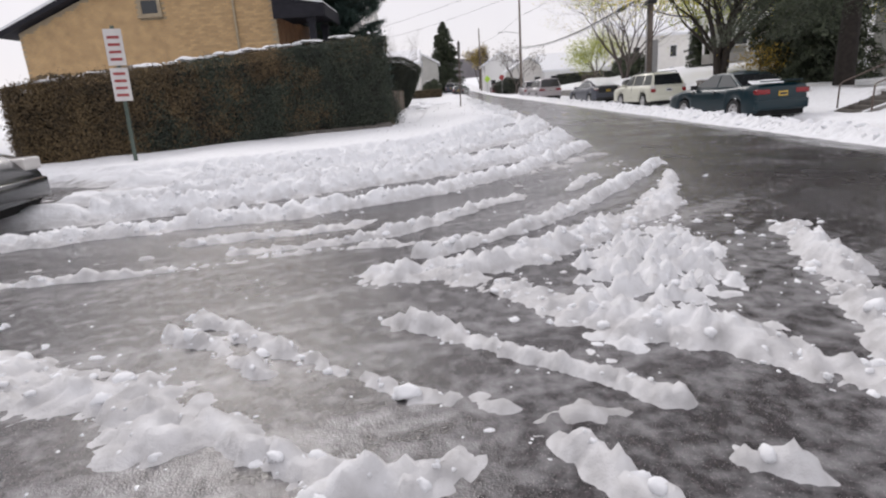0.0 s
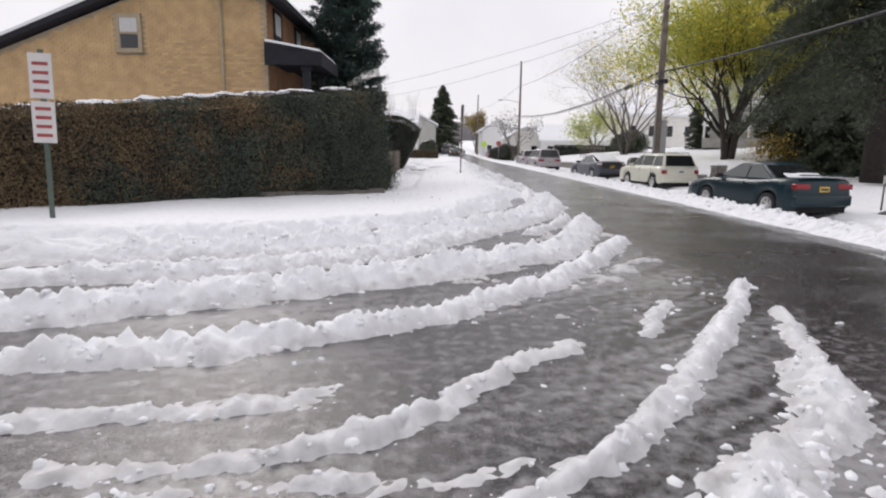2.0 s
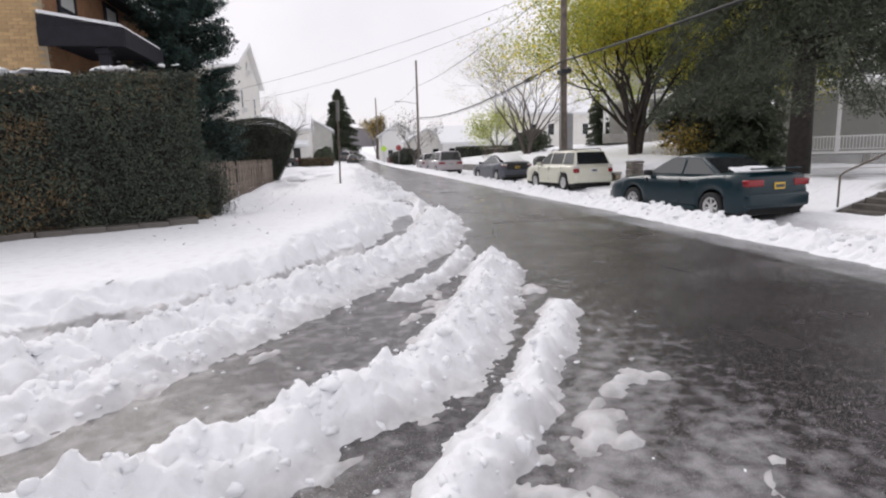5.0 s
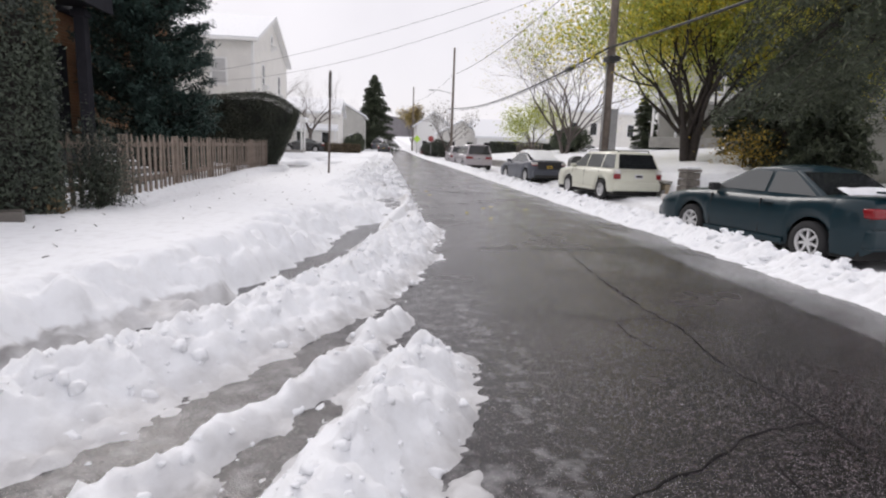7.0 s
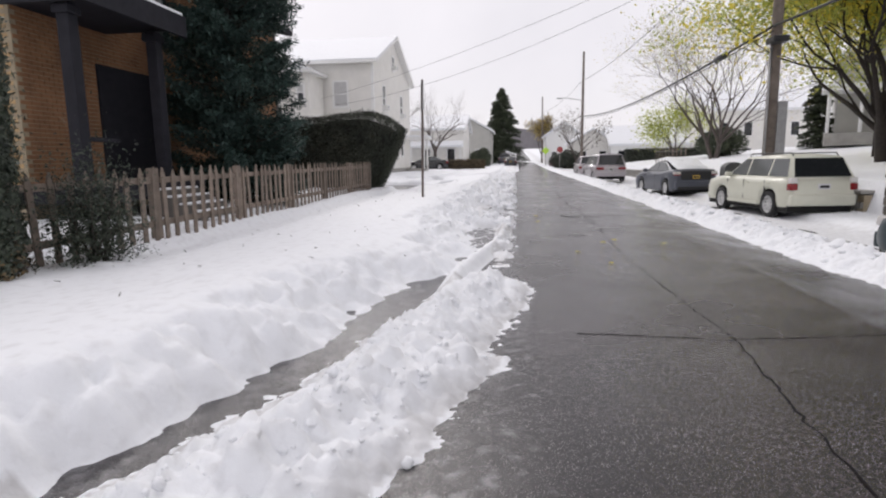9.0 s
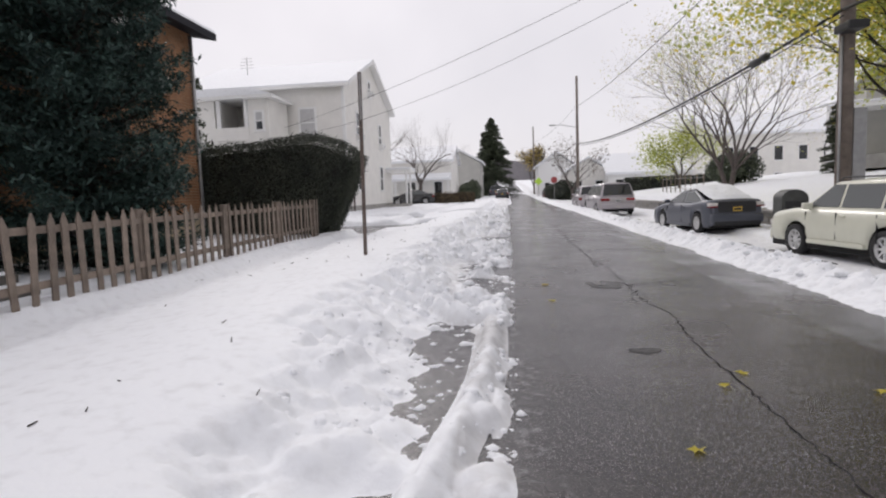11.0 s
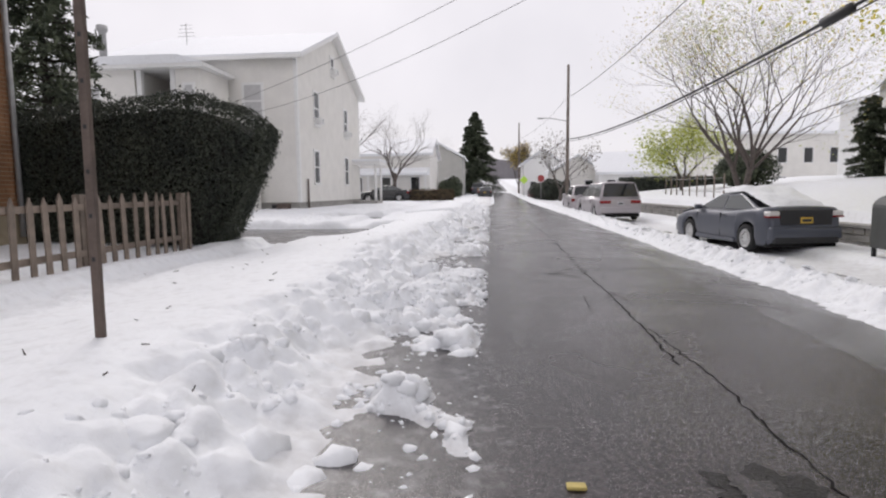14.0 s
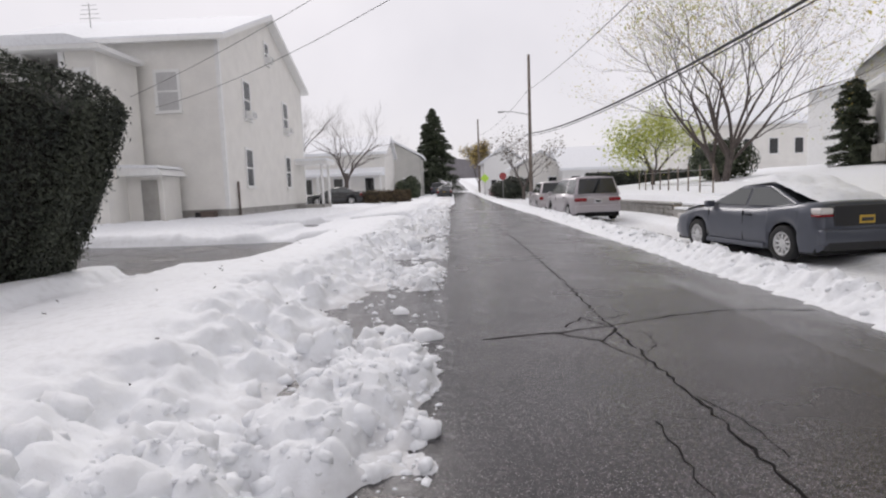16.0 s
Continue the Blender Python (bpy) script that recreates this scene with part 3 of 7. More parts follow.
road_x = axis_steps((-40, -8, 4), (-8, -4, 0.16), (-4, 5.8, 0.05), (5.8, 11, 0.4), (11, 60, 7))
road_y = axis_steps((-60, -2, 4), (-2, 0.2, 0.16), (0.2, 14, 0.05), (14, 17, 0.16), (17, 60, 1.0), (60, 420, 10))
sheet("road", road_x, road_y, lambda x, y: road_z(x, y) - 0.6 * (x > 11.05), ASPHALT, "film", film_mask,
      "wet cracked grey asphalt road with patches of slush", "road")
snow_x = axis_steps((-600, -60, 60), (-60, -12, 4), (-12, -4.2, 0.22), (-4.2, 3.2, 0.028), (3.2, 6.2, 0.5), (6.2, 8.0, 0.07), (8.0, 14, 0.2), (14, 40, 1.5), (40, 600, 70))
snow_y = axis_steps((-300, -12, 24), (-12, 0.2, 0.8), (0.2, 16.6, 0.028), (16.6, 37, 0.04), (37, 62, 0.12), (62, 120, 1.5), (120, 700, 30))
keep_slush = {}


def snow_top(x, y):
    d, keep_slush["s"] = snow_depth(x, y)
    return land_z(x, y) + d


sheet("ground", snow_x, snow_y, snow_top, SNOW, "slush", lambda x, y: keep_slush["s"],
      "deep white snow over verges, yards and slushy tyre ridges", "snow")


def snow_z(x, y):
    a, b = np.array([[float(x)]]), np.array([[float(y)]])
    d, s = snow_depth(a, b)
    return float(land_z(a, b)[0, 0] + max(0.0, d[0, 0]))


def ground_z(x, y):
    return float(land_z(np.array(float(x)), np.array(float(y))))


# cracks and a pothole in the lane
def crack(pts, width, seed):
    rng = random.Random(seed)
    line = []
    for (ax, ay), (bx, by) in zip(pts, pts[1:]):
        n = max(2, int(math.hypot(bx - ax, by - ay) / 0.06))
        for k in range(n):
            t = k / n
            line.append((ax + t * (bx - ax) + rng.uniform(-0.018, 0.018), ay + t * (by - ay) + rng.uniform(-0.015, 0.015)))
    line.append(pts[-1])
    v, f = [], []
    for i, (x, y) in enumerate(line):
        a, b = line[max(0, i - 1)], line[min(len(line) - 1, i + 1)]
        dx, dy = b[0] - a[0], b[1] - a[1]
        n = math.hypot(dx, dy) or 1
        w = width * rng.uniform(0.3, 1.2) * 0.32
        z = ground_z(x, y) + 0.0025
        v += [(x - dy / n * w, y + dx / n * w, z), (x + dy / n * w, y - dx / n * w, z)]
        if i:
            f.append((2 * i - 2, 2 * i - 1, 2 * i + 1, 2 * i))
    return mesh_part("crack", v, f, CRACK)


CRACKS = [
    (0.026, ((4.04, 9.6), (4.08, 11.3), (4.02, 12.0), (4.12, 12.6), (4.08, 13.0), (4.14, 14.3), (4.27, 15.5))),
    (0.016, ((4.27, 15.5), (4.2, 17.0), (4.15, 18.8), (4.17, 19.9))),
    (0.024, ((4.17, 19.9), (4.18, 21.1), (4.3, 22.2), (4.2, 22.7), (4.22, 23.9), (4.24, 24.7))),
    (0.022, ((4.24, 24.7), (4.25, 25.4), (4.18, 26.6))),
    (0.028, ((4.12, 25.6), (4.16, 27.3), (4.18, 28.0), (4.17, 29.4), (4.16, 30.4))),
    (0.036, ((4.16, 30.4), (4.22, 32.0), (4.25, 37.3), (4.1, 44.0))),
    (0.028, ((3.2, 15.6), (4.27, 15.54), (5.64, 15.8))),
    (0.042, ((3.1, 29.6), (3.77, 29.75), (4.16, 29.9), (4.85, 30.2), (6.3, 30.6))),
    (0.030, ((3.7, 29.7), (4.0, 29.45), (4.2, 29.8), (4.0, 30.2), (3.8, 29.9))),
    (0.030, ((4.25, 23.85), (4.67, 24.05), (5.17, 24.28), (5.63, 24.2), (6.4, 24.5))),
    (0.022, ((4.14, 23.87), (4.61, 23.84), (5.2, 23.66), (6.0, 23.7))),
    (0.016, ((4.25, 23.85), (4.28, 23.48), (4.11, 23.15), (4.09, 22.7))),
    (0.014, ((4.09, 23.53), (4.3, 23.3), (4.25, 22.8))),
    (0.014, ((3.87, 28.0), (3.85, 27.67), (3.82, 27.2))),
    (0.016, ((3.4, 12.85), (3.73, 12.72), (4.08, 12.8))),
    (0.020, ((2.9, 10.7), (3.03, 10.76), (3.28, 10.86), (3.52, 11.02), (3.65, 11.11), (4.05, 11.2))),
    (0.014, ((3.73, 12.72), (3.7, 12.4), (3.73, 12.15), (4.0, 12.1))),
    (0.014, ((4.12, 12.6), (4.5, 12.5), (4.9, 12.7))),
    (0.014, ((4.07, 11.5), (4.5, 11.3), (5.2, 11.5))),
    (0.014, ((3.95, 29.5), (4.05, 29.2), (4.18, 28.9))),
    (0.013, ((4.2, 29.8), (4.4, 29.6), (4.32, 29.3), (4.18, 29.1))),
    (0.013, ((3.6, 29.68), (3.85, 29.55), (4.0, 29.45))),
    (0.013, ((4.16, 30.1), (4.35, 30.25), (4.6, 30.12))),
    (0.012, ((4.18, 28.3), (4.3, 28.0), (4.28, 27.6))),
    (0.013, ((4.1, 12.3), (4.5, 12.1), (4.75, 11.6), (4.7, 11.1))),
    (0.012, ((4.75, 11.6), (5.2, 11.9), (5.6, 11.8))),
    (0.012, ((3.65, 11.1), (3.55, 10.6), (3.7, 10.2))),
]
road_ob = bpy.data.objects["road"]
for i, (w, pts) in enumerate(CRACKS):
    crack(pts, w, i).parent = road_ob
BROKEN = plain("broken_wet_asphalt", (0.014, 0.012, 0.012), 0.35, vary=0.6, scale=14, bump=0.9, bump_scale=60, spec=0.3)


def ragged(name, x, y, rx, ry, mat, lift, label, seed):
    """A flat broken patch with a ragged outline."""
    v = []
    for k in range(90):
        an = 2 * math.pi * k / 90
        q = 0.75 + 0.55 * noise.noise(Vector((1.6 * math.cos(an), 1.6 * math.sin(an), seed))) + 0.30 * noise.noise(Vector((5 * math.cos(an), 5 * math.sin(an), seed)))
        v.append((x + rx * q * math.cos(an), y + ry * q * math.sin(an), ground_z(x, y) + lift))
    return mesh_part(name, v, [tuple(range(90))], mat, road_ob, label)


ragged("pothole", 3.95, 23.95, 0.30, 0.30, BROKEN, 0.003, "dark broken pothole in the asphalt", 3.0)
ragged("puddle", 3.90, 23.97, 0.13, 0.14, ASPHALT, 0.007, "worn asphalt island in the pothole", 8.0)
ragged("pothole", 3.75, 20.9, 0.16, 0.09, BROKEN, 0.003, "small dark broken hole in the asphalt", 12.0)
box("litter", 3.15, 3.23, 23.93, 23.975, ground_z(3.2, 24) + 0.002, ground_z(3.2, 24) + 0.018, WRAPPER, bevel=0.006)
tagged(bpy.data.objects["litter"], "small crumpled yellow scrap of litter on asphalt", "litter")
for k, (x, y) in enumerate(((4.05, 20.1), (4.25, 20.35), (3.2, 22.9), (4.9, 20.0), (3.9, 18.4), (3.6, 19.2))):
    v = [(0.05 * math.cos(a) * (1 if j % 2 else 0.4), 0.05 * math.sin(a) * (1 if j % 2 else 0.4), 0.004 + 0.006 * (j % 3)) for j, a in enumerate([2 * math.pi * q / 10 for q in range(10)])]
    leaf = mesh_part("fallen_leaf", v, [tuple(range(10))], MAPLE_LEAF)
    leaf.matrix_basis = pose(x, y, ground_z(x, y), 0, 0, 40 * k)
    tagged(leaf, "yellow fallen maple leaf on wet asphalt", "leaf", "fallen leaves")


# ---- cars ----
def lathe(profile, sides, axis_x=0.0):
    """Turn (radius, x) pairs round the x axis."""
    v, f = [], []
    for r, x in profile:
        for k in range(sides):
            a = 2 * math.pi * k / sides
            v.append((x + axis_x, r * math.cos(a), r * math.sin(a)))
    n = len(profile)
    for i in range(n - 1):
        for k in range(sides):
            k2 = (k + 1) % sides
            f.append((i * sides + k, i * sides + k2, (i + 1) * sides + k2, (i + 1) * sides + k))
    return v, f


def make_wheel(parent, x, y, r, side, spokes=7):
    t = [(r * 0.66, -0.09), (r * 0.93, -0.10), (r, -0.07), (r, 0.07), (r * 0.93, 0.10), (r * 0.66, 0.09), (r * 0.62, 0.05), (r * 0.62, -0.05), (r * 0.66, -0.09)]
    v, f = lathe(t, 28)
    wheel = mesh_part("wheel", v, f, TYRE, parent, "black tyre on alloy rim", True)
    wheel.matrix_basis = pose(x, y, r)
    s = 1 if side > 0 else -1
    v, f = lathe([(r * 0.66, 0.07 * s), (r * 0.66, 0.085 * s), (r * 0.58, 0.085 * s), (r * 0.56, 0.03 * s)], 28)
    mesh_part("rim", v, f, RIM, wheel, "silver alloy rim", True)
    bm = bmesh.new()
    add_box(bm, min(0.02 * s, 0.075 * s), max(0.02 * s, 0.075 * s), -0.05, 0.05, -0.05, 0.05, 0.012)
    for k in range(spokes):
        b2 = bmesh.new()
        add_box(b2, min(0.03 * s, 0.07 * s), max(0.03 * s, 0.07 * s), -r * 0.06, r * 0.06, 0.03, r * 0.62)
        bmesh.ops.rotate(b2, verts=b2.verts, cent=(0, 0, 0), matrix=Matrix.Rotation(2 * math.pi * k / spokes, 3, "X"))
        tmp = bpy.data.meshes.new("spoke")
        b2.to_mesh(tmp)
        b2.free()
        bm.from_mesh(tmp)
        bpy.data.meshes.remove(tmp)
    part("spokes", bm, RIM, wheel, "silver alloy spokes")
    v, f = lathe([(r * 0.6, 0.0), (0.01, 0.0)], 20)
    mesh_part("brake_disc", v, f, UNDER, wheel)
    return wheel


CAR_KINDS = {
    "sedan": dict(L=4.80, W=1.80, H=1.44, top=((0, 0.80), (0.012, 0.98), (0.03, 1.03), (0.16, 1.03), (0.34, 0.97), (0.70, 0.96), (0.80, 0.93), (0.94, 0.80), (0.985, 0.70), (1, 0.55)),
                  gh=(0.145, 0.315, 0.50, 0.705), base=2.715, r=0.315, belt=0.95, sill=0.22),
    "wagon": dict(L=4.50, W=1.76, H=1.59, top=((0, 0.70), (0.01, 1.0), (0.03, 1.03), (0.5, 1.03), (0.72, 1.04), (0.80, 1.01), (0.93, 0.93), (0.985, 0.82), (1, 0.58)),
                  gh=(0.012, 0.075, 0.545, 0.735), base=2.53, r=0.335, belt=1.0, sill=0.30),
    "hatch": dict(L=4.55, W=1.82, H=1.42, top=((0, 0.72), (0.012, 0.98), (0.035, 1.06), (0.10, 1.06), (0.35, 0.96), (0.72, 0.95), (0.82, 0.90), (0.95, 0.76), (0.99, 0.66), (1, 0.5)),
                  gh=(0.07, 0.32, 0.50, 0.735), base=2.70, r=0.325, belt=0.94, sill=0.21),
    "van": dict(L=5.10, W=1.96, H=1.74, top=((0, 0.72), (0.01, 1.0), (0.03, 1.04), (0.5, 1.03), (0.80, 1.02), (0.90, 0.95), (0.97, 0.84), (1, 0.55)),
                gh=(0.012, 0.06, 0.58, 0.83), base=3.0, r=0.335, belt=1.02, sill=0.25),
    "crossover": dict(L=4.55, W=1.84, H=1.66, top=((0, 0.75), (0.01, 1.0), (0.03, 1.06), (0.5, 1.03), (0.72, 1.04), (0.82, 1.0), (0.95, 0.88), (1, 0.6)),
                      gh=(0.015, 0.10, 0.53, 0.745), base=2.66, r=0.35, belt=1.02, sill=0.29),
}


def make_car(m, kind, paint, label, name="parked_car", stretch=1.0, plate=PLATE, lamps="block", group="cars parked along the street", roof_bars=False, lower=None):
    k = CAR_KINDS[kind]
    L, W, H, belt, sill, r = k["L"] * stretch, k["W"], k["H"], k["belt"], k["sill"], k["r"]
    root = thing(name, m, label, "car", group)
    yw = (-k["base"] * stretch * 0.5 - 0.02 * L, k["base"] * stretch * 0.5 - 0.02 * L)
    us = sorted(set([i / 44 for i in range(45)] + [0.006, 0.994] + [min(1, max(0, (y + a * (r + 0.06)) / L + 0.5)) for y in yw for a in (-1, -0.97, -0.9, -0.8, -0.65, -0.45, -0.2, 0, 0.2, 0.45, 0.65, 0.8, 0.9, 0.97, 1)]))
    tu, tz = [p[0] for p in k["top"]], [p[1] for p in k["top"]]
    v, f, cols = [], [], 15
    for u in us:
        y = (u - 0.5) * L
        zt = float(np.interp(u, tu, tz))
        end = min(u, 1 - u)
        hw = W / 2 * (1 - 0.16 * max(0, 1 - end / 0.10) ** 2)
        zb = sill + 0.10 * max(0, 1 - end / 0.03)
        for w in yw:
            q = abs(y - w)
            if q < r + 0.06:
                zb = max(zb, r + math.sqrt(max(0, (r + 0.06) ** 2 - q * q)))
        sh = zt - 0.05
        half = [(hw * 0.93, zb), (hw * 0.985, zb + 0.22 * (sh - zb)), (hw, zb + 0.5 * (sh - zb)), (hw * 0.985, zb + 0.8 * (sh - zb)), (hw * 0.955, sh), (hw * 0.87, zt - 0.012), (hw * 0.5, zt + 0.012)]
        ring = [(a, z) for a, z in half] + [(0, zt + 0.02)] + [(-a, z) for a, z in reversed(half)]
        v += [(a, y, z) for a, z in ring]
    for i in range(len(us) - 1):
        for c in range(cols - 1):
            a = i * cols + c
            f.append((a, a + cols, a + cols + 1, a + 1))
    f.append(tuple(range(cols)))
    n0 = (len(us) - 1) * cols
    f.append(tuple(n0 + c for c in reversed(range(cols))))
    mesh_part("body", v, f, paint, root, "", True)
    box("underbody", -W * 0.44, W * 0.44, -L * 0.47, L * 0.47, 0.17, sill + 0.28, UNDER, root, "dark underbody")
    # cabin
    g = k["gh"]
    ys = [(q - 0.5) * L for q in g]
    wb, wr, zr = W * 0.452, W * 0.355, H - 0.06

    def side_pt(y, z, s, off=0.0):
        t = (z - belt) / (zr - belt)
        return (s * (wb + (wr - wb) * t + off), y, z)

    zb0 = belt - 0.02
    bm = bmesh.new()
    vs = {}
    for s in (-1, 1):
        vs[s] = [bm.verts.new(side_pt(ys[0], zb0, s)), bm.verts.new(side_pt(ys[1], zr, s)), bm.verts.new(side_pt(ys[2], zr, s)), bm.verts.new(side_pt(ys[3], zb0, s))]
    ca, cb = bm.verts.new((0, ys[1] + 0.03, H)), bm.verts.new((0, ys[2] - 0.03, H))
    mid = {s: bm.verts.new((s * (wr - 0.02), (ys[1] + ys[2]) / 2, zr + 0.02)) for s in (-1, 1)}
    cm = bm.verts.new((0, (ys[1] + ys[2]) / 2, H + 0.012))
    L4, R4 = vs[-1], vs[1]
    bm.faces.new((L4[0], L4[1], mid[-1], L4[2], L4[3]))
    bm.faces.new((R4[3], R4[2], mid[1], R4[1], R4[0]))
    for a, b, c, d in ((L4[1], ca, cm, mid[-1]), (mid[-1], cm, cb, L4[2]), (ca, R4[1], mid[1], cm), (cm, mid[1], R4[2], cb)):
        bm.faces.new((a, b, c, d))
    bm.faces.new((L4[0], R4[0], R4[1], ca, L4[1]))
    bm.faces.new((R4[3], L4[3], L4[2], cb, R4[2]))
    bmesh.ops.recalc_face_normals(bm, faces=bm.faces)
    bmesh.ops.bevel(bm, geom=[e for e in bm.edges if e.calc_face_angle(0) > 0.4], offset=0.035, segments=3, affect="EDGES")
    part("cabin", bm, paint, root, "", True)
    # windows
    zlo, zhi = belt + 0.05, zr - 0.045

    def along(z, front):
        t = (z - zb0) / (zr - zb0)
        a, b = (ys[3], ys[2]) if front else (ys[0], ys[1])
        return a + (b - a) * t

    cuts = {"sedan": (0.40,), "hatch": (0.42,), "wagon": (0.235, 0.47), "van": (0.30, 0.57), "crossover": (0.26, 0.48)}[kind]
    for s in (-1, 1):
        ends = [None, *[(c - 0.5) * L for c in cuts], None]
        for j in range(len(ends) - 1):
            lo0 = along(zlo, False) + 0.10 if ends[j] is None else ends[j] + 0.035
            lo1 = along(zhi, False) + 0.07 if ends[j] is None else ends[j] + 0.035
            hi0 = along(zlo, True) - 0.12 if ends[j + 1] is None else ends[j + 1] - 0.035
            hi1 = along(zhi, True) - 0.06 if ends[j + 1] is None else ends[j + 1] - 0.035
            q = [side_pt(lo0, zlo, s, 0.006), side_pt(hi0, zlo, s, 0.006), side_pt(hi1, zhi, s, 0.006), side_pt(lo1, zhi, s, 0.006)]
            q2 = [(x - s * 0.03, y, z) for x, y, z in q]
            fc = [(0, 1, 2, 3), (7, 6, 5, 4), (0, 4, 5, 1), (1, 5, 6, 2), (2, 6, 7, 3), (3, 7, 4, 0)]
            mesh_part("side_window", q + q2, fc, SIDE_GLASS, root, "grey glass side window")
    for front in (True, False):
        y0, y1 = along(zlo, front), along(zhi, front)
        w0, w1 = side_pt(0, zlo, 1)[0] - 0.10, side_pt(0, zhi, 1)[0] - 0.06
        dy = 0.022 if front else -0.022
        q = [(-w0, y0 + dy, zlo), (w0, y0 + dy, zlo), (w1, y1 + dy, zhi + 0.01), (-w1, y1 + dy, zhi + 0.01)]
        q2 = [(x, y - 2 * dy, z - 0.02) for x, y, z in q]
        fc = [(0, 1, 2, 3), (7, 6, 5, 4), (0, 4, 5, 1), (1, 5, 6, 2), (2, 6, 7, 3), (3, 7, 4, 0)]
        mesh_part("windscreen" if front else "rear_window", q + q2, fc, GLASS, root, "dark glass")
    for s in (-1, 1):
        for w in yw:
            make_wheel(root, s * (W / 2 - 0.115), w, r, s, 8 if kind == "wagon" else 7 if kind == "sedan" else 10)
        # door seams, handles, mirror, lamps
        hx = W / 2 * 0.995
        for c in (*cuts, g[3] - 0.06):
            yy = (c - 0.5) * L
            box("door_seam", min(s * hx, s * (hx - 0.03)), max(s * hx, s * (hx - 0.03)), yy - 0.005, yy + 0.005, sill + 0.12, belt - 0.06, BLACK, root)
        for c in (*cuts[-1:], g[3] - 0.07)[:1] + (cuts[0] - 0.0,):
            yy = (c - 0.5) * L - 0.16
            box("door_handle", min(s * hx * 0.99, s * (hx + 0.02)), max(s * hx * 0.99, s * (hx + 0.02)), yy - 0.10, yy + 0.08, belt - 0.14, belt - 0.105, paint, root, bevel=0.008)
        ym = ys[3] - 0.34
        box("mirror", min(s * wb, s * (wb + 0.19)), max(s * wb, s * (wb + 0.19)), ym - 0.06, ym + 0.05, belt + 0.0, belt + 0.13, paint if kind != "sedan" else BLACK, root, bevel=0.025, smooth=True)
        box("side_trim", min(s * hx * 0.985, s * (hx + 0.012)), max(s * hx * 0.985, s * (hx + 0.012)), yw[0] + r + 0.10, yw[1] - r - 0.10, sill + 0.0, sill + 0.09, lower or paint, root, bevel=0.01)
        ya = -L / 2
        if lamps == "block":
            bm = bmesh.new()
            add_box(bm, min(s * W * 0.22, s * W * 0.452), max(s * W * 0.22, s * W * 0.452), ya - 0.012, ya + 0.24, 0.76, 0.90, 0.03)
            part("tail_lamp", bm, RED_LAMP, root, "red tail lamp", True)
        elif lamps == "tall":
            bm = bmesh.new()
            add_box(bm, min(s * W * 0.36, s * W * 0.462), max(s * W * 0.36, s * W * 0.462), ya - 0.008, ya + 0.16, 0.72, 0.88, 0.02)
            part("tail_lamp", bm, RED_LAMP, root, "red tail lamp", True)
            bm = bmesh.new()
            add_box(bm, min(s * W * 0.36, s * W * 0.455), max(s * W * 0.36, s * W * 0.455), ya + 0.0, ya + 0.14, 0.885, 1.02, 0.02)
            part("indicator_lamp", bm, CLEAR_LAMP, root, "pale upper lamp lens", True)
        else:
            bm = bmesh.new()
            add_box(bm, min(s * W * 0.33, s * W * 0.462), max(s * W * 0.33, s * W * 0.462), ya - 0.005, ya + 0.34, 0.86, 0.97, 0.03)
            part("tail_lamp", bm, CLEAR_LAMP, root, "pale clear and red tail lamp", True)
            bm = bmesh.new()
            add_box(bm, min(s * W * 0.33, s * W * 0.468), max(s * W * 0.33, s * W * 0.468), ya - 0.010, ya + 0.20, 0.825, 0.862, 0.012)
            part("brake_lamp", bm, RED_LAMP, root, "red lamp strip", True)
            bm = bmesh.new()
            add_box(bm, min(s * W * 0.22, s * W * 0.44), max(s * W * 0.22, s * W * 0.44), ya - 0.012, ya + 0.12, 0.42, 0.62, 0.03)
            part("bumper_vent", bm, BLACK, root, "black bumper vent", True)
        box("head_lamp", min(s * W * 0.24, s * W * 0.44), max(s * W * 0.24, s * W * 0.44), L / 2 - 0.22, L / 2 - 0.02, 0.60, 0.74, CLEAR_LAMP, root, bevel=0.03)
    if lamps == "wide":
        bm = bmesh.new()
        add_box(bm, -W * 0.325, W * 0.325, -L / 2 - 0.012, -L / 2 + 0.10, 0.66, 1.0, 0.03)
        part("tailgate_panel", bm, BLACK, root, "black tailgate panel", True)
        bm = bmesh.new()
        add_box(bm, -W * 0.40, W * 0.40, -L / 2 - 0.055, -L / 2 + 0.1, 0.26, 0.40, 0.03)
        part("diffuser", bm, BLACK, root, "black lower bumper", True)
    # bumpers, plate, writing bars, boot seam
    bm = bmesh.new()
    add_box(bm, -W * 0.445, W * 0.445, -L / 2 - 0.045, -L / 2 + 0.22, 0.34, 0.62, 0.05)
    part("rear_bumper", bm, lower or paint, root, "", True)
    bm = bmesh.new()
    add_box(bm, -W * 0.43, W * 0.43, L / 2 - 0.2, L / 2 + 0.03, 0.28, 0.52, 0.05)
    part("front_bumper", bm, lower or paint, root, "", True)
    zp = 0.76 if kind != "wagon" else 0.80
    pl = box("number_plate", -0.14, 0.14, -L / 2 - 0.022, -L / 2 + 0.02, zp - 0.06, zp + 0.075, plate, root, "amber number plate", 0.006)
    box("bar", -0.11, 0.11, -L / 2 - 0.026, -L / 2 - 0.02, zp - 0.025, zp + 0.035, CAR_BLACK, pl)
    if roof_bars:
        for s in (-1, 1):
            x = s * (wr - 0.08)
            tube("roof_bar", [(x, ys[1] + 0.08, H - 0.04), (x, ys[1] + 0.16, H + 0.03), (x, ys[2] - 0.1, H + 0.03), (x, ys[2], H - 0.03)], 0.016, BLACK, root, "black roof rail")
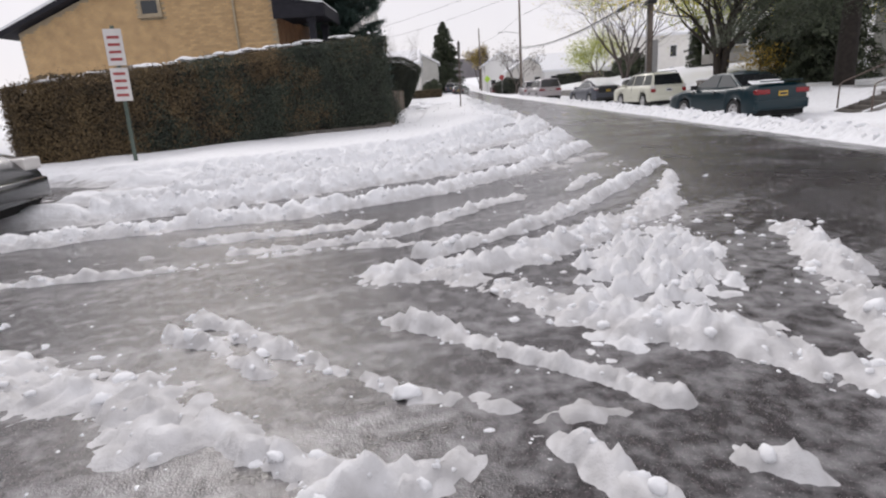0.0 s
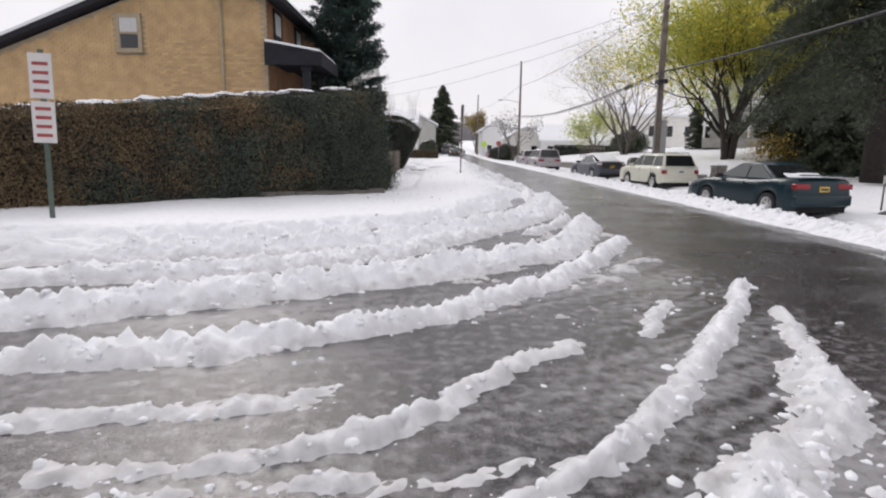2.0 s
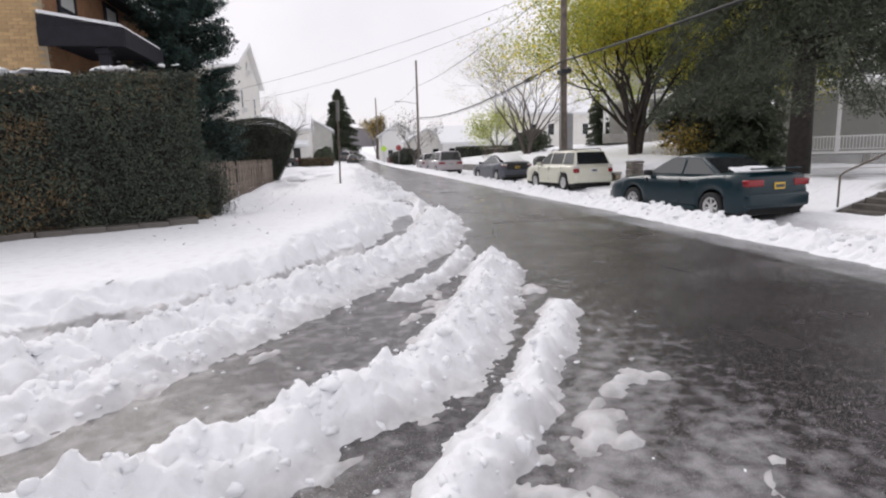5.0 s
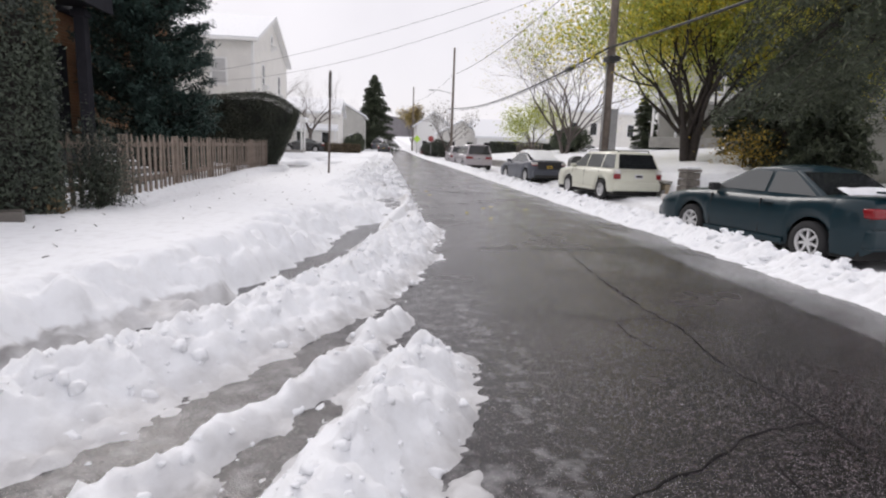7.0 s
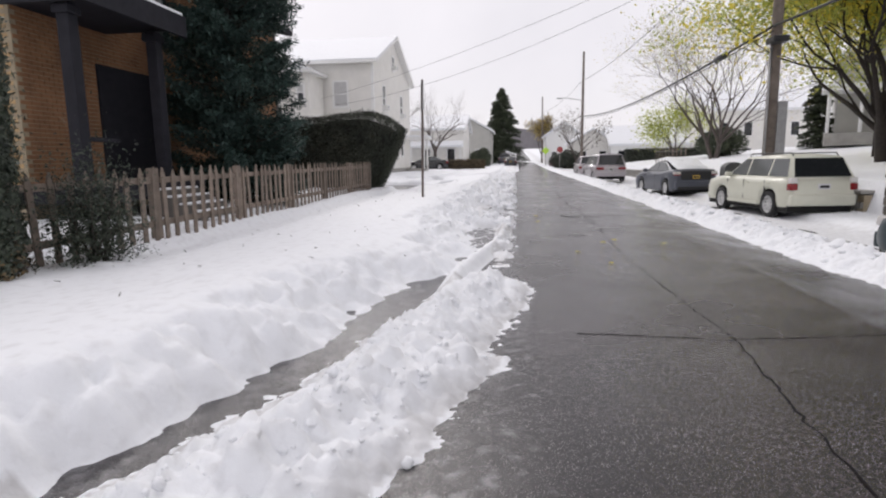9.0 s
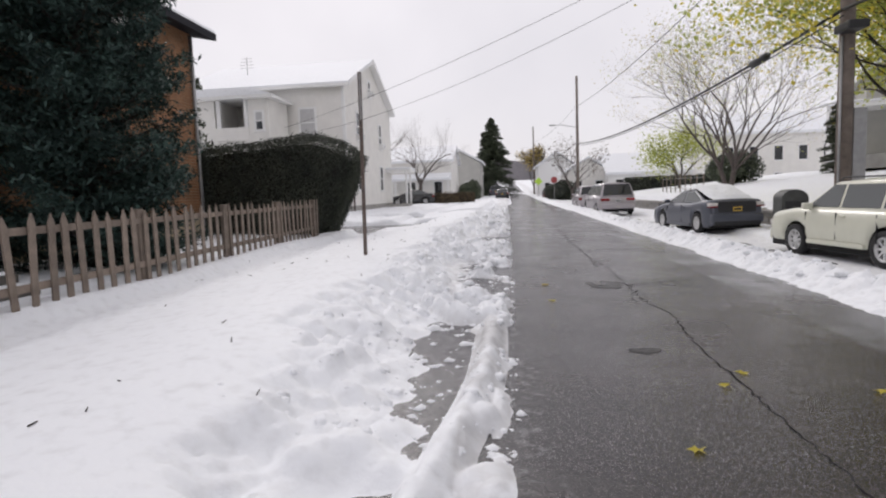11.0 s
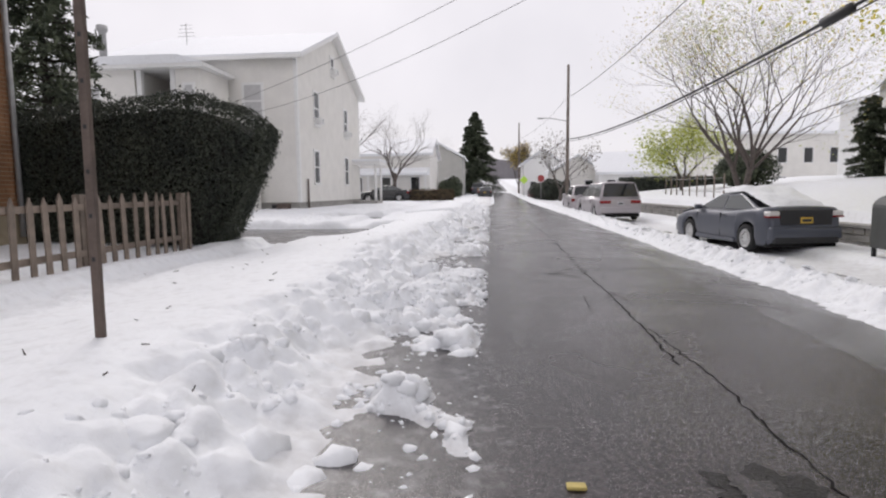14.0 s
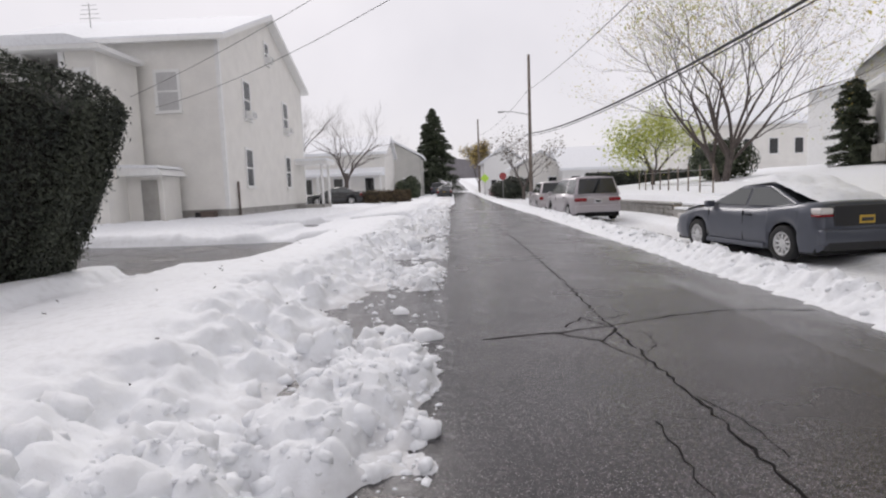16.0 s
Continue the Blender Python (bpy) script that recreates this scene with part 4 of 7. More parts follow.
    return root, dict(ys=ys, W=W, H=H, L=L, belt=belt, wr=wr, wb=wb)


def snow_cap(parent_m, pts, thick, label, seed=0):
    """A soft slab of snow lying over a surface given by a 2D grid function pts(u, v)."""
    n, mcount = 26, 18
    v, f = [], []
    for i in range(n + 1):
        for j in range(mcount + 1):
            u, w = i / n, j / mcount
            e = min(u, 1 - u, w, 1 - w)
            x, y, z = pts(u, w)
            t = thick * min(1, (e / 0.12)) ** 0.5 * (0.7 + 0.6 * noise.noise(Vector((x * 3, y * 3, seed))))
            v.append((x + 0.03 * noise.noise(Vector((x * 7, y * 7, 3 + seed))), y + 0.03 * noise.noise(Vector((x * 7, y * 7, 9 + seed))), z + max(0, t)))
    for i in range(n):
        for j in range(mcount):
            a = i * (mcount + 1) + j
            f.append((a, a + mcount + 1, a + mcount + 2, a + 1))
    ob = mesh_part("snow_cap", v, f, SNOW, smooth=True)
    ob.matrix_basis = parent_m
    return tagged(ob, label, "snow")


def park(x, y, yaw=0.0):
    return pose(x, y, ground_z(x, y) + 0.005, 0, 0, yaw)


sedan, sd = make_car(park(9.0, 18.2, 9), "sedan", CAR_GREEN, "dark green four-door saloon parked in ploughed snow", stretch=0.95, lamps="block")
snow_cap(sedan.matrix_basis, lambda u, w: ((u - 0.5) * 1.05, sd["ys"][0] - 0.05 + w * 0.20, 1.03 + w * 0.10), 0.035, "white snow resting on a dark saloon's back glass", 1)
box("rear_spoiler", -0.62, 0.62, -sd["L"] / 2 + 0.02, -sd["L"] / 2 + 0.16, 1.10, 1.13, CAR_GREEN, sedan, bevel=0.01)
suv, sv = make_car(park(9.85, 28.4, 7), "wagon", CAR_CREAM, "pale cream estate car with black roof rails", stretch=0.97, lamps="tall", roof_bars=True, plate=PLATE_WHITE)
civic, cv = make_car(park(9.4, 36.9, 8), "hatch", CAR_GREY, "slate grey hatchback with snow on its roof", stretch=0.98, lamps="wide")
snow_cap(civic.matrix_basis, lambda u, w: ((u - 0.5) * 1.28, cv["ys"][0] - 0.1 + w * (cv["ys"][2] - cv["ys"][0] + 0.25),
         1.05 + 0.40 * min(1, w / 0.55) - 0.02 * abs(u - 0.5)), 0.12, "thick white snow resting on a grey hatchback roof", 4)
snow_cap(civic.matrix_basis, lambda u, w: ((u - 0.5) * 1.45, cv["ys"][3] + 0.02 + w * 0.95, 0.975 - 0.16 * w * w), 0.05, "thin white snow resting on a grey bonnet", 6)
van, vv = make_car(park(8.35, 49.6, 3), "van", CAR_SILVER, "silver mauve minivan parked behind a hatchback", lamps="block", plate=PLATE_WHITE)
make_car(park(8.2, 56.2, -1), "crossover", CAR_SILVER, "grey crossover parked beyond a minivan", lamps="tall")
make_car(park(-6.85, 4.9, -80), "hatch", CAR_BLACK, "black car standing at the side street's edge", lamps="block")
for i, (x, y, kind, paint) in enumerate(((2.0, 92, "sedan", CAR_BLACK), (0.9, 103, "crossover", CAR_GREY), (8.6, 97, "van", CAR_RED), (9.3, 108, "sedan", CAR_GREY),
                                         (1.0, 116, "wagon", CAR_SILVER), (9.2, 128, "crossover", CAR_BLACK), (-9.5, 88, "crossover", CAR_BLACK), (-6.5, 70.5, "hatch", CAR_BLACK))):
    m = pose(x, y, snow_z(x, y) - 0.12 if x < 2 else float(road_z(np.array(x * 1.0), np.array(y * 1.0))), 0, 0, 90 if i in (6, 7) else 0)
    make_car(m, kind, paint, "distant parked car on the snowy street", stretch=1.0, lamps="tall", group="distant parked cars")


# ---- foliage ----
def leaf_cloud(name, centres, normals, size, mat, parent, rng, label="", aspect=0.6, spread=0.8, droop=0.0):
    """Small folded leaves, one island each, at the given places."""
    n = len(centres)
    c = np.asarray(centres, float)
    nr = np.asarray(normals, float) + rng.normal(0, spread, (n, 3))
    nr /= np.linalg.norm(nr, axis=1, keepdims=True) + 1e-9
    ref = rng.normal(0, 1, (n, 3))
    ref[:, 2] -= droop
    a = np.cross(nr, ref)
    a /= np.linalg.norm(a, axis=1, keepdims=True) + 1e-9
    b = np.cross(nr, a)
    s = size * rng.uniform(0.6, 1.35, (n, 1))
    v = np.stack([c - b * s, c + a * s * aspect + nr * s * 0.15, c + b * s, c - a * s * aspect + nr * s * 0.15], 1).reshape(-1, 3)
    me = bpy.data.meshes.new(name)
    me.vertices.add(len(v))
    me.vertices.foreach_set("co", v.ravel())
    me.loops.add(4 * n)
    me.loops.foreach_set("vertex_index", np.arange(4 * n))
    me.polygons.add(n)
    me.polygons.foreach_set("loop_start", np.arange(0, 4 * n, 4))
    me.update()
    me.materials.append(mat)
    ob = new(name, me)
    ob.parent = parent
    if label:
        tagged(ob, label)
    return ob


def hedge(m, length, width, h0, h1, n, mat, label, lean=0.0, undercut=0.0, seed=0, leaf=0.045, name="hedge", round_end=0.0, second=None, slim=0.6):
    """A clipped hedge along local +x from 0 to length; height runs from h0 to h1."""
    rng = np.random.default_rng(seed)
    root = thing(name, m, label, "hedge")
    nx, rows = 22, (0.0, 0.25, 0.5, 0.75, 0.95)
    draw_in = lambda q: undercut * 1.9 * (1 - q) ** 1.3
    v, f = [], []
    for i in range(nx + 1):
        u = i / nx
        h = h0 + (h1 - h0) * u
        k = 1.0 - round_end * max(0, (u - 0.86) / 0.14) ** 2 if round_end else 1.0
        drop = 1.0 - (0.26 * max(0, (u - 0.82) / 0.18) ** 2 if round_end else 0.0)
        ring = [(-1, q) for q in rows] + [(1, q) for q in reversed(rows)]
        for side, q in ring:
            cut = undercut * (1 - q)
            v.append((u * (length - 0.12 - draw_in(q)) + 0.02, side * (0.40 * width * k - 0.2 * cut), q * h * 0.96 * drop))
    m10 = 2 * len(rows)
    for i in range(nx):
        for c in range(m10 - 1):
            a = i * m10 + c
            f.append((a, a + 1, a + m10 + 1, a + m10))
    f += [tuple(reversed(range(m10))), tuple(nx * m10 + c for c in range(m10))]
    # solid body behind the leaves, coloured near-black for the shade inside
    mesh_part("core", v, f, CORE, root, "solid core coloured near-black for inner shade")
    face = rng.choice(4, n, p=[0.42, 0.12, 0.34, 0.12])
    u, w = rng.uniform(0, 1, n), rng.uniform(0, 1, n)
    depth = -np.abs(rng.normal(0, 0.07, n)) + 0.03
    bulge = 0.17 * (fbm(u * length, w * 2.0 + seed, 1.5, 4, seed, 0.6) - 0.5) * 2 + 0.09 * (rng.uniform(0, 1, n) > 0.965)
    h = h0 + (h1 - h0) * u
    pos, nor = np.zeros((n, 3)), np.zeros((n, 3))
    for k in range(4):
        s = face == k
        if k in (0, 2):
            sg = -1 if k == 0 else 1
            pos[s] = np.stack([u[s] * length, sg * (width / 2 + depth[s] + bulge[s] - 0.2 * undercut * (1 - w[s])), w[s] ** 0.95 * h[s]], 1)
            nor[s] = (0, sg, 0.1)
        elif k == 1:
            pos[s] = np.stack([u[s] * length, (w[s] - 0.5) * width, h[s] + depth[s] + bulge[s]], 1)
            nor[s] = (0, 0, 1)
        else:
            e = rng.uniform(0, 1, s.sum()) < 0.7
            zz = rng.uniform(0, 1, s.sum())
            hh = np.where(e, h1, h0)
            pos[s] = np.stack([np.where(e, length, 0) + np.where(e, 1, -1) * (depth[s] + bulge[s]), (w[s] - 0.5) * width, zz * hh], 1)
            nor[s] = np.stack([np.where(e, 1, -1), 0 * zz, 0.1 + 0 * zz], 1)
    if round_end:
        t = np.clip((pos[:, 0] / length - 0.86) / 0.14, 0, 1)
        pos[:, 2] *= 1 - 0.24 * np.clip((pos[:, 0] / length - 0.82) / 0.18, 0, 1) ** 2
        pos[:, 1] *= 1 - round_end * t ** 2
    if undercut:
        q = np.clip(pos[:, 2] / h0, 0, 1)
        pos[:, 0] *= 1 - undercut * 1.9 * (1 - q) ** 1.3 / length
    if second is None:
        leaf_cloud("leaves", pos, nor, leaf, mat, root, rng, aspect=slim)
    else:
        green = 0.62 * pos[:, 0] / length + 1.1 * (fbm(pos[:, 0], pos[:, 2] + 5, 0.8, 3, seed + 3) - 0.5) + rng.normal(0, 0.1, n) > 0.38
        leaf_cloud("leaves", pos[~green], nor[~green], leaf, mat, root, rng, aspect=slim)
        leaf_cloud("leaves", pos[green], nor[green], leaf, second, root, rng, "darker green foliage", aspect=slim)
    return root


def grow(verts, faces, tips, p, d, length, radius, level, rng, maxlevel, split=3, spread=0.55, up=0.15, sides=7, droop=0.0):
    """One limb and its branches, as tapered tubes."""
    n = 5
    pts, rad = [p], [radius]
    for i in range(n):
        d = (d + Vector((rng.gauss(0, 0.11), rng.gauss(0, 0.11), rng.gauss(0, 0.07) + up * 0.18 - droop * 0.12 * level))).normalized()
        p = p + d * (length / n)
        pts.append(p)
        rad.append(radius * (1 - 0.42 * (i + 1) / n))
    tube_data(pts, rad, max(3, sides), verts, faces, cap=False)
    if level >= maxlevel:
        tips.append((pts[-1], d))
        tips.append((pts[-3], d))
        return
    if level >= 3:
        tips.append((pts[2], d))
        tips.append((pts[4], d))
    count = split + (1 if rng.random() < 0.4 else 0)
    for k in range(count):
        a = rng.uniform(0, 2 * math.pi)
        side = Vector((math.cos(a), math.sin(a), 0))
        side = (side - d * side.dot(d)).normalized()
        nd = (d * (1 - spread * 0.35) + side * spread * rng.uniform(0.7, 1.35) + Vector((0, 0, up))).normalized()
        at = pts[-1] if k < 2 else pts[rng.choice((2, 3, 4))]
        grow(verts, faces, tips, at, nd, length * rng.uniform(0.62, 0.85), rad[-1] * rng.uniform(0.55, 0.8), level + 1, rng, maxlevel, split, spread, up, sides - 1, droop)


def tree(m, height, radius, label, seed, bark, leaf_mats=(), leaves=0, leaf=0.06, levels=4, trunk=0.28, split=3, spread=0.6, up=0.12, stems=1, name="tree", droop=0.0, cloud=0.35, low=0.0, splay=0.42):
    rng = random.Random(seed)
    nrng = np.random.default_rng(seed)
    root = thing(name, m, label, "tree")
    v, f, tips = [], [], []
    for s in range(stems):
        a = 2 * math.pi * s / stems + 0.7
        lean = 0.0 if stems == 1 else splay
        d = Vector((lean * math.cos(a), lean * math.sin(a), 1)).normalized()
        p = Vector((0.12 * math.cos(a) * (stems > 1), 0.12 * math.sin(a) * (stems > 1), -0.15))
        top = p + d * height * trunk
        tube_data([p, p + d * 0.25, p + d * height * trunk * 0.6, top], [radius * 1.35, radius, radius * 0.9, radius * 0.82], 9, v, f, cap=False)
        for k in range(split + 1):
            aa = 2 * math.pi * k / (split + 1) + rng.uniform(-0.4, 0.4)
            nd = (d + Vector((math.cos(aa), math.sin(aa), 0)) * spread * rng.uniform(0.6, 1.3)).normalized()
            start = top - d * height * trunk * rng.uniform(0, 0.35)
            grow(v, f, tips, start, nd, height * (1 - trunk) * 0.36, radius * 0.55, 1, rng, levels, split, spread, up, 6, droop)
    mesh_part("trunk", v, f, bark, root, "", True)
    if leaves and leaf_mats:
        t = np.array([tuple(p) for p, d in tips])
        share = leaves // len(leaf_mats)
        for i, mat in enumerate(leaf_mats):
            pick = t[nrng.integers(0, len(t), share)]
            # clumps: each material favours its own side of the crown
            g = fbm(pick[:, 0] + 40 * i, pick[:, 1] + pick[:, 2], 0.35, 2, seed + i)
            pick = pick[(g > 0.42) & (pick[:, 2] > low)]
            c = pick + nrng.normal(0, cloud, pick.shape)
            leaf_cloud("leaves", c, np.tile((0, 0, 1.0), (len(c), 1)), leaf, mat, root, nrng, spread=0.9)
    return root


def conifer(m, height, radius, label, seed, mat, n=26000, leaf=0.10, clear=0.0, name="conifer", sag=0.35, trunk=0.2, full=0.9, sprays=0, slim=0.28):
    """A trunk, drooping limbs and needle sprays along them."""
    rng = random.Random(seed)
    nrng = np.random.default_rng(seed)
    root = thing(name, m, label, "tree")
    v, f = tube_data([(0, 0, -0.2), (0, 0, height * 0.5), (0, 0, height)], [trunk, trunk * 0.6, 0.02], 9)
    pos = []
    limbs = sprays or 150
    per = n // limbs
    for k in range(limbs):
        t = (k + rng.random()) / limbs
        z = clear + (height - clear) * t
        rr = radius * ((1 - t) ** full) * rng.uniform(0.7, 1.12) + 0.08
        a = rng.uniform(0, 2 * math.pi)
        d = Vector((math.cos(a), math.sin(a), 0))
        p0, p1, p2 = Vector((0, 0, z)), Vector((0, 0, z)) + d * rr * 0.5 + Vector((0, 0, 0.05 * rr)), Vector((0, 0, z - sag * rr)) + d * rr
        tube_data([p0, p1, p2], [0.03 + 0.02 * (1 - t), 0.022, 0.006], 4, v, f, cap=False)
        u = np.sqrt(nrng.uniform(0.02, 1, per))[:, None]
        q = (1 - u) ** 2 * np.array(p0) + 2 * u * (1 - u) * np.array(p1) + u ** 2 * np.array(p2)
        w = 0.16 * rr * (1.15 - u)
        pos.append(q + nrng.normal(0, 1, (per, 3)) * (w + 0.04) * np.array((1, 1, 0.55)) - np.array((0, 0, 0.03)))
    mesh_part("trunk", v, f, BARK, root, "", True)
    c = np.concatenate(pos)
    c = c[c[:, 2] > 0.05]
    leaf_cloud("needles", c, np.tile((0, 0, 1.0), (len(c), 1)), leaf, mat, root, nrng, aspect=slim, spread=0.7, droop=0.8)
    return root


# hedge along the side street, widest at the corner
hedge(pose(-8.45, 10.66, ground_z(-6, 14) + 0.05, 0, 0, 40.9), 8.6, 1.1, 1.65, 2.62, 130000, HEDGE_LEAF,
      "tall clipped brown-green hedge with snow along its top", seed=3, leaf=0.027, second=HEDGE_GREEN, slim=0.42)
hedge(pose(-9.5, 32.4, ground_z(-4, 32) + 0.1, 0, 0, 0), 8.1, 1.8, 2.15, 2.85, 110000, HEDGE_LEAF2,
      "dense dark evergreen hedge beside the driveway", seed=5, leaf=0.03, undercut=0.5, round_end=0.5, slim=0.42)
conifer(pose(-4.1, 25.0, ground_z(-4, 25), 0, 0, 0), 10.5, 1.65, "tall dense dark green cedar by the porch", 7, CEDAR_LEAF, n=150000, leaf=0.06, sag=-0.3, full=0.26, sprays=420, trunk=0.16)
conifer(pose(14.9, 21.7, ground_z(14.9, 21.7), 0, 0, 0), 15.0, 4.3, "huge dark spreading conifer on the raised lawn", 11, PINE_LEAF, n=190000, leaf=0.085, clear=3.5, sag=0.42, full=0.5, sprays=420, trunk=0.36, slim=0.2)
tree(pose(16.0, 34.0, ground_z(16, 34), 0, 0, 30), 10.5, 0.23, "large maple with yellow and green autumn leaves", 4, BARK, (MAPLE_LEAF, MAPLE_LEAF2, MAPLE_LEAF2), 84000, 0.075, 5, 0.16, 3, 0.44, 0.07, stems=3, cloud=0.42, splay=0.12)
tree(pose(17.0, 55.0, ground_z(17, 55), 0, 0, 0), 12.0, 0.16, "bare maple with a few pale yellow leaves", 9, BARK_GREY, (PALE_LEAF, MAPLE_LEAF2), 12000, 0.052, 6, 0.16, 3, 0.6, 0.14, stems=3, cloud=0.3, splay=0.3)
tree(pose(16.2, 63.0, ground_z(16.2, 63), 0, 0, 0), 5.6, 0.14, "low yellow-green tree behind a fence", 12, BARK_GREY, (MAPLE_LEAF2, MAPLE_LEAF2), 11000, 0.08, 4, 0.2, 3, 0.7, 0.1, cloud=0.5)
tree(pose(-6.0, 73.0, ground_z(-6, 73), 0, 0, 0), 10.0, 0.20, "bare grey deciduous tree in a snowy yard", 15, BARK_GREY, (), 0, levels=5, split=3, spread=0.62)
tree(pose(-11.0, 76.0, ground_z(-11, 76), 0, 0, 0), 11.0, 0.20, "bare grey tree behind the white house", 16, BARK_GREY, (), 0, levels=5, split=3, spread=0.55)
conifer(pose(0.2, 112.0, ground_z(0, 112), 0, 0, 0), 13.0, 4.3, "distant dark spruce beside the street", 17, PINE_LEAF, n=60000, leaf=0.17, sag=0.12, full=0.62, sprays=260)
tree(pose(9.8, 80.0, ground_z(10, 80), 0, 0, 0), 7.5, 0.16, "bare reddish tree beside a utility pole", 18, BARK_GREY, (BROWN_LEAF,), 900, 0.1, 5, 0.22, 3, 0.5, 0.2)
tree(pose(8.4, 140.0, ground_z(8, 140), 0, 0, 0), 11.0, 0.22, "distant tree with thin brown foliage", 19, BARK_GREY, (BROWN_LEAF, PALE_LEAF), 5000, 0.16, 4, 0.2, 3, 0.5, 0.2)
tree(pose(3.9 - 5.5, 150.0, ground_z(-2, 150), 0, 0, 0), 10.0, 0.2, "distant bare tree by the street", 20, BARK_GREY, (), 0, levels=4)


# ---- houses ----
def window(parent, m, w, h, name="window", glass=HOUSE_GLASS, upper=None, cooler=False, trim=WHITE, double=False):
    """A sash window; local x along the wall, z up, -y outwards; origin at the middle of the sill line."""
    root = new(name)
    root.parent = parent
    root.matrix_basis = m
    t = 0.09
    bm = bmesh.new()
    for x0, x1, z0, z1 in ((-w / 2 - t, -w / 2, -t, h + t), (w / 2, w / 2 + t, -t, h + t), (-w / 2, w / 2, h, h + t)):
        add_box(bm, x0, x1, -0.03, 0.06, z0, z1)
    part("window_frame", bm, trim, root)
    box("window_sill", -w / 2 - t - 0.03, w / 2 + t + 0.03, -0.10, 0.05, -t - 0.02, 0.0, trim, root, bevel=0.008)
    cols = [(-w / 2, w / 2)] if not double else [(-w / 2, -0.05), (0.05, w / 2)]
    for a, b in cols:
        for z0, z1, y in ((0.0, h / 2, 0.0), (h / 2, h, -0.016)):
            bm = bmesh.new()
            for x0, x1, q0, q1 in ((a, a + 0.035, z0, z1), (b - 0.035, b, z0, z1), (a + 0.035, b - 0.035, z0, z0 + 0.035), (a + 0.035, b - 0.035, z1 - 0.035, z1)):
                add_box(bm, x0, x1, y - 0.015, y + 0.02, q0, q1)
            sash = part("sash", bm, trim, root)
            box("pane", a + 0.035, b - 0.035, y + 0.0, y + 0.012, z0 + 0.035, z1 - 0.035, glass if z0 == 0 else (upper or CURTAIN), sash)
    if cooler:
        c = box("cooler_unit", -w * 0.36, w * 0.36, -0.34, 0.03, 0.02, 0.36, WHITE, root, "white window air conditioner", 0.02)
        for k in range(5):
            box("slat", -w * 0.31, w * 0.31, -0.352, -0.338, 0.07 + 0.055 * k, 0.09 + 0.055 * k, METAL, c)
    return root


FACE_SOUTH = lambda x, y, z: pose(x, y, z, 0, 0, 0)
FACE_EAST = lambda x, y, z: pose(x, y, z, 0, 0, 90)


def prism(name, outline, axis, a, b, mat, parent, label="", smooth=False):
    """A closed outline (two coordinates) pushed along x ('x') or y ('y') from a to b."""
    n = len(outline)
    def put(p, q):
        return (q, p[0], p[1]) if axis == "x" else (p[0], q, p[1])
    v = [put(p, a) for p in outline] + [put(p, b) for p in outline]
    f = [tuple(range(n)), tuple(reversed(range(n, 2 * n)))] + [(i, n + i, n + (i + 1) % n, (i + 1) % n) for i in range(n)]
    ob = mesh_part(name, v, f, mat, parent, label)
    bm = bmesh.new()
    bm.from_mesh(ob.data)
    bmesh.ops.recalc_face_normals(bm, faces=bm.faces)
    bm.to_mesh(ob.data)
    bm.free()
    return ob


def clapboards(parent, axis, fixed, a, b, z0, z1, mat, out, pitch=0.16, clip=None, name="siding"):
    """Lapped boards over one wall, each a thin tilted strip. out: +1 or -1 along the wall's normal."""
    v, f = [], []
    z = z0
    while z < z1 - 0.02:
        lo, hi = (a, b) if clip is None else clip(z + pitch / 2)
        if hi - lo > 0.1:
            zt = min(z1, z + pitch)
            n = len(v)
            for s, zz, o in ((lo, z, 0.022), (hi, z, 0.022), (hi, zt, 0.004), (lo, zt, 0.004), (lo, z, 0.0), (hi, z, 0.0)):
                v.append((fixed + out * o, s, zz) if axis == "x" else (s, fixed + out * o, zz))
            f += [(n, n + 1, n + 2, n + 3), (n + 4, n + 5, n + 1, n)]
        z += pitch
    return mesh_part(name, v, f, mat, parent)


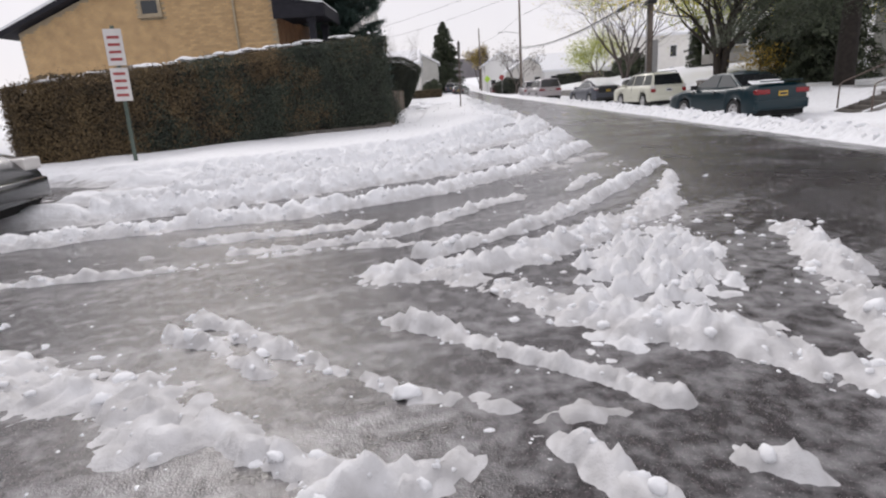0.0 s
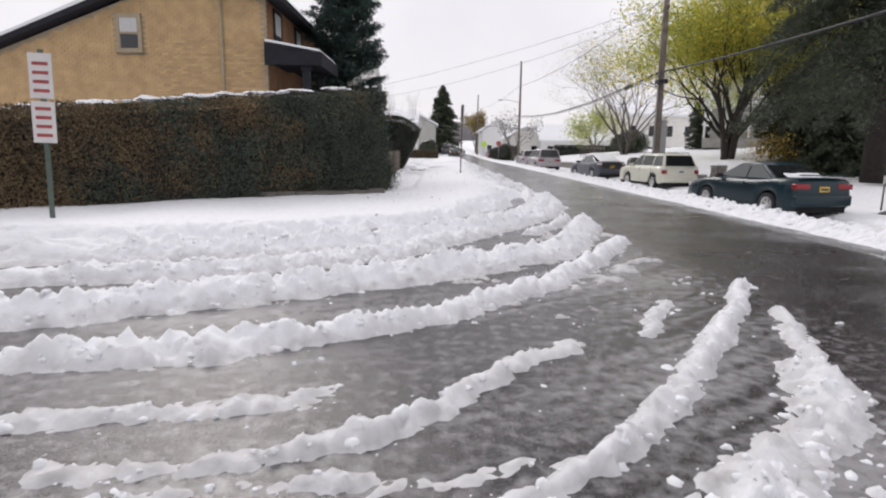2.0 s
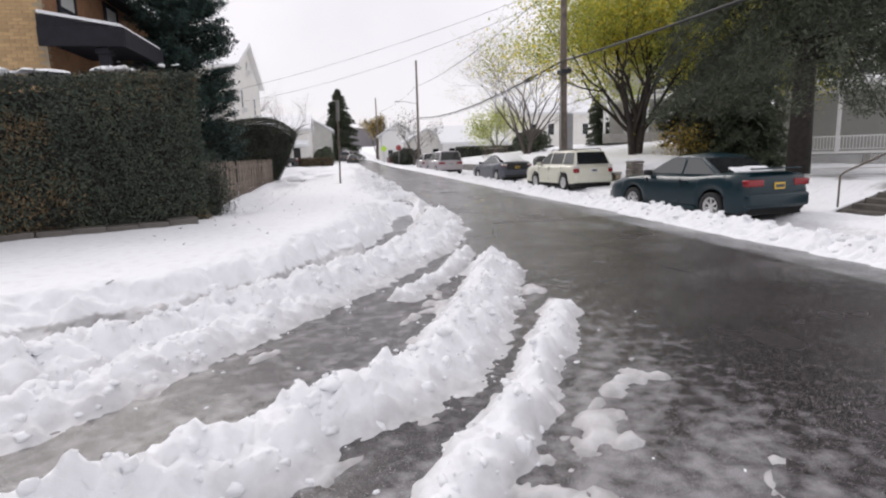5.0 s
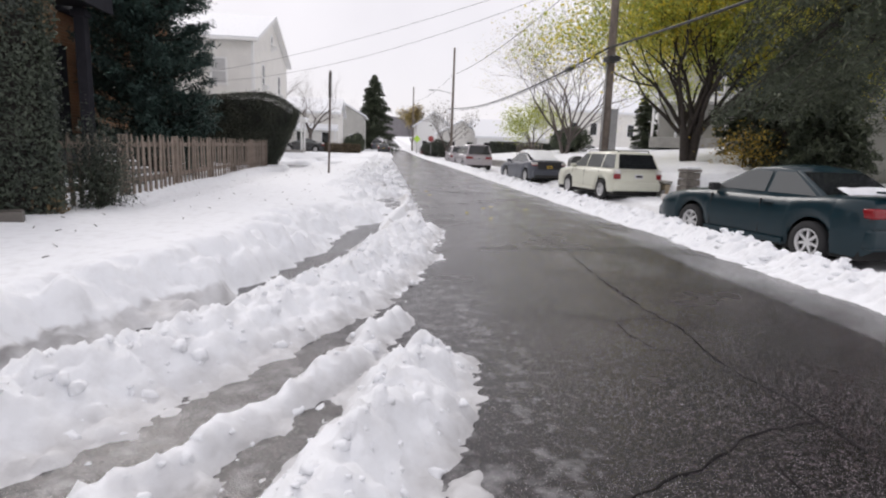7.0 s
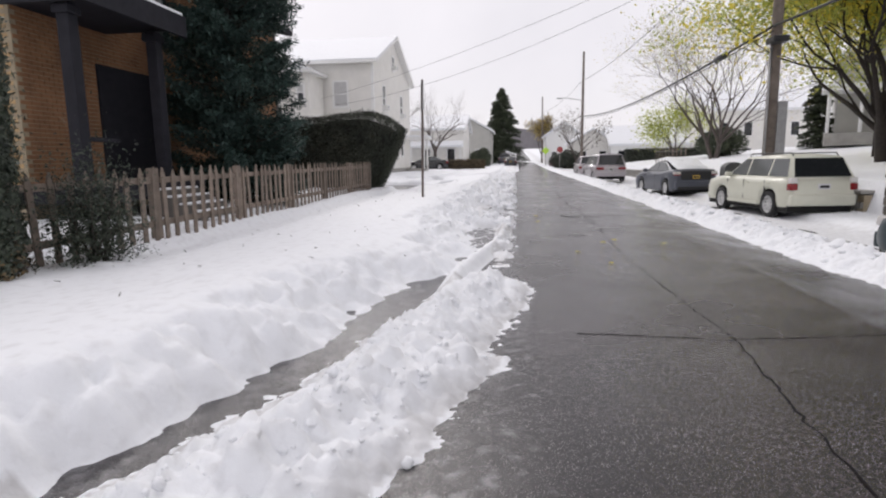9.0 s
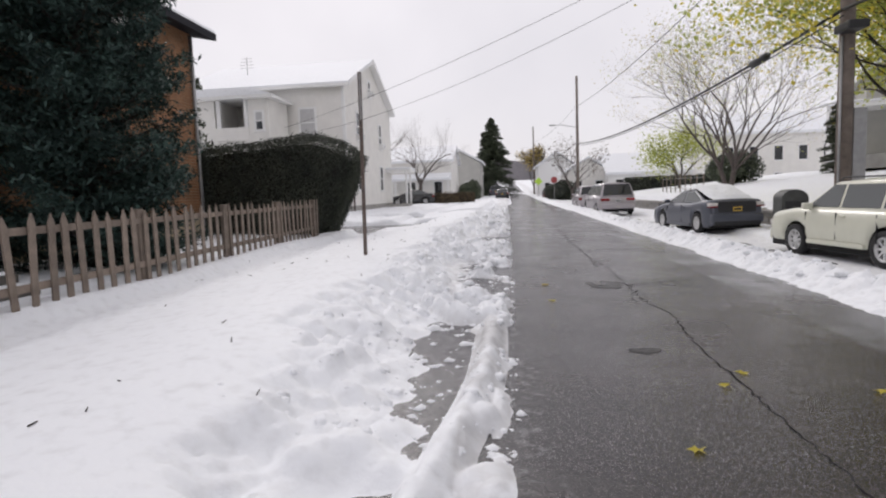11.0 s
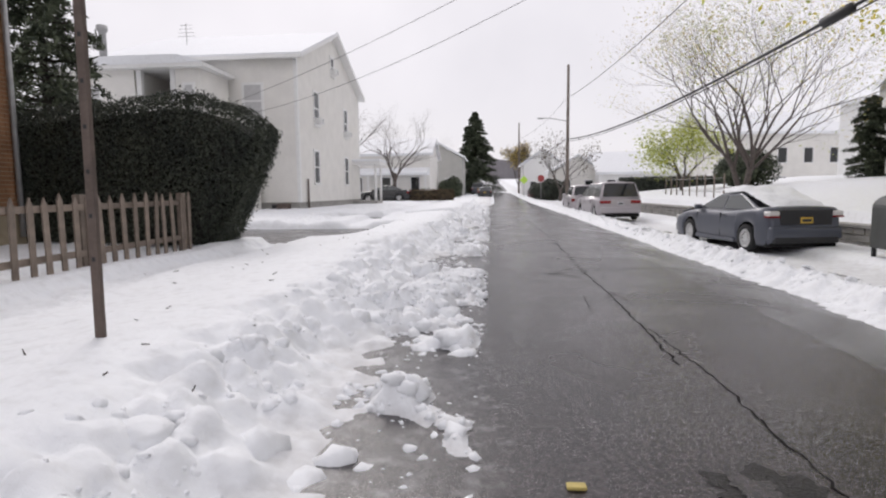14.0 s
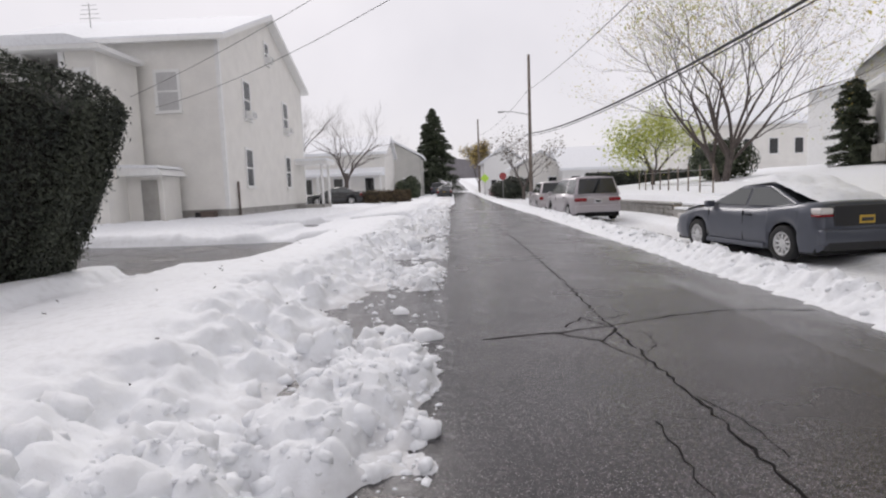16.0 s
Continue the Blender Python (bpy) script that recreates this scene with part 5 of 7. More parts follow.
def white_house():
    x1, x0, y0, y1, zb, ze, za = -6.8, -17.2, 49.6, 62.6, 0.9, 8.1, 10.7
    ym = (y0 + y1) / 2
    root = thing("white_house", pose(0, 0, 0), "white clapboard two-storey house with snow on its roof", "house")
    prism("wall", [(y0, zb), (y1, zb), (y1, ze), (ym, za), (y0, ze)], "x", x0, x1, SIDING, root)
    box("foundation", x0 + 0.03, x1 - 0.03, y0 + 0.03, y1 - 0.03, 0.0, zb, CONCRETE, root, "grey concrete foundation")
    clapboards(root, "x", x1 + 0.003, y0, y1, zb, za, SIDING, 1, clip=lambda z: (y0, y1) if z < ze else (y0 + (ym - y0) * (z - ze) / (za - ze), y1 - (y1 - ym) * (z - ze) / (za - ze)))
    clapboards(root, "y", y0 - 0.003, x0, x1, zb, ze, SIDING, -1)
    for yy in (y0, y1):
        box("corner_board", x1 - 0.13, x1 + 0.04, yy - 0.04 if yy == y0 else yy - 0.13, yy + 0.13 if yy == y0 else yy + 0.04, zb, ze, WHITE, root)
    for s in (-1, 1):
        ya = y0 - 0.45 if s < 0 else y1 + 0.45
        zl = ze - 0.17
        prism("roof_slope", [(ya, zl), (ym, za + 0.02), (ym, za + 0.20), (ya, zl + 0.18)], "x", x0 - 0.3, x1 + 0.45, WHITE, root)
        prism("roof_snow", [(ya + s * -0.02, zl + 0.185), (ym, za + 0.205), (ym, za + 0.30), (ya, zl + 0.27)], "x", x0 - 0.28, x1 + 0.43, SNOW, root, "snow lying on the roof")
    box("eave_gutter", x0 - 0.3, x1 + 0.4, y0 - 0.57, y0 - 0.45, ze - 0.19, ze - 0.06, WHITE, root, bevel=0.02)
    # street gable
    for y, z, cool in ((52.6, 5.1, True), (58.8, 5.0, True), (52.4, 1.9, False), (58.8, 1.9, False)):
        window(root, FACE_EAST(x1 + 0.03, y, z), 0.85, 1.75, cooler=cool, upper=HOUSE_GLASS)
    window(root, FACE_EAST(x1 + 0.03, ym - 0.1, 8.4), 0.6, 1.05, cooler=True, upper=HOUSE_GLASS)
    tube("downpipe", [(x1 + 0.10, y0 + 1.0, 0.6), (x1 + 0.10, y0 + 1.0, 2.1)], 0.05, RUSTY, root)
    # driveway side
    window(root, FACE_SOUTH(-9.05, y0 - 0.03, 5.15), 0.95, 1.65, glass=CURTAIN)
    window(root, FACE_SOUTH(-10.75, 46.57, 2.9), 0.6, 1.0)
    window(root, FACE_SOUTH(-10.72, 46.57, 5.3), 0.42, 1.0)
    box("wing_room", -11.35, -10.2, 46.6, 49.37, 4.75, 7.0, SIDING, root)
    # upstairs balcony wing
    box("wing_wall", -17.0, -10.2, 46.6, 49.37, 0.3, 4.75, SIDING, root)
    box("wing_room", -17.0, -13.3, 46.6, 49.37, 4.75, 7.0, SIDING, root)
    window(root, FACE_SOUTH(-15.3, 46.57, 5.3), 0.7, 0.95)
    for x in (-13.1, -11.5):
        box("balcony_post", x - 0.11, x + 0.11, 46.62, 46.84, 4.78, 7.0, WHITE, root)
    box("balcony_parapet", -13.3, -11.36, 46.6, 46.7, 4.78, 5.5, SIDING, root)
    box("balcony_door", -12.6, -11.8, 49.30, 49.36, 4.9, 6.8, DARK_TRIM, root, "dark balcony doorway")
    bm = bmesh.new()
    add_box(bm, -17.4, -9.8, 46.2, 49.3, 7.0, 7.16)
    part("wing_roof", bm, WHITE, root)
    prism("wing_roof_snow", [(-17.4, 7.17), (-9.8, 7.17), (-11.0, 7.55), (-16.2, 7.55)], "y", 46.2, 49.35, SNOW, root, "snow on the wing's roof")
    # side entrance
    box("entry_wall", -11.0, -8.75, 47.9, 49.36, 0.3, 2.35, SIDING, root)
    box("entry_door", -9.6, -8.95, 47.84, 47.9, 0.5, 2.2, CONCRETE, root, "grey side door", 0.01)
    prism("entry_roof", [(-11.2, 2.36), (-8.4, 2.36), (-8.6, 2.62), (-11.0, 2.74)], "y", 47.3, 49.36, WHITE, root)
    prism("entry_roof_snow", [(-11.15, 2.75), (-8.5, 2.63), (-8.7, 2.76), (-11.0, 2.86)], "y", 47.35, 49.36, SNOW, root, "snow on the entry roof")
    for x in (-10.5, -7.9):
        box("basement_window", x - 0.4, x + 0.4, y0 - 0.03, y0 + 0.02, 0.45, 0.8, BLACK, root)
    box("cellar_hatch", -7.9, -7.3, y0 - 0.42, y0 - 0.02, 0.35, 0.85, RUSTY, root, bevel=0.03)
    # front porch at the far end
    box("porch_floor", x1, x1 + 1.7, 60.5, 62.5, 0.3, 0.8, CONCRETE, root)
    box("porch_roof", x1, x1 + 2.0, 60.3, 62.7, 3.3, 3.5, WHITE, root)
    box("porch_roof_snow", x1, x1 + 2.0, 60.3, 62.7, 3.51, 3.66, SNOW, root, "snow on the porch roof", 0.05)
    for y in (60.55, 62.4):
        tube("porch_post", [(x1 + 1.6, y, 0.8), (x1 + 1.6, y, 3.3)], 0.09, WHITE, root)
    # flues
    v = tube("flue_pipe", [(-15.4, 47.6, 7.3), (-15.4, 47.6, 9.0), (-15.4, 47.6, 9.05), (-15.4, 47.6, 9.3)], [0.17, 0.17, 0.26, 0.24], METAL, root, "round metal flue pipe")
    box("chimney", -17.75, -17.05, 52.0, 52.7, 5.0, 8.7, STONE, root, "dark masonry chimney", 0.02)
    tube("roof_aerial", [(-14.2, 53.0, 9.6), (-14.2, 53.0, 10.9)], 0.02, METAL, root)
    for k in range(4):
        tube("aerial_rod", [(-14.7 + 0.05 * k, 53.0, 10.2 + 0.2 * k), (-13.7 - 0.05 * k, 53.0, 10.2 + 0.2 * k)], 0.012, METAL, root)


white_house()


def brick_house():
    x1, x0, y0, y1 = -5.8, -14.9, 20.6, 31.5
    root = thing("brick_house", pose(0, 0, 0), "yellow brick house with dark timber porch behind a hedge", "house")
    zl, zr, xr, zp = 4.1, 6.0, -8.7, 6.6
    wall = prism("wall", [(x0, 0.2), (x1, 0.2), (x1, zr), (xr, zp - 0.12), (x0, zl)], "y", y0, y1, MORTAR, root, "yellow brick wall")
    # roof slopes with dark fascia and snow
    prism("roof_slope", [(x0 - 0.5, zl - 0.16), (xr, zp), (xr, zp + 0.18), (x0 - 0.5, zl + 0.02)], "y", y0 - 0.35, y1 + 0.3, DARK_TRIM, root)
    prism("roof_slope", [(x1 + 0.6, zr - 0.16), (xr, zp), (xr, zp + 0.18), (x1 + 0.6, zr + 0.02)], "y", y0 - 0.35, y1 + 0.3, DARK_TRIM, root)
    prism("roof_snow", [(x0 - 0.5, zl + 0.03), (xr, zp + 0.185), (xr, zp + 0.32), (x0 - 0.45, zl + 0.14)], "y", y0 - 0.33, y1 + 0.3, SNOW, root, "snow on the roof")
    prism("roof_snow", [(x1 + 0.6, zr + 0.03), (xr, zp + 0.185), (xr, zp + 0.32), (x1 + 0.55, zr + 0.12)], "y", y0 - 0.33, y1 + 0.3, SNOW, root, "snow on the roof")
    window(root, FACE_SOUTH(-10.1, y0 - 0.08, 4.4), 0.62, 0.98, trim=MORTAR)
    tube("drain_pipe", [(-7.2, y0 - 0.07, 1.0), (-7.2, y0 - 0.07, zr)], 0.045, MORTAR, root)
    for y in (21.8, 24.6, 28.5):
        window(root, FACE_EAST(x1 + 0.03, y, 4.3), 0.8, 1.5, trim=DARK_TRIM)
    box("porch_lamp", x1 + 0.02, x1 + 0.16, 21.7, 21.9, 2.3, 2.75, DARK_TRIM, root, "small dark wall lantern", 0.02)
    box("front_door", x1 + 0.02, x1 + 0.07, 22.5, 24.3, 1.0, 3.4, DARK_TRIM, root, "dark front door")
    # porch
    box("porch_floor", -5.76, -4.1, 20.2, 23.4, 0.7, 1.0, DARK_TRIM, root, "dark timber porch floor")
    prism("porch_roof", [(-5.76, 4.62), (-4.05, 4.32), (-4.05, 4.06), (-5.76, 4.06)], "y", 20.15, 22.9, DARK_TRIM, root, "dark porch roof")
    box("fascia", -5.75, -4.0, 20.09, 20.15, 3.92, 4.34, DARK_TRIM, root, "dark moulded fascia board", 0.015)
    box("fascia", -4.05, -3.99, 20.16, 22.96, 3.92, 4.34, DARK_TRIM, root, "dark moulded fascia board", 0.015)
    prism("porch_roof_snow", [(-5.72, 4.63), (-4.03, 4.345), (-4.05, 4.41), (-5.72, 4.70)], "y", 20.12, 22.92, SNOW, root, "thin snow on the porch roof")
    for y in (20.35, 22.6):
        box("porch_post", -4.62, -4.40, y - 0.11, y + 0.11, 1.0, 3.98, DARK_TRIM, root, "dark square post", 0.02)
        box("post_cap", -4.66, -4.36, y - 0.15, y + 0.15, 3.78, 3.92, DARK_TRIM, root, "", 0.02)
    box("porch_rail", -4.55, -4.47, 20.48, 21.3, 1.75, 1.83, DARK_TRIM, root)
    for k in range(5):
        box("porch_step", -4.1 + 0.28 * k, -3.82 + 0.28 * k, 21.4, 22.7, 0.2, 0.86 - 0.14 * k, WET_STEP, root, "snow-dusted step")
        box("step_snow", -4.09 + 0.28 * k, -3.83 + 0.28 * k, 21.45, 22.65, 0.862 - 0.14 * k, 0.90 - 0.14 * k, SNOW, root, "", 0.015)
    return root, wall, (x0, x1, y0, y1, zl, zr, xr, zp)


brick_root, brick_wall, BH = brick_house()


def mansard_house():
    m = pose(34.1, 31.9, 0.0, 0, 0, -44)
    root = thing("porch_house", m, "grey clapboard house with white porch and slate mansard", "house")
    a, b = -9.0, 13.0
    box("wall", a, b, 0.0, 9.0, 0.0, 7.5, SIDING_GREY, root)
    clapboards(root, "y", -0.003, a, b, 0.8, 7.4, SIDING_GREY, -1, 0.2)
    box("bay_wall", 4.0, 7.6, -0.45, 0.0, 4.4, 7.5, SIDING_GREY, root)
    clapboards(root, "y", -0.453, 4.0, 7.6, 4.5, 7.4, SIDING_GREY, -1, 0.2)
    for x0, x1, y in ((a - 0.4, 3.95, -0.45), (3.8, 7.9, -0.9), (7.95, b + 0.4, -0.45)):
        box("cornice", x0, x1, y, 0.5, 7.5, 7.85, WHITE, root, "white eaves cornice", 0.05)
        box("cornice_snow", x0, x1, y, 0.3, 7.855, 7.92, SNOW, root, "", 0.02)
    prism("mansard_roof", [(-0.2, 7.86), (0.75, 10.6), (8.0, 10.6), (8.9, 7.86)], "x", a, b, GREEN_SLATE, root, "green-grey slate mansard roof")
    for x in (-4.0, 0.15, 2.6, 5.8, 10.0):
        d = prism("dormer", [(x - 0.65, 7.9), (x + 0.65, 7.9), (x + 0.65, 9.5), (x, 9.95), (x - 0.65, 9.5)], "y", -0.28, 0.7, WHITE, root, "white dormer")
        box("dormer_window", x - 0.38, x + 0.38, -0.31, -0.275, 8.15, 9.35, GLASS, d)
    for x, y, dbl in ((0.2, -0.03, False), (2.25, -0.03, False), (5.8, -0.48, True), (10.0, -0.03, False), (-4.5, -0.03, False)):
        window(root, pose(x, y, 5.35), 1.7 if dbl else 0.75, 1.55, cooler=(x == 2.25), double=dbl)
    # porch
    pf, pr = 0.95, 4.35
    box("porch_floor", -7.0, b, -3.4, -0.05, pf - 0.14, pf, WHITE, root)
    prism("porch_roof", [(-3.8, pr), (-0.05, pr), (-0.05, pr + 0.75), (-3.8, pr + 0.22)], "x", -7.4, b, WHITE, root)
    prism("porch_roof_snow", [(-3.82, pr + 0.23), (-0.08, pr + 0.76), (-0.08, pr + 0.9), (-3.82, pr + 0.36)], "x", -7.4, b, SNOW, root, "snow on the porch roof")
    for x in (-5.6, -2.6, 3.3, 6.1, 9.0, 11.8):
        box("porch_post", x - 0.10, x + 0.10, -3.3, -3.1, pf, pr, WHITE, root, "", 0.015)
    box("broad_panel", -0.15, 0.85, -3.3, -3.2, pf, pr, WHITE, root, "white boarded panel", 0.01)
    for s0, s1 in ((-6.9, -1.4), (2.6, 3.2), (3.4, 6.0), (6.2, 8.9), (9.1, 11.7)):
        r = box("porch_rail", s0, s1, -3.27, -3.2, pf + 0.78, pf + 0.85, WHITE, root)
        box("bottom_rail", s0, s1, -3.26, -3.21, pf + 0.10, pf + 0.15, WHITE, r)
        x = s0 + 0.08
        while x < s1:
            box("baluster", x - 0.022, x + 0.022, -3.255, -3.215, pf + 0.15, pf + 0.78, WHITE, r)
            x += 0.15
    window(root, pose(5.0, -0.03, 1.6), 1.8, 1.5, double=True)
    window(root, pose(9.6, -0.03, 1.6), 1.0, 1.5)
    door = box("front_door", 1.4, 2.4, -0.06, 0.02, pf, 3.15, WHITE, root, "white front door", 0.01)
    box("door_glass", 1.65, 2.15, -0.075, -0.058, 2.0, 2.9, GLASS, door)
    box("side_door", -1.2, -0.3, -0.05, 0.02, pf, 3.1, CURTAIN, root, "pale door")
    for k in range(7):
        box("porch_step", -1.2, 2.3, -3.72 - 0.3 * k, -3.42 - 0.3 * k, -0.2, pf - 0.04 - 0.15 * k, CONCRETE, root, "grey porch step")
    for x in (-1.35, 2.35):
        prism("step_rail", [(-3.4, pf + 0.85), (-3.4, pf + 0.55), (-5.5, -0.1), (-5.5, 0.3)], "x", x - 0.05, x + 0.05, WHITE, root)
    # lattice below the floor
    for s0, s1 in ((-6.9, -4.4), (-4.1, -1.6), (2.6, 3.9), (4.6, 5.1), (6.6, 8.9), (9.2, 11.6)):
        v, f = [], []
        def strip(x0, z0, x1, z1):
            d = Vector((x1 - x0, 0, z1 - z0)).normalized()
            nx, nz = -d.z * 0.018, d.x * 0.018
            n = len(v)
            v.extend([(x0 - nx, -3.3, z0 - nz), (x0 + nx, -3.3, z0 + nz), (x1 + nx, -3.3, z1 + nz), (x1 - nx, -3.3, z1 - nz)])
            f.append((n, n + 1, n + 2, n + 3))
        h, x = 0.78, s0 - 0.78
        while x < s1:
            for x0, z0, x1, z1 in ((x, 0.0, x + h, h), (x, h, x + h, 0.0)):
                t0, t1 = max(0, (s0 - x0) / h), min(1, (s1 - x0) / h)
                if t1 > t0:
                    strip(x0 + h * t0, z0 + (z1 - z0) * t0, x0 + h * t1, z0 + (z1 - z0) * t1)
            x += 0.12
        mesh_part("lattice", v, f, WHITE, root, "white diagonal lattice")
        box("lattice_backing", s0, s1, -3.2, -3.15, -0.2, 0.8, BLACK, root)
    for x in (-4.25, -1.45, 2.5, 4.2, 6.4, 9.05):
        box("pier", x - 0.14, x + 0.14, -3.35, -3.05, -0.2, 0.8, CONCRETE, root)
    box("cellar_opening", 4.4, 6.3, -3.28, -3.2, -0.1, 0.78, BLACK, root, "dark opening under the porch")


mansard_house()


def far_house(x, y, w, d, h, roof, wall, yaw=0, gable_x=True, label="distant pale house with a snowy roof", windows=True, porch=False):
    z = ground_z(x, y)
    root = thing("distant_house", pose(x, y, z, 0, 0, yaw), label, "house", "distant houses")
    if gable_x:
        prism("wall", [(-w / 2, 0), (w / 2, 0), (w / 2, h), (0, h + roof), (-w / 2, h)], "y", -d / 2, d / 2, wall, root)
        for s in (-1, 1):
            prism("roof", [(s * (w / 2 + 0.4), h - 0.12), (0, h + roof + 0.02), (0, h + roof + 0.28), (s * (w / 2 + 0.4), h + 0.16)], "y", -d / 2 - 0.35, d / 2 + 0.35, SNOW, root, "snow-covered roof")
    else:
        prism("wall", [(-d / 2, 0), (d / 2, 0), (d / 2, h), (0, h + roof), (-d / 2, h)], "x", -w / 2, w / 2, wall, root)
        for s in (-1, 1):
            prism("roof", [(s * (d / 2 + 0.4), h - 0.12), (0, h + roof + 0.02), (0, h + roof + 0.28), (s * (d / 2 + 0.4), h + 0.16)], "x", -w / 2 - 0.35, w / 2 + 0.35, SNOW, root, "snow-covered roof")
    if windows:
        for lev in range(max(1, int(h / 2.8))):
            for k in range(max(2, int(w / 2.6))):
                xx = -w / 2 + (k + 0.5) * w / max(2, int(w / 2.6))
                wd = box("window", xx - 0.42, xx + 0.42, -d / 2 - 0.03, -d / 2 + 0.02, 0.9 + 2.8 * lev, 2.3 + 2.8 * lev, GLASS, root)
                box("window_frame", xx - 0.5, xx + 0.5, -d / 2 - 0.015, -d / 2 + 0.02, 0.8 + 2.8 * lev, 2.4 + 2.8 * lev, WHITE, wd)
    if porch:
        prism("porch_roof", [(-d / 2 - 2.2, 2.5), (-d / 2, 2.5), (-d / 2, 3.3), (-d / 2 - 2.2, 2.75)], "x", -w / 2, w / 2, SNOW, root, "snowy porch roof")
        for k in range(5):
            xx = -w / 2 + 0.2 + k * (w - 0.4) / 4
            box("porch_post", xx - 0.08, xx + 0.08, -d / 2 - 2.1, -d / 2 - 1.94, 0, 2.5, WHITE, root)
    return root


far_house(19.5, 88, 10.5, 9, 3.0, 2.3, WHITE, 0, False, "low white house with a broad snowy roof")
far_house(12.4, 90, 5.0, 8, 3.4, 1.6, SIDING, 0, True)
far_house(-9.5, 84, 12, 9, 4.6, 1.8, SIDING, 0, False, "distant house with a snow-covered porch roof", porch=True)
far_house(-4.5, 100, 7, 9, 5.0, 2.0, SIDING_GREY)
far_house(-22, 96, 14, 9, 5.5, 2.2, WHITE, 0, False)
far_house(10.8, 116, 6, 9, 5.0, 2.2, WHITE, 0, True)
far_house(13.0, 140, 8, 9, 5.4, 2.4, SIDING_GREY, 0, True)
far_house(7.6 + 9, 165, 8, 9, 5.4, 2.4, WHITE, 0, True)
far_house(-6, 130, 8, 9, 5.4, 2.4, SIDING, 0, True)
far_house(-4, 165, 8, 9, 5.4, 2.4, SIDING_GREY, 0, True)
far_house(30, 84, 13, 10, 6.5, 2.4, SIDING, 8, False, "tall cream house behind the trees")
far_house(36, 66, 9, 10, 5.8, 3.2, WHITE, 15, True, "white house with steep gable behind the trees")


far_house(-21.3, 56.0, 7.0, 9, 4.6, 1.7, SIDING, 0, True, "white house wing behind the tall hedge")


def turret_house():
    x, y = 27.6, 51.5
    z = ground_z(x, y)
    root = thing("porch_cottage", pose(x, y, z, 0, 0, -25), "grey house with round white columned porch", "house")
    prism("wall", [(-4, 0), (4, 0), (4, 5.6), (0, 8.6), (-4, 5.6)], "y", 0, 8, SIDING_GREY, root)
    for s in (-1, 1):
        prism("roof", [(s * 4.4, 5.35), (0, 8.62), (0, 8.9), (s * 4.4, 5.65)], "y", -0.4, 8.3, SNOW, root, "steep snowy roof")
    box("chimney", -2.4, -1.7, 3, 3.7, 6.5, 9.3, RED_BRICK, root, "brick chimney")
    box("porch_floor", -4.6, 4.2, -2.6, 0, 0, 0.8, CONCRETE, root, "grey porch base")
    box("porch_roof", -4.9, 4.5, -2.9, 0, 3.4, 3.65, WHITE, root, "", 0.05)
    box("porch_roof_snow", -4.9, 4.5, -2.9, 0, 3.66, 3.8, SNOW, root, "", 0.05)
    for k in range(6):
        tube("column", [(-4.5 + k * 1.7, -2.5, 0.8), (-4.5 + k * 1.7, -2.5, 3.4)], 0.11, WHITE, root, "white round column")
    window(root, pose(-1.5, -0.03, 1.5), 0.9, 1.5)
    window(root, pose(1.5, -0.03, 1.5), 0.9, 1.5)
    window(root, pose(0, -0.03, 4.4), 0.9, 1.4)
    return root


turret_house()

# wooded hill on the skyline
hv, hf = [], []
for i in range(61):
    u = i / 60
    x = -420 + 760 * u
    top = 24 * math.exp(-((u - 0.38) / 0.22) ** 2) + 10 + 2.2 * noise.noise(Vector((u * 30, 0, 0)))
    hv += [(x, 560, -5), (x, 560, 14 + top * 0.8), (x, 640, 14 + top)]
for i in range(60):
    a = 3 * i
    hf += [(a, a + 3, a + 4, a + 1), (a + 1, a + 4, a + 5, a + 2)]
tagged(mesh_part("backdrop", hv, hf, HILL, None, "", True), "far grey wooded hill on the skyline", "hill", kind="structure")


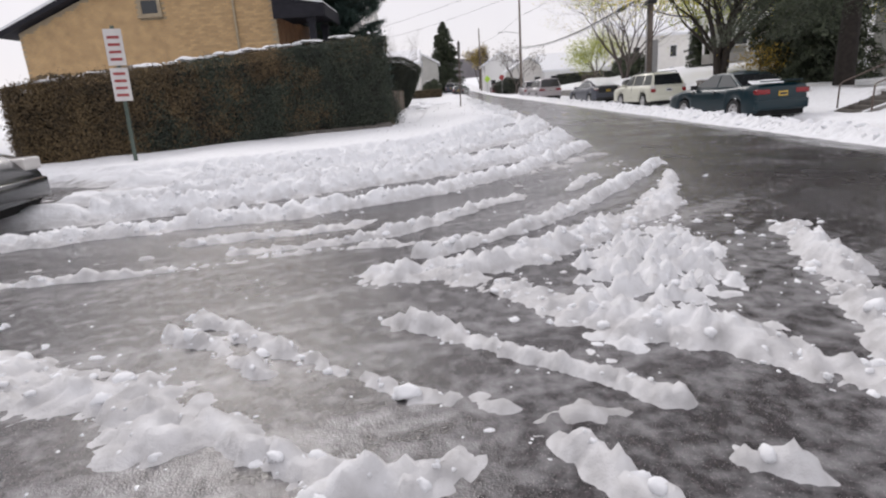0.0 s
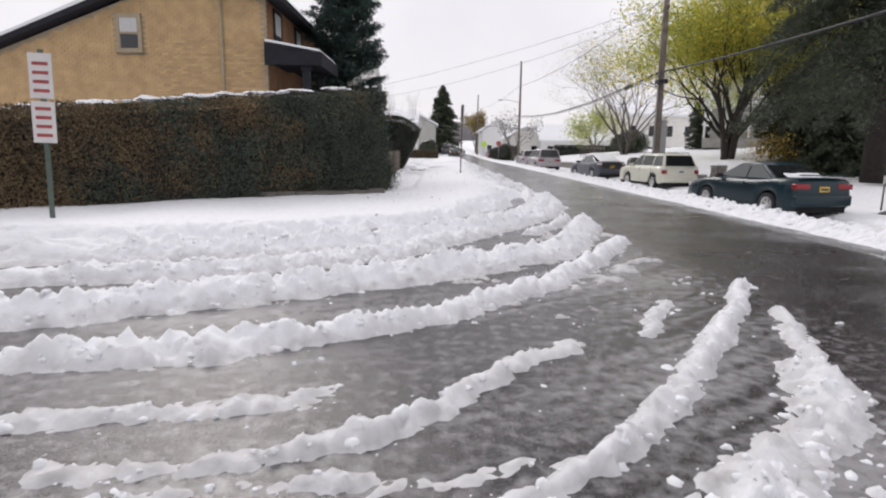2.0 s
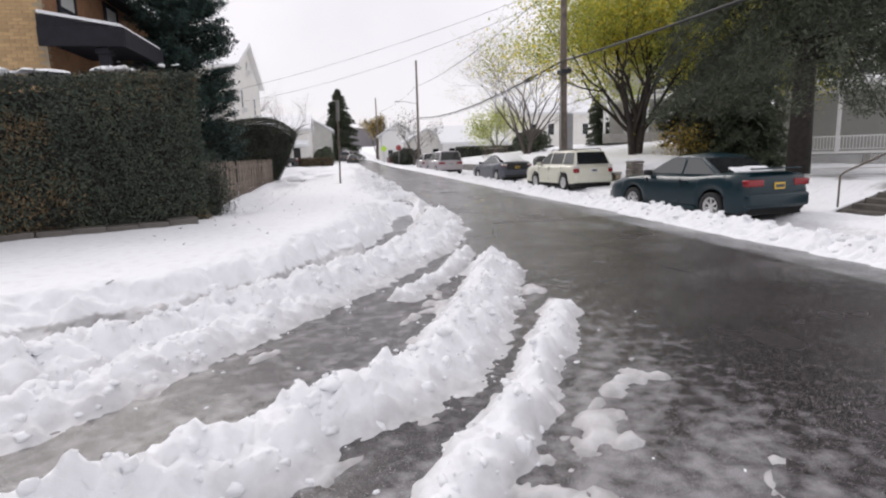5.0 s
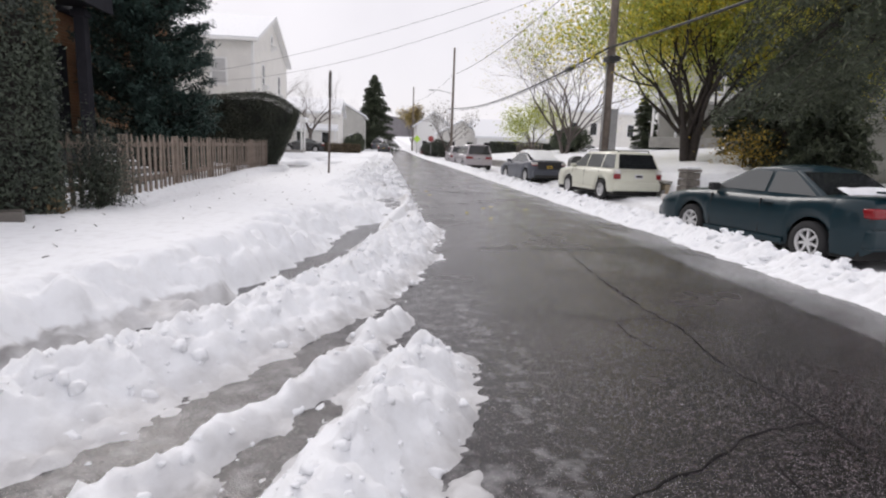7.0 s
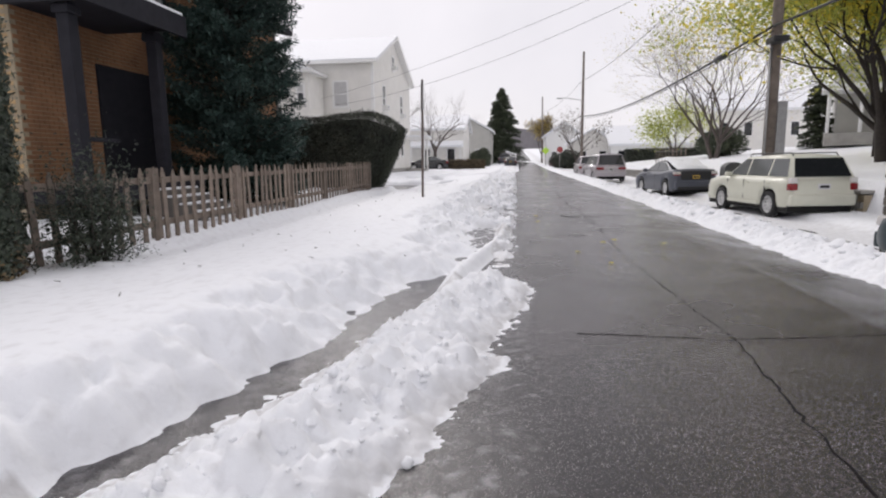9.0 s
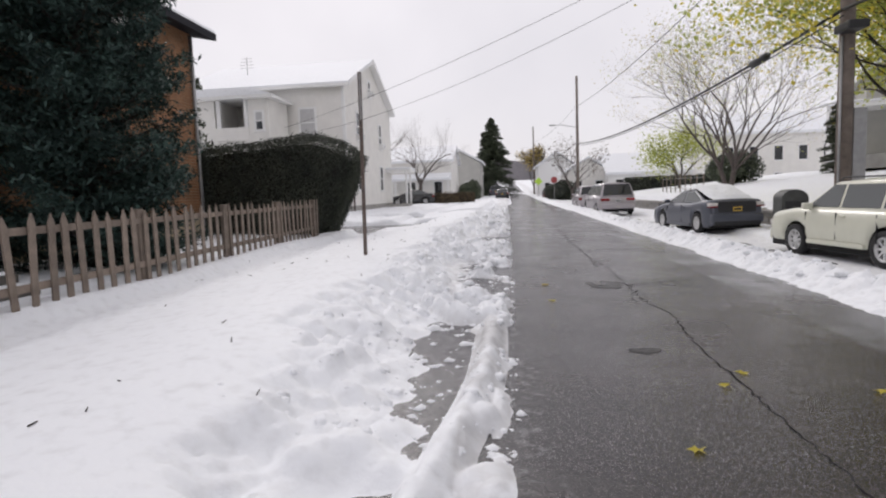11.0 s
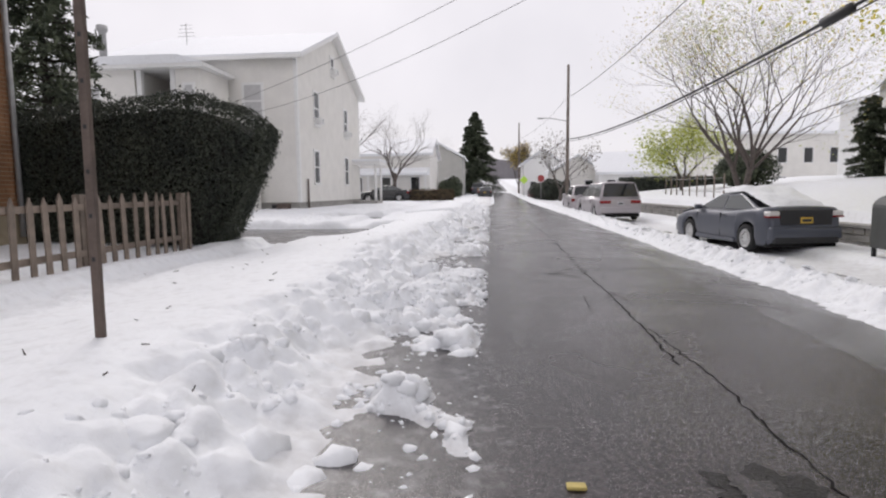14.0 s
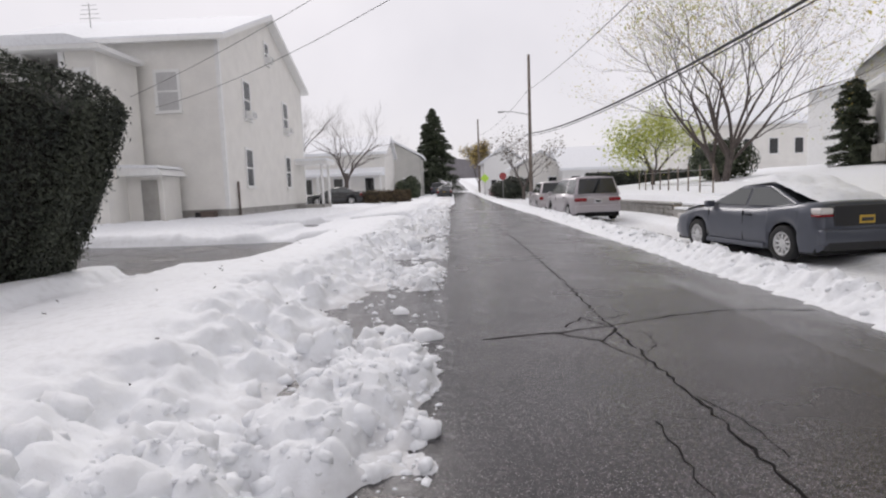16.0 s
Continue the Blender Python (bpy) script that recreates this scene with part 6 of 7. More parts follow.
# ---- fence, walls, steps ----
def picket_fence():
    root = thing("picket_fence", pose(0, 0, 0), "weathered brown wooden picket fence in snow", "fence")
    ya, yb = 16.35, 31.2
    fx = lambda y: -1.95 - 0.025 * (y - 15.9)
    zz = lambda y: ground_z(fx(y), y) + 0.20
    w, h = 0.082, 1.08
    me = bpy.data.meshes.new("picket")
    o = [(-w / 2, 0), (w / 2, 0), (w / 2, h - 0.10), (w * 0.42, h - 0.085), (0, h), (-w * 0.42, h - 0.085), (-w / 2, h - 0.10)]
    n = len(o)
    me.from_pydata([(0.011, a, b) for a, b in o] + [(-0.011, a, b) for a, b in o], [], [tuple(range(n)), tuple(reversed(range(n, 2 * n)))] + [(i, n + i, n + (i + 1) % n, (i + 1) % n) for i in range(n)])
    me.materials.append(WOOD_FENCE)
    rng = random.Random(8)
    y = ya
    while y < yb:
        p = new("picket", me)
        p.parent = root
        p.matrix_basis = pose(fx(y), y, zz(y) - 0.08 + rng.uniform(-0.03, 0.03), rng.uniform(-2.2, 2.2), rng.uniform(-1, 1), rng.uniform(-3, 3))
        y += 0.245 + rng.uniform(-0.02, 0.02)
    y = ya - 0.15
    posts = []
    while y < yb + 0.3:
        box("post", fx(y) - 0.13, fx(y) - 0.02, y - 0.06, y + 0.06, zz(y) - 0.3, zz(y) + 1.0, WOOD_FENCE, root, "square wooden post", 0.012)
        posts.append(y)
        y += 2.45
    for a, b in zip(posts, posts[1:]):
        for dz in (0.22, 0.80):
            v = []
            for yy in (a, b):
                for dx, q in ((-0.055, 0), (-0.015, 0), (-0.015, 0.08), (-0.055, 0.08)):
                    v.append((fx(yy) + dx, yy, zz(yy) + dz + q))
            mesh_part("rail", v, [(0, 1, 2, 3), (7, 6, 5, 4), (0, 4, 5, 1), (1, 5, 6, 2), (2, 6, 7, 3), (3, 7, 4, 0)], WOOD_FENCE, root)
    return root


picket_fence()
# leaning boards and a shrub where the hedge meets the fence
for k, (x, y, tilt) in enumerate(((-2.12, 16.02, 3), (-2.02, 16.12, -2))):
    b = box("leaning_board", -0.035, 0.035, -0.012, 0.012, 0, 1.15, WOOD_FENCE, None, bevel=0.004)
    b.matrix_basis = pose(x, y, snow_z(x, y) - 0.05, tilt, tilt, 20)
    tagged(b, "upright weathered fence board in snow", "board", "leaning boards")
rng = np.random.default_rng(31)
shrub = thing("shrub", pose(-1.75, 17.1, ground_z(-1.7, 17.1) + 0.1), "scruffy dark shrub growing through the picket fence", "shrub")
c = rng.normal(0, 1, (9000, 3)) * np.array((0.16, 0.30, 0.34)) + np.array((0, 0, 0.5))
c = c[c[:, 2] > 0]
leaf_cloud("leaves", c, np.tile((0, 0, 1.0), (len(c), 1)), 0.022, HEDGE_GREEN, shrub, rng, aspect=0.4)
sv2, sf2 = [], []
for k in range(14):
    a = 0.7 * k
    tube_data([(0, 0.02 * k - 0.15, 0), (0.15 * math.cos(a), 0.3 * math.sin(a), 0.5), (0.3 * math.cos(a), 0.40 * math.sin(a), 1.05)], [0.012, 0.008, 0.003], 4, sv2, sf2)
mesh_part("stem", sv2, sf2, BARK, shrub)

# low dark stone edging before the hedge corner, half buried
rng5 = random.Random(44)
for k in range(7):
    x, y = -4.0 + 0.37 * k, 13.95 + 0.185 * k
    e = box("edging_stone", -0.207, 0.207, -0.11, 0.11, -0.3, 0.12 + rng5.uniform(-0.03, 0.025), WET_STEP, None, bevel=0.025)
    e.matrix_basis = pose(x, y, snow_z(x, y) - 0.02, rng5.uniform(-3, 3), rng5.uniform(-2, 2), 26.6 + rng5.uniform(-4, 4))
    tagged(e, "low dark wet stone edging half buried in snow", "edging stone", "edging stones")

# snow and coping along the hedge's top
for k in range(9):
    u = 0.12 + 0.095 * k + 0.02 * math.sin(k * 5)
    p = Vector((-8.45, 10.66, 0)) + Vector((6.5, 5.63, 0)) * u
    s = snow_cap(pose(p.x - 0.25, p.y - 0.1, ground_z(-6, 14) + 0.08 + 1.65 + 1.1 * u, 0, 0, 40), lambda a, b: (a * 0.62, b * 0.5, 0.0), 0.07, "small cap of snow resting on the hedge top", k)

def retaining_wall(y0, y1):
    root = thing("retaining_wall", pose(0, 0, 0), "low grey stone retaining wall below a snowy lawn", "wall")
    rng = random.Random(int(y0))
    box("core", 11.12, 11.38, y0, y1, -0.3, ground_z(11.0, y0) + 0.60, MORTAR, root)
    for row in range(4):
        y = y0 + (0.25 if row % 2 else 0.0)
        while y < y1 - 0.1:
            w = min(rng.uniform(0.38, 0.66), y1 - y)
            z = ground_z(11.0, y) + 0.165 * row - 0.06
            box("stone", 11.06 + rng.uniform(-0.012, 0.012), 11.15, y + 0.012, y + w - 0.012, z, z + 0.15, STONE, root)
            y += w
    box("coping", 11.02, 11.44, y0 - 0.02, y1 + 0.02, ground_z(11, (y0 + y1) / 2) + 0.60, ground_z(11, (y0 + y1) / 2) + 0.68, CONCRETE, root, "", 0.015)
    return root


retaining_wall(26.4, 36.5)
retaining_wall(36.5, 44.2)
retaining_wall(46.2, 57.5)
steps2 = thing("garden_steps", pose(0, 0, 0), "snow-covered steps through the retaining wall", "steps")
for k in range(4):
    box("step", 11.0 + 0.28 * k, 11.3 + 0.28 * k, 44.25, 46.15, 0.0, 0.36 + 0.15 * k, CONCRETE, steps2)
    box("step_snow", 11.0 + 0.28 * k, 11.28 + 0.28 * k, 44.3, 46.1, 0.362 + 0.15 * k, 0.45 + 0.15 * k, SNOW, steps2, "", 0.03)
PIER_STONE = plain("dark_pier_stone", (0.14, 0.125, 0.11), 0.9, vary=0.45, scale=6, bump=0.9, bump_scale=14)
pier = thing("gate_pier", pose(11.3, 25.35, ground_z(11, 25.7), 0, 0, 4), "square grey stone pier with a snow cap", "pier")
for k in range(5):
    q = 0.22 + 0.02 * math.sin(7 * k)
    st = box("stone", -q, q, -q + 0.01 * (k % 2), q, 0.21 * k, 0.21 * k + 0.20, PIER_STONE, pier, bevel=0.03)
box("cap", -0.25, 0.25, -0.25, 0.25, 1.05, 1.13, PIER_STONE, pier, bevel=0.025)
box("cap_snow", -0.22, 0.22, -0.22, 0.22, 1.132, 1.21, SNOW, pier, "", 0.035)

stairs = thing("garden_steps", pose(11.1, 15.7, 0, 0, 0, -2), "dark wet stone steps up to the raised lawn", "steps")
z0 = ground_z(10.7, 15.8) + 0.10
for k in range(6):
    box("step", 0.29 * k, 0.29 * k + 0.33, -0.55, 0.55, z0 - 0.4, z0 + 0.11 * (k + 1), WET_STEP, stairs, "", 0.014)
for s in (-1, 1):
    prism("side_wall", [(-0.05, z0 - 0.2), (1.9, z0 - 0.2), (1.9, z0 + 0.70), (-0.05, z0 + 0.08)], "y", s * 0.61 - 0.05, s * 0.61 + 0.05, STONE, stairs)
    prism("side_snow", [(-0.05, z0 + 0.085), (1.9, z0 + 0.705), (1.9, z0 + 0.735), (-0.05, z0 + 0.11)], "y", s * 0.61 - 0.04, s * 0.61 + 0.04, SNOW, stairs)
tube("handrail", [(1.85, -0.72, z0 + 0.6), (1.85, -0.72, z0 + 1.4), (0.2, -0.72, z0 + 0.85), (0.1, -0.72, z0 + 0.8), (0.1, -0.72, z0)], 0.022, RUSTY, stairs, "thin dark iron handrail")
tube("handrail", [(0.1, 0.72, z0), (0.1, 0.72, z0 + 0.80), (0.2, 0.72, z0 + 0.88), (1.7, 0.72, z0 + 1.45), (1.8, 0.72, z0 + 1.45), (1.8, 0.72, z0 + 0.6)], 0.022, RUSTY, stairs, "thin dark iron handrail")

# ---- poles, wires, signs ----
def utility_pole(x, y, h, r, label, arm=False):
    z = ground_z(x, y)
    root = thing("utility_pole", pose(x, y, z), label, "utility pole", "utility poles")
    tube("shaft", [(0, 0, -0.3), (0, 0, h * 0.5), (0, 0, h)], [r, r * 0.85, r * 0.68], POLE_WOOD, root, "", 12)
    for zz in (5.2, 8.8):
        if zz < h:
            box("bracket", -0.06, 0.06, -0.30, 0.30, zz - 0.04, zz + 0.04, RUSTY, root)
            tube("insulator", [(0, -0.25, zz + 0.04), (0, -0.25, zz + 0.14)], 0.04, CONCRETE, root)
    return root


main_pole = utility_pole(11.0, 31.6, 11.5, 0.19, "weathered grey wooden utility pole by the pavement")
box("riser_guard", 0.16, 0.46, -0.10, 0.10, 0.0, 3.3, METAL, main_pole, "tall grey metal cable guard", 0.02)
tube("conduit", [(-0.17, -0.1, 0), (-0.17, -0.1, 5.0)], 0.03, METAL, main_pole)
box("splice_case", -0.35, 0.12, -0.7, -0.05, 5.05, 5.25, BLACK, main_pole, "black cable splice case", 0.05)
pole2 = utility_pole(9.75, 74.5, 12.6, 0.17, "distant wooden utility pole with a lamp arm")
tube("lamp_arm", [(0, 0, 7.6), (-1.6, -0.1, 7.9), (-2.3, -0.2, 7.9)], 0.035, METAL, pole2)
box("lamp_head", -2.75, -2.2, -0.32, -0.08, 7.82, 7.94, METAL, pole2, "", 0.03)
utility_pole(7.6, 122.0, 12.5, 0.17, "far utility pole beside the street")
utility_pole(10.6, -13.0, 11.5, 0.18, "wooden utility pole at the junction")


def wire(a, b, sag, r, label, n=28):
    pts = []
    for i in range(n + 1):
        t = i / n
        p = Vector(a).lerp(Vector(b), t)
        p.z -= 4 * sag * t * (1 - t)
        pts.append(p)
    return tagged(tube("overhead_wire", pts, r, CABLE, None, "", 5), label, "wire", "overhead wires")


P1, P2, P0, P3 = (10.85, 31.5), (9.6, 74.5), (10.5, -13.0), (7.5, 122.0)
wire((*P1, 5.45), (*P2, 6.0), 0.75, 0.045, "thick black cable bundle strung between poles")
wire((*P1, 5.30), (*P2, 5.8), 0.70, 0.02, "black telephone cable strung between poles")
wire((*P1, 9.0), (*P2, 9.6), 0.6, 0.018, "thin black overhead wire between poles")
wire((*P0, 5.6), (*P1, 5.45), 0.7, 0.045, "thick black cable bundle strung between poles")
wire((*P0, 9.1), (*P1, 9.0), 0.6, 0.018, "thin black overhead wire between poles")
wire((*P2, 6.0), (*P3, 7.0), 0.7, 0.035, "thick black cable bundle strung between poles")
wire((*P2, 9.6), (*P3, 10.5), 0.7, 0.016, "thin black overhead wire between poles")
wire((*P1, 8.8), (-10.0, 48.4, 5.6), 0.5, 0.008, "thin service wire leading to a house")
wire((*P1, 8.4), (-9.2, 48.8, 5.2), 0.9, 0.008, "thin service wire leading to a house")
case = tube("splice_case", [(10.745, 35.2, 5.25), (10.74, 35.3, 5.245), (10.715, 36.3, 5.21), (10.71, 36.4, 5.205)], [0.05, 0.12, 0.12, 0.05], BLACK, None, "", 10)
tagged(case, "black cable splice case hanging on the cable bundle", "splice case")

post = thing("sign_post", pose(0.56, 24.8, snow_z(0.56, 24.8) - 0.3, 0.6, 1.0, 0), "brown steel sign post standing in the snowbank", "sign post")
bm = bmesh.new()
add_box(bm, -0.026, 0.026, -0.018, 0.018, 0, 3.0, 0.006)
part("shaft", bm, RUSTY, post)
for k in range(9):
    box("hole", -0.010, 0.010, -0.0195, -0.0175, 0.75 + 0.25 * k, 0.775 + 0.25 * k, BLACK, post)
sg = box("sign_panel", -0.006, 0.006, -0.15, 0.15, 2.30, 2.95, METAL, post, "grey sign panel edge-on to the street", 0.002)
sg.matrix_basis = pose(0.0, -0.03, 0, 0, 0, 20)

sign = thing("sign_post", pose(-5.8, 9.9, snow_z(-5.8, 9.9) - 0.25, 0, 1.5, 8), "green steel post with two pale parking signs", "sign post")
bm = bmesh.new()
add_box(bm, -0.03, 0.03, -0.02, 0.02, 0, 2.55, 0.006)
part("shaft", bm, GREEN_POST, sign)
for z0s, z1s in ((1.30, 1.86), (1.90, 2.50)):
    pn = box("sign_panel", -0.15, 0.15, -0.032, -0.024, z0s, z1s, SIGN_BACK, sign, "pale sign panel with faded red print", 0.002)
    for k in range(4):
        box("bar", -0.10, 0.10, -0.0345, -0.0325, z0s + 0.08 + 0.12 * k, z0s + 0.125 + 0.12 * k, SIGN_RED, pn)

relay = thing("relay_mailbox", pose(10.3, 32.7, snow_z(10.3, 32.7) - 0.12, 0, 0, -6), "dark grey round-topped metal street box", "mailbox")
ov = [(-0.32, 0.30), (0.32, 0.30)] + [(0.32 * math.cos(math.pi * k / 12), 1.05 + 0.24 * math.sin(math.pi * k / 12)) for k in range(13)]
prism("body", ov, "y", -0.33, 0.33, plain("olive_grey_paint", (0.055, 0.058, 0.056), 0.55, vary=0.2), relay)
for sx in (-0.27, 0.27):
    for sy in (-0.28, 0.28):
        box("leg", sx - 0.03, sx + 0.03, sy - 0.03, sy + 0.03, 0.0, 0.31, BLACK, relay)
box("door", -0.24, 0.24, -0.345, -0.33, 0.42, 0.98, BLACK, relay, "dark door", 0.004)

# distant signs, bush, low fence
stop = thing("stop_sign", pose(8.0, 82.0, ground_z(8.0, 82)), "small distant red octagonal sign on a post", "sign")
tube("post", [(0, 0, 0), (0, 0, 2.6)], 0.035, METAL, stop)
o8 = [(0.38 * math.cos(math.pi / 8 + math.pi * k / 4), 2.5 + 0.38 * math.sin(math.pi / 8 + math.pi * k / 4)) for k in range(8)]
prism("panel", o8, "y", -0.06, -0.045, SIGN_RED, stop)
lime = thing("warning_sign", pose(7.0, 96.0, ground_z(7, 96)), "distant lime green diamond warning sign", "sign")
tube("post", [(0, 0, 0), (0, 0, 2.2)], 0.035, METAL, lime)
prism("panel", [(-0.55, 2.4), (0, 1.85), (0.55, 2.4), (0, 2.95)], "y", -0.06, -0.045, LIME, lime)
for x, y, r, h, mt, lb in ((8.9, 84.0, 1.7, 2.3, HEDGE_LEAF2, "rounded dark green bush by the pavement"), (-1.9, 88.0, 1.3, 2.4, PINE_LEAF, "round dark evergreen shrub in a yard"),
                           (18.5, 58.5, 1.6, 2.2, PINE_LEAF, "dark evergreen shrub on the lawn")):
    rg = np.random.default_rng(int(abs(x * 10)))
    bush = thing("bush", pose(x, y, ground_z(x, y) + 0.1), lb, "bush")
    q = rg.normal(0, 1, (5200, 3))
    q /= np.linalg.norm(q, axis=1, keepdims=True)
    q *= (0.72 + 0.3 * rg.uniform(0, 1, (5200, 1))) * (1 + 0.25 * np.sin(4 * q[:, :1] + 3 * q[:, 1:2]))
    q = q * np.array((r, r, h / 2)) + np.array((0, 0, h / 2))
    q = q[q[:, 2] > 0]
    leaf_cloud("leaves", q, q - np.array((0, 0, h / 2)), 0.11, mt, bush, rg)
    tube("stem", [(0, 0, -0.1), (0, 0, h * 0.5)], [0.08, 0.04], BARK, bush)
hedge(pose(-7.5, 70.0, ground_z(-5, 70) + 0.15, 0, 0, 8), 7.0, 0.5, 0.9, 0.9, 6000, BROWN_LEAF, "low dark clipped hedge edging a yard", seed=15, leaf=0.07, name="low_hedge")
hedge(pose(13.5, 70.0, ground_z(14, 70) + 0.1, 0, 0, 0), 9.0, 0.9, 1.3, 1.3, 8000, HEDGE_LEAF2, "dark clipped hedge before the low white house", seed=16, leaf=0.08, name="far_hedge")
rails = thing("garden_fence", pose(0, 0, 0), "thin wire and post garden fence on the lawn edge", "fence")
for k in range(9):
    y = 46.5 + 1.4 * k
    x = 12.6 + 0.12 * k
    tube("post", [(x, y, ground_z(x, y)), (x, y, ground_z(x, y) + 1.25)], 0.03, WOOD_FENCE, rails)
for dz in (0.45, 1.05):
    tube("wire", [(12.6, 46.5, ground_z(12.6, 46.5) + dz), (13.6, 57.7, ground_z(13.6, 57.7) + dz)], 0.012, METAL, rails)

for k, (x, y, h, r) in enumerate(((18.6, 31.2, 6.0, 1.8), (20.8, 32.0, 7.5, 2.3), (23.5, 35.0, 8.0, 2.6), (18.0, 28.2, 4.2, 1.5))):
    conifer(pose(x, y, ground_z(x, y), 0, 0, 70 * k), h, r, "dark evergreen in the thicket behind the lawn", 81 + k, PINE_LEAF, n=22000, leaf=0.13, sag=0.3, full=0.5, sprays=150, slim=0.22)
rgb = np.random.default_rng(55)
thorn = thing("bush", pose(16.6, 30.8, ground_z(16.6, 30.8)), "yellow-brown leafy bush at the foot of a maple", "bush")
q = rgb.normal(0, 1, (1000, 3)) * np.array((0.6, 0.6, 0.45)) + np.array((0, 0, 0.75))
q = q[q[:, 2] > 0.05]
leaf_cloud("leaves", q, np.tile((0, 0, 1.0), (len(q), 1)), 0.06, leafy("rusty_leaf", (0.16, 0.10, 0.02), (0.45, 0.32, 0.06)), thorn, rgb)
tube("stem", [(0, 0, -0.1), (0, 0, 0.9)], [0.04, 0.015], BARK, thorn)
conifer(pose(24.0, 55.6, ground_z(24, 55.6)), 4.6, 1.3, "dark upright evergreen beside a porch", 78, PINE_LEAF, n=14000, leaf=0.11, sag=0.1, full=0.4, sprays=150)
# woods behind the maple and the conifer
for k, (x, y, h, r) in enumerate(((19.6, 34.6, 10, 0.13), (24, 37, 11, 0.14), (19.5, 40.5, 10, 0.13), (21.6, 33.4, 9, 0.12), (17.6, 37.5, 8.5, 0.11))):
    tree(pose(x, y, ground_z(x, y), 0, 0, 50 * k), h, r, "slender tree with thin yellow-green foliage", 60 + k, BARK, (MAPLE_LEAF2, MAPLE_LEAF), 11000, 0.085, 4, 0.3, 3, 0.5, 0.15, cloud=0.5, name="yard_tree")
conifer(pose(22.5, 39.0, ground_z(22.5, 39)), 9.5, 2.6, "dark evergreen tree at the back of the lawn", 77, PINE_LEAF, n=22000, leaf=0.16, sag=0.3, full=0.6, sprays=150)
conifer(pose(-13.0, 41.0, ground_z(-13, 41)), 11.0, 2.6, "dark pine tree behind the driveway", 79, PINE_LEAF, n=16000, leaf=0.14, sag=0.25, full=0.7, clear=3.0, sprays=140)


# ---- loose snow clods ----
def clods(name, centres, sizes, seed, label, fine=1, tall=0.0):
    """Many small irregular lumps joined into one mesh."""
    rng = np.random.default_rng(seed)
    bm = bmesh.new()
    bmesh.ops.create_icosphere(bm, subdivisions=fine, radius=1.0)
    base = np.array([tuple(v.co) for v in bm.verts])
    tri = np.array([[v.index for v in f.verts] for f in bm.faces])
    bm.free()
    shapes = []
    for k in range(12):
        ph = rng.uniform(0, 6.28, 6)
        bump = 1 + 0.22 * np.sin(2.3 * base[:, 0] + ph[0]) * np.sin(2.9 * base[:, 1] + ph[1]) + 0.16 * np.sin(4.7 * base[:, 2] + 3.9 * base[:, 0] + ph[2]) + 0.10 * np.sin(7 * base[:, 1] + 6 * base[:, 2] + ph[3])
        bump = bump + rng.normal(0, 0.05 if fine == 1 else 0.025, len(base))
        shapes.append(base * bump[:, None])
    n, nv = len(centres), len(base)
    out = np.empty((n, nv, 3))
    for i in range(n):
        s = shapes[i % 12]
        a = rng.uniform(0, 6.28)
        ca, sa = math.cos(a), math.sin(a)
        sx, sy, sz = rng.uniform(0.7, 1.3), rng.uniform(0.7, 1.2), rng.uniform(0.5, 0.85) + tall
        p = s * np.array((sx, sy, sz)) * sizes[i]
        out[i] = np.stack([p[:, 0] * ca - p[:, 1] * sa, p[:, 0] * sa + p[:, 1] * ca, p[:, 2]], 1) + centres[i]
    faces = (tri[None] + (np.arange(n) * nv)[:, None, None]).reshape(-1, 3)
    me = bpy.data.meshes.new(name)
    me.vertices.add(n * nv)
    me.vertices.foreach_set("co", out.ravel())
    me.loops.add(faces.size)
    me.loops.foreach_set("vertex_index", faces.ravel())
    me.polygons.add(len(faces))
    me.polygons.foreach_set("loop_start", np.arange(0, faces.size, 3))
    me.polygons.foreach_set("use_smooth", np.ones(len(faces), bool))
    me.update()
    me.materials.append(SNOW)
    return tagged(new(name, me), label, "snow", kind="stuff")


def scatter(n, x0, x1, y0, y1, weight, small, large, seed, sink=0.28):
    rng = np.random.default_rng(seed)
    x, y = rng.uniform(x0, x1, n * 6), rng.uniform(y0, y1, n * 6)
    keep = rng.uniform(0, 1, n * 6) < weight(x, y)
    x, y = x[keep][:n], y[keep][:n]
    d, s = snow_depth(x[:, None], y[:, None])
    z = land_z(x, y) + np.maximum(d[:, 0], 0)
    size = small + (large - small) * rng.uniform(0, 1, len(x)) ** 4.0
    return np.stack([x, y, z - size * sink], 1), size


c, s = scatter(3200, -4.0, 3.0, 0.5, 16.5, lambda x, y: np.clip(ridge_field(x, y) * 7, 0.0, 1), 0.012, 0.045, 91, 0.6)
clods("ridge_clods", c, s, 1, "small rounded lumps of white snow on tyre ridges", 2)
c, s = scatter(1500, -4.0, 2.9, 0.4, 11.0, lambda x, y: np.clip(ridge_field(x, y) * 14, 0.0, 1) * 0.5 + 0.5 * np.exp(-((x - 1.3) / 0.7) ** 2 - ((y - 3.3) / 1.0) ** 2) + 0.02, 0.008, 0.045, 92, 0.4)
clods("slush_clods", c, s, 2, "scattered small slush lumps on wet asphalt", 2, 0.2)
strip_weight = lambda x, y: smooth01(1.0, 2.0, x) * (0.15 + 0.85 * (fbm(x, y, 0.85, 3, 71) < 0.50)) * (0.4 + 0.6 * smooth01(21, 25, y))
c, s = scatter(4500, 0.9, 2.78, 19.0, 46.0, strip_weight, 0.012, 0.055, 93, 0.35)
clods("verge_clods", c, s, 3, "broken lumps of ploughed white snow by the lane")
c, s = scatter(560, 1.1, 2.72, 20.5, 44.0, strip_weight, 0.04, 0.13, 97, 0.4)
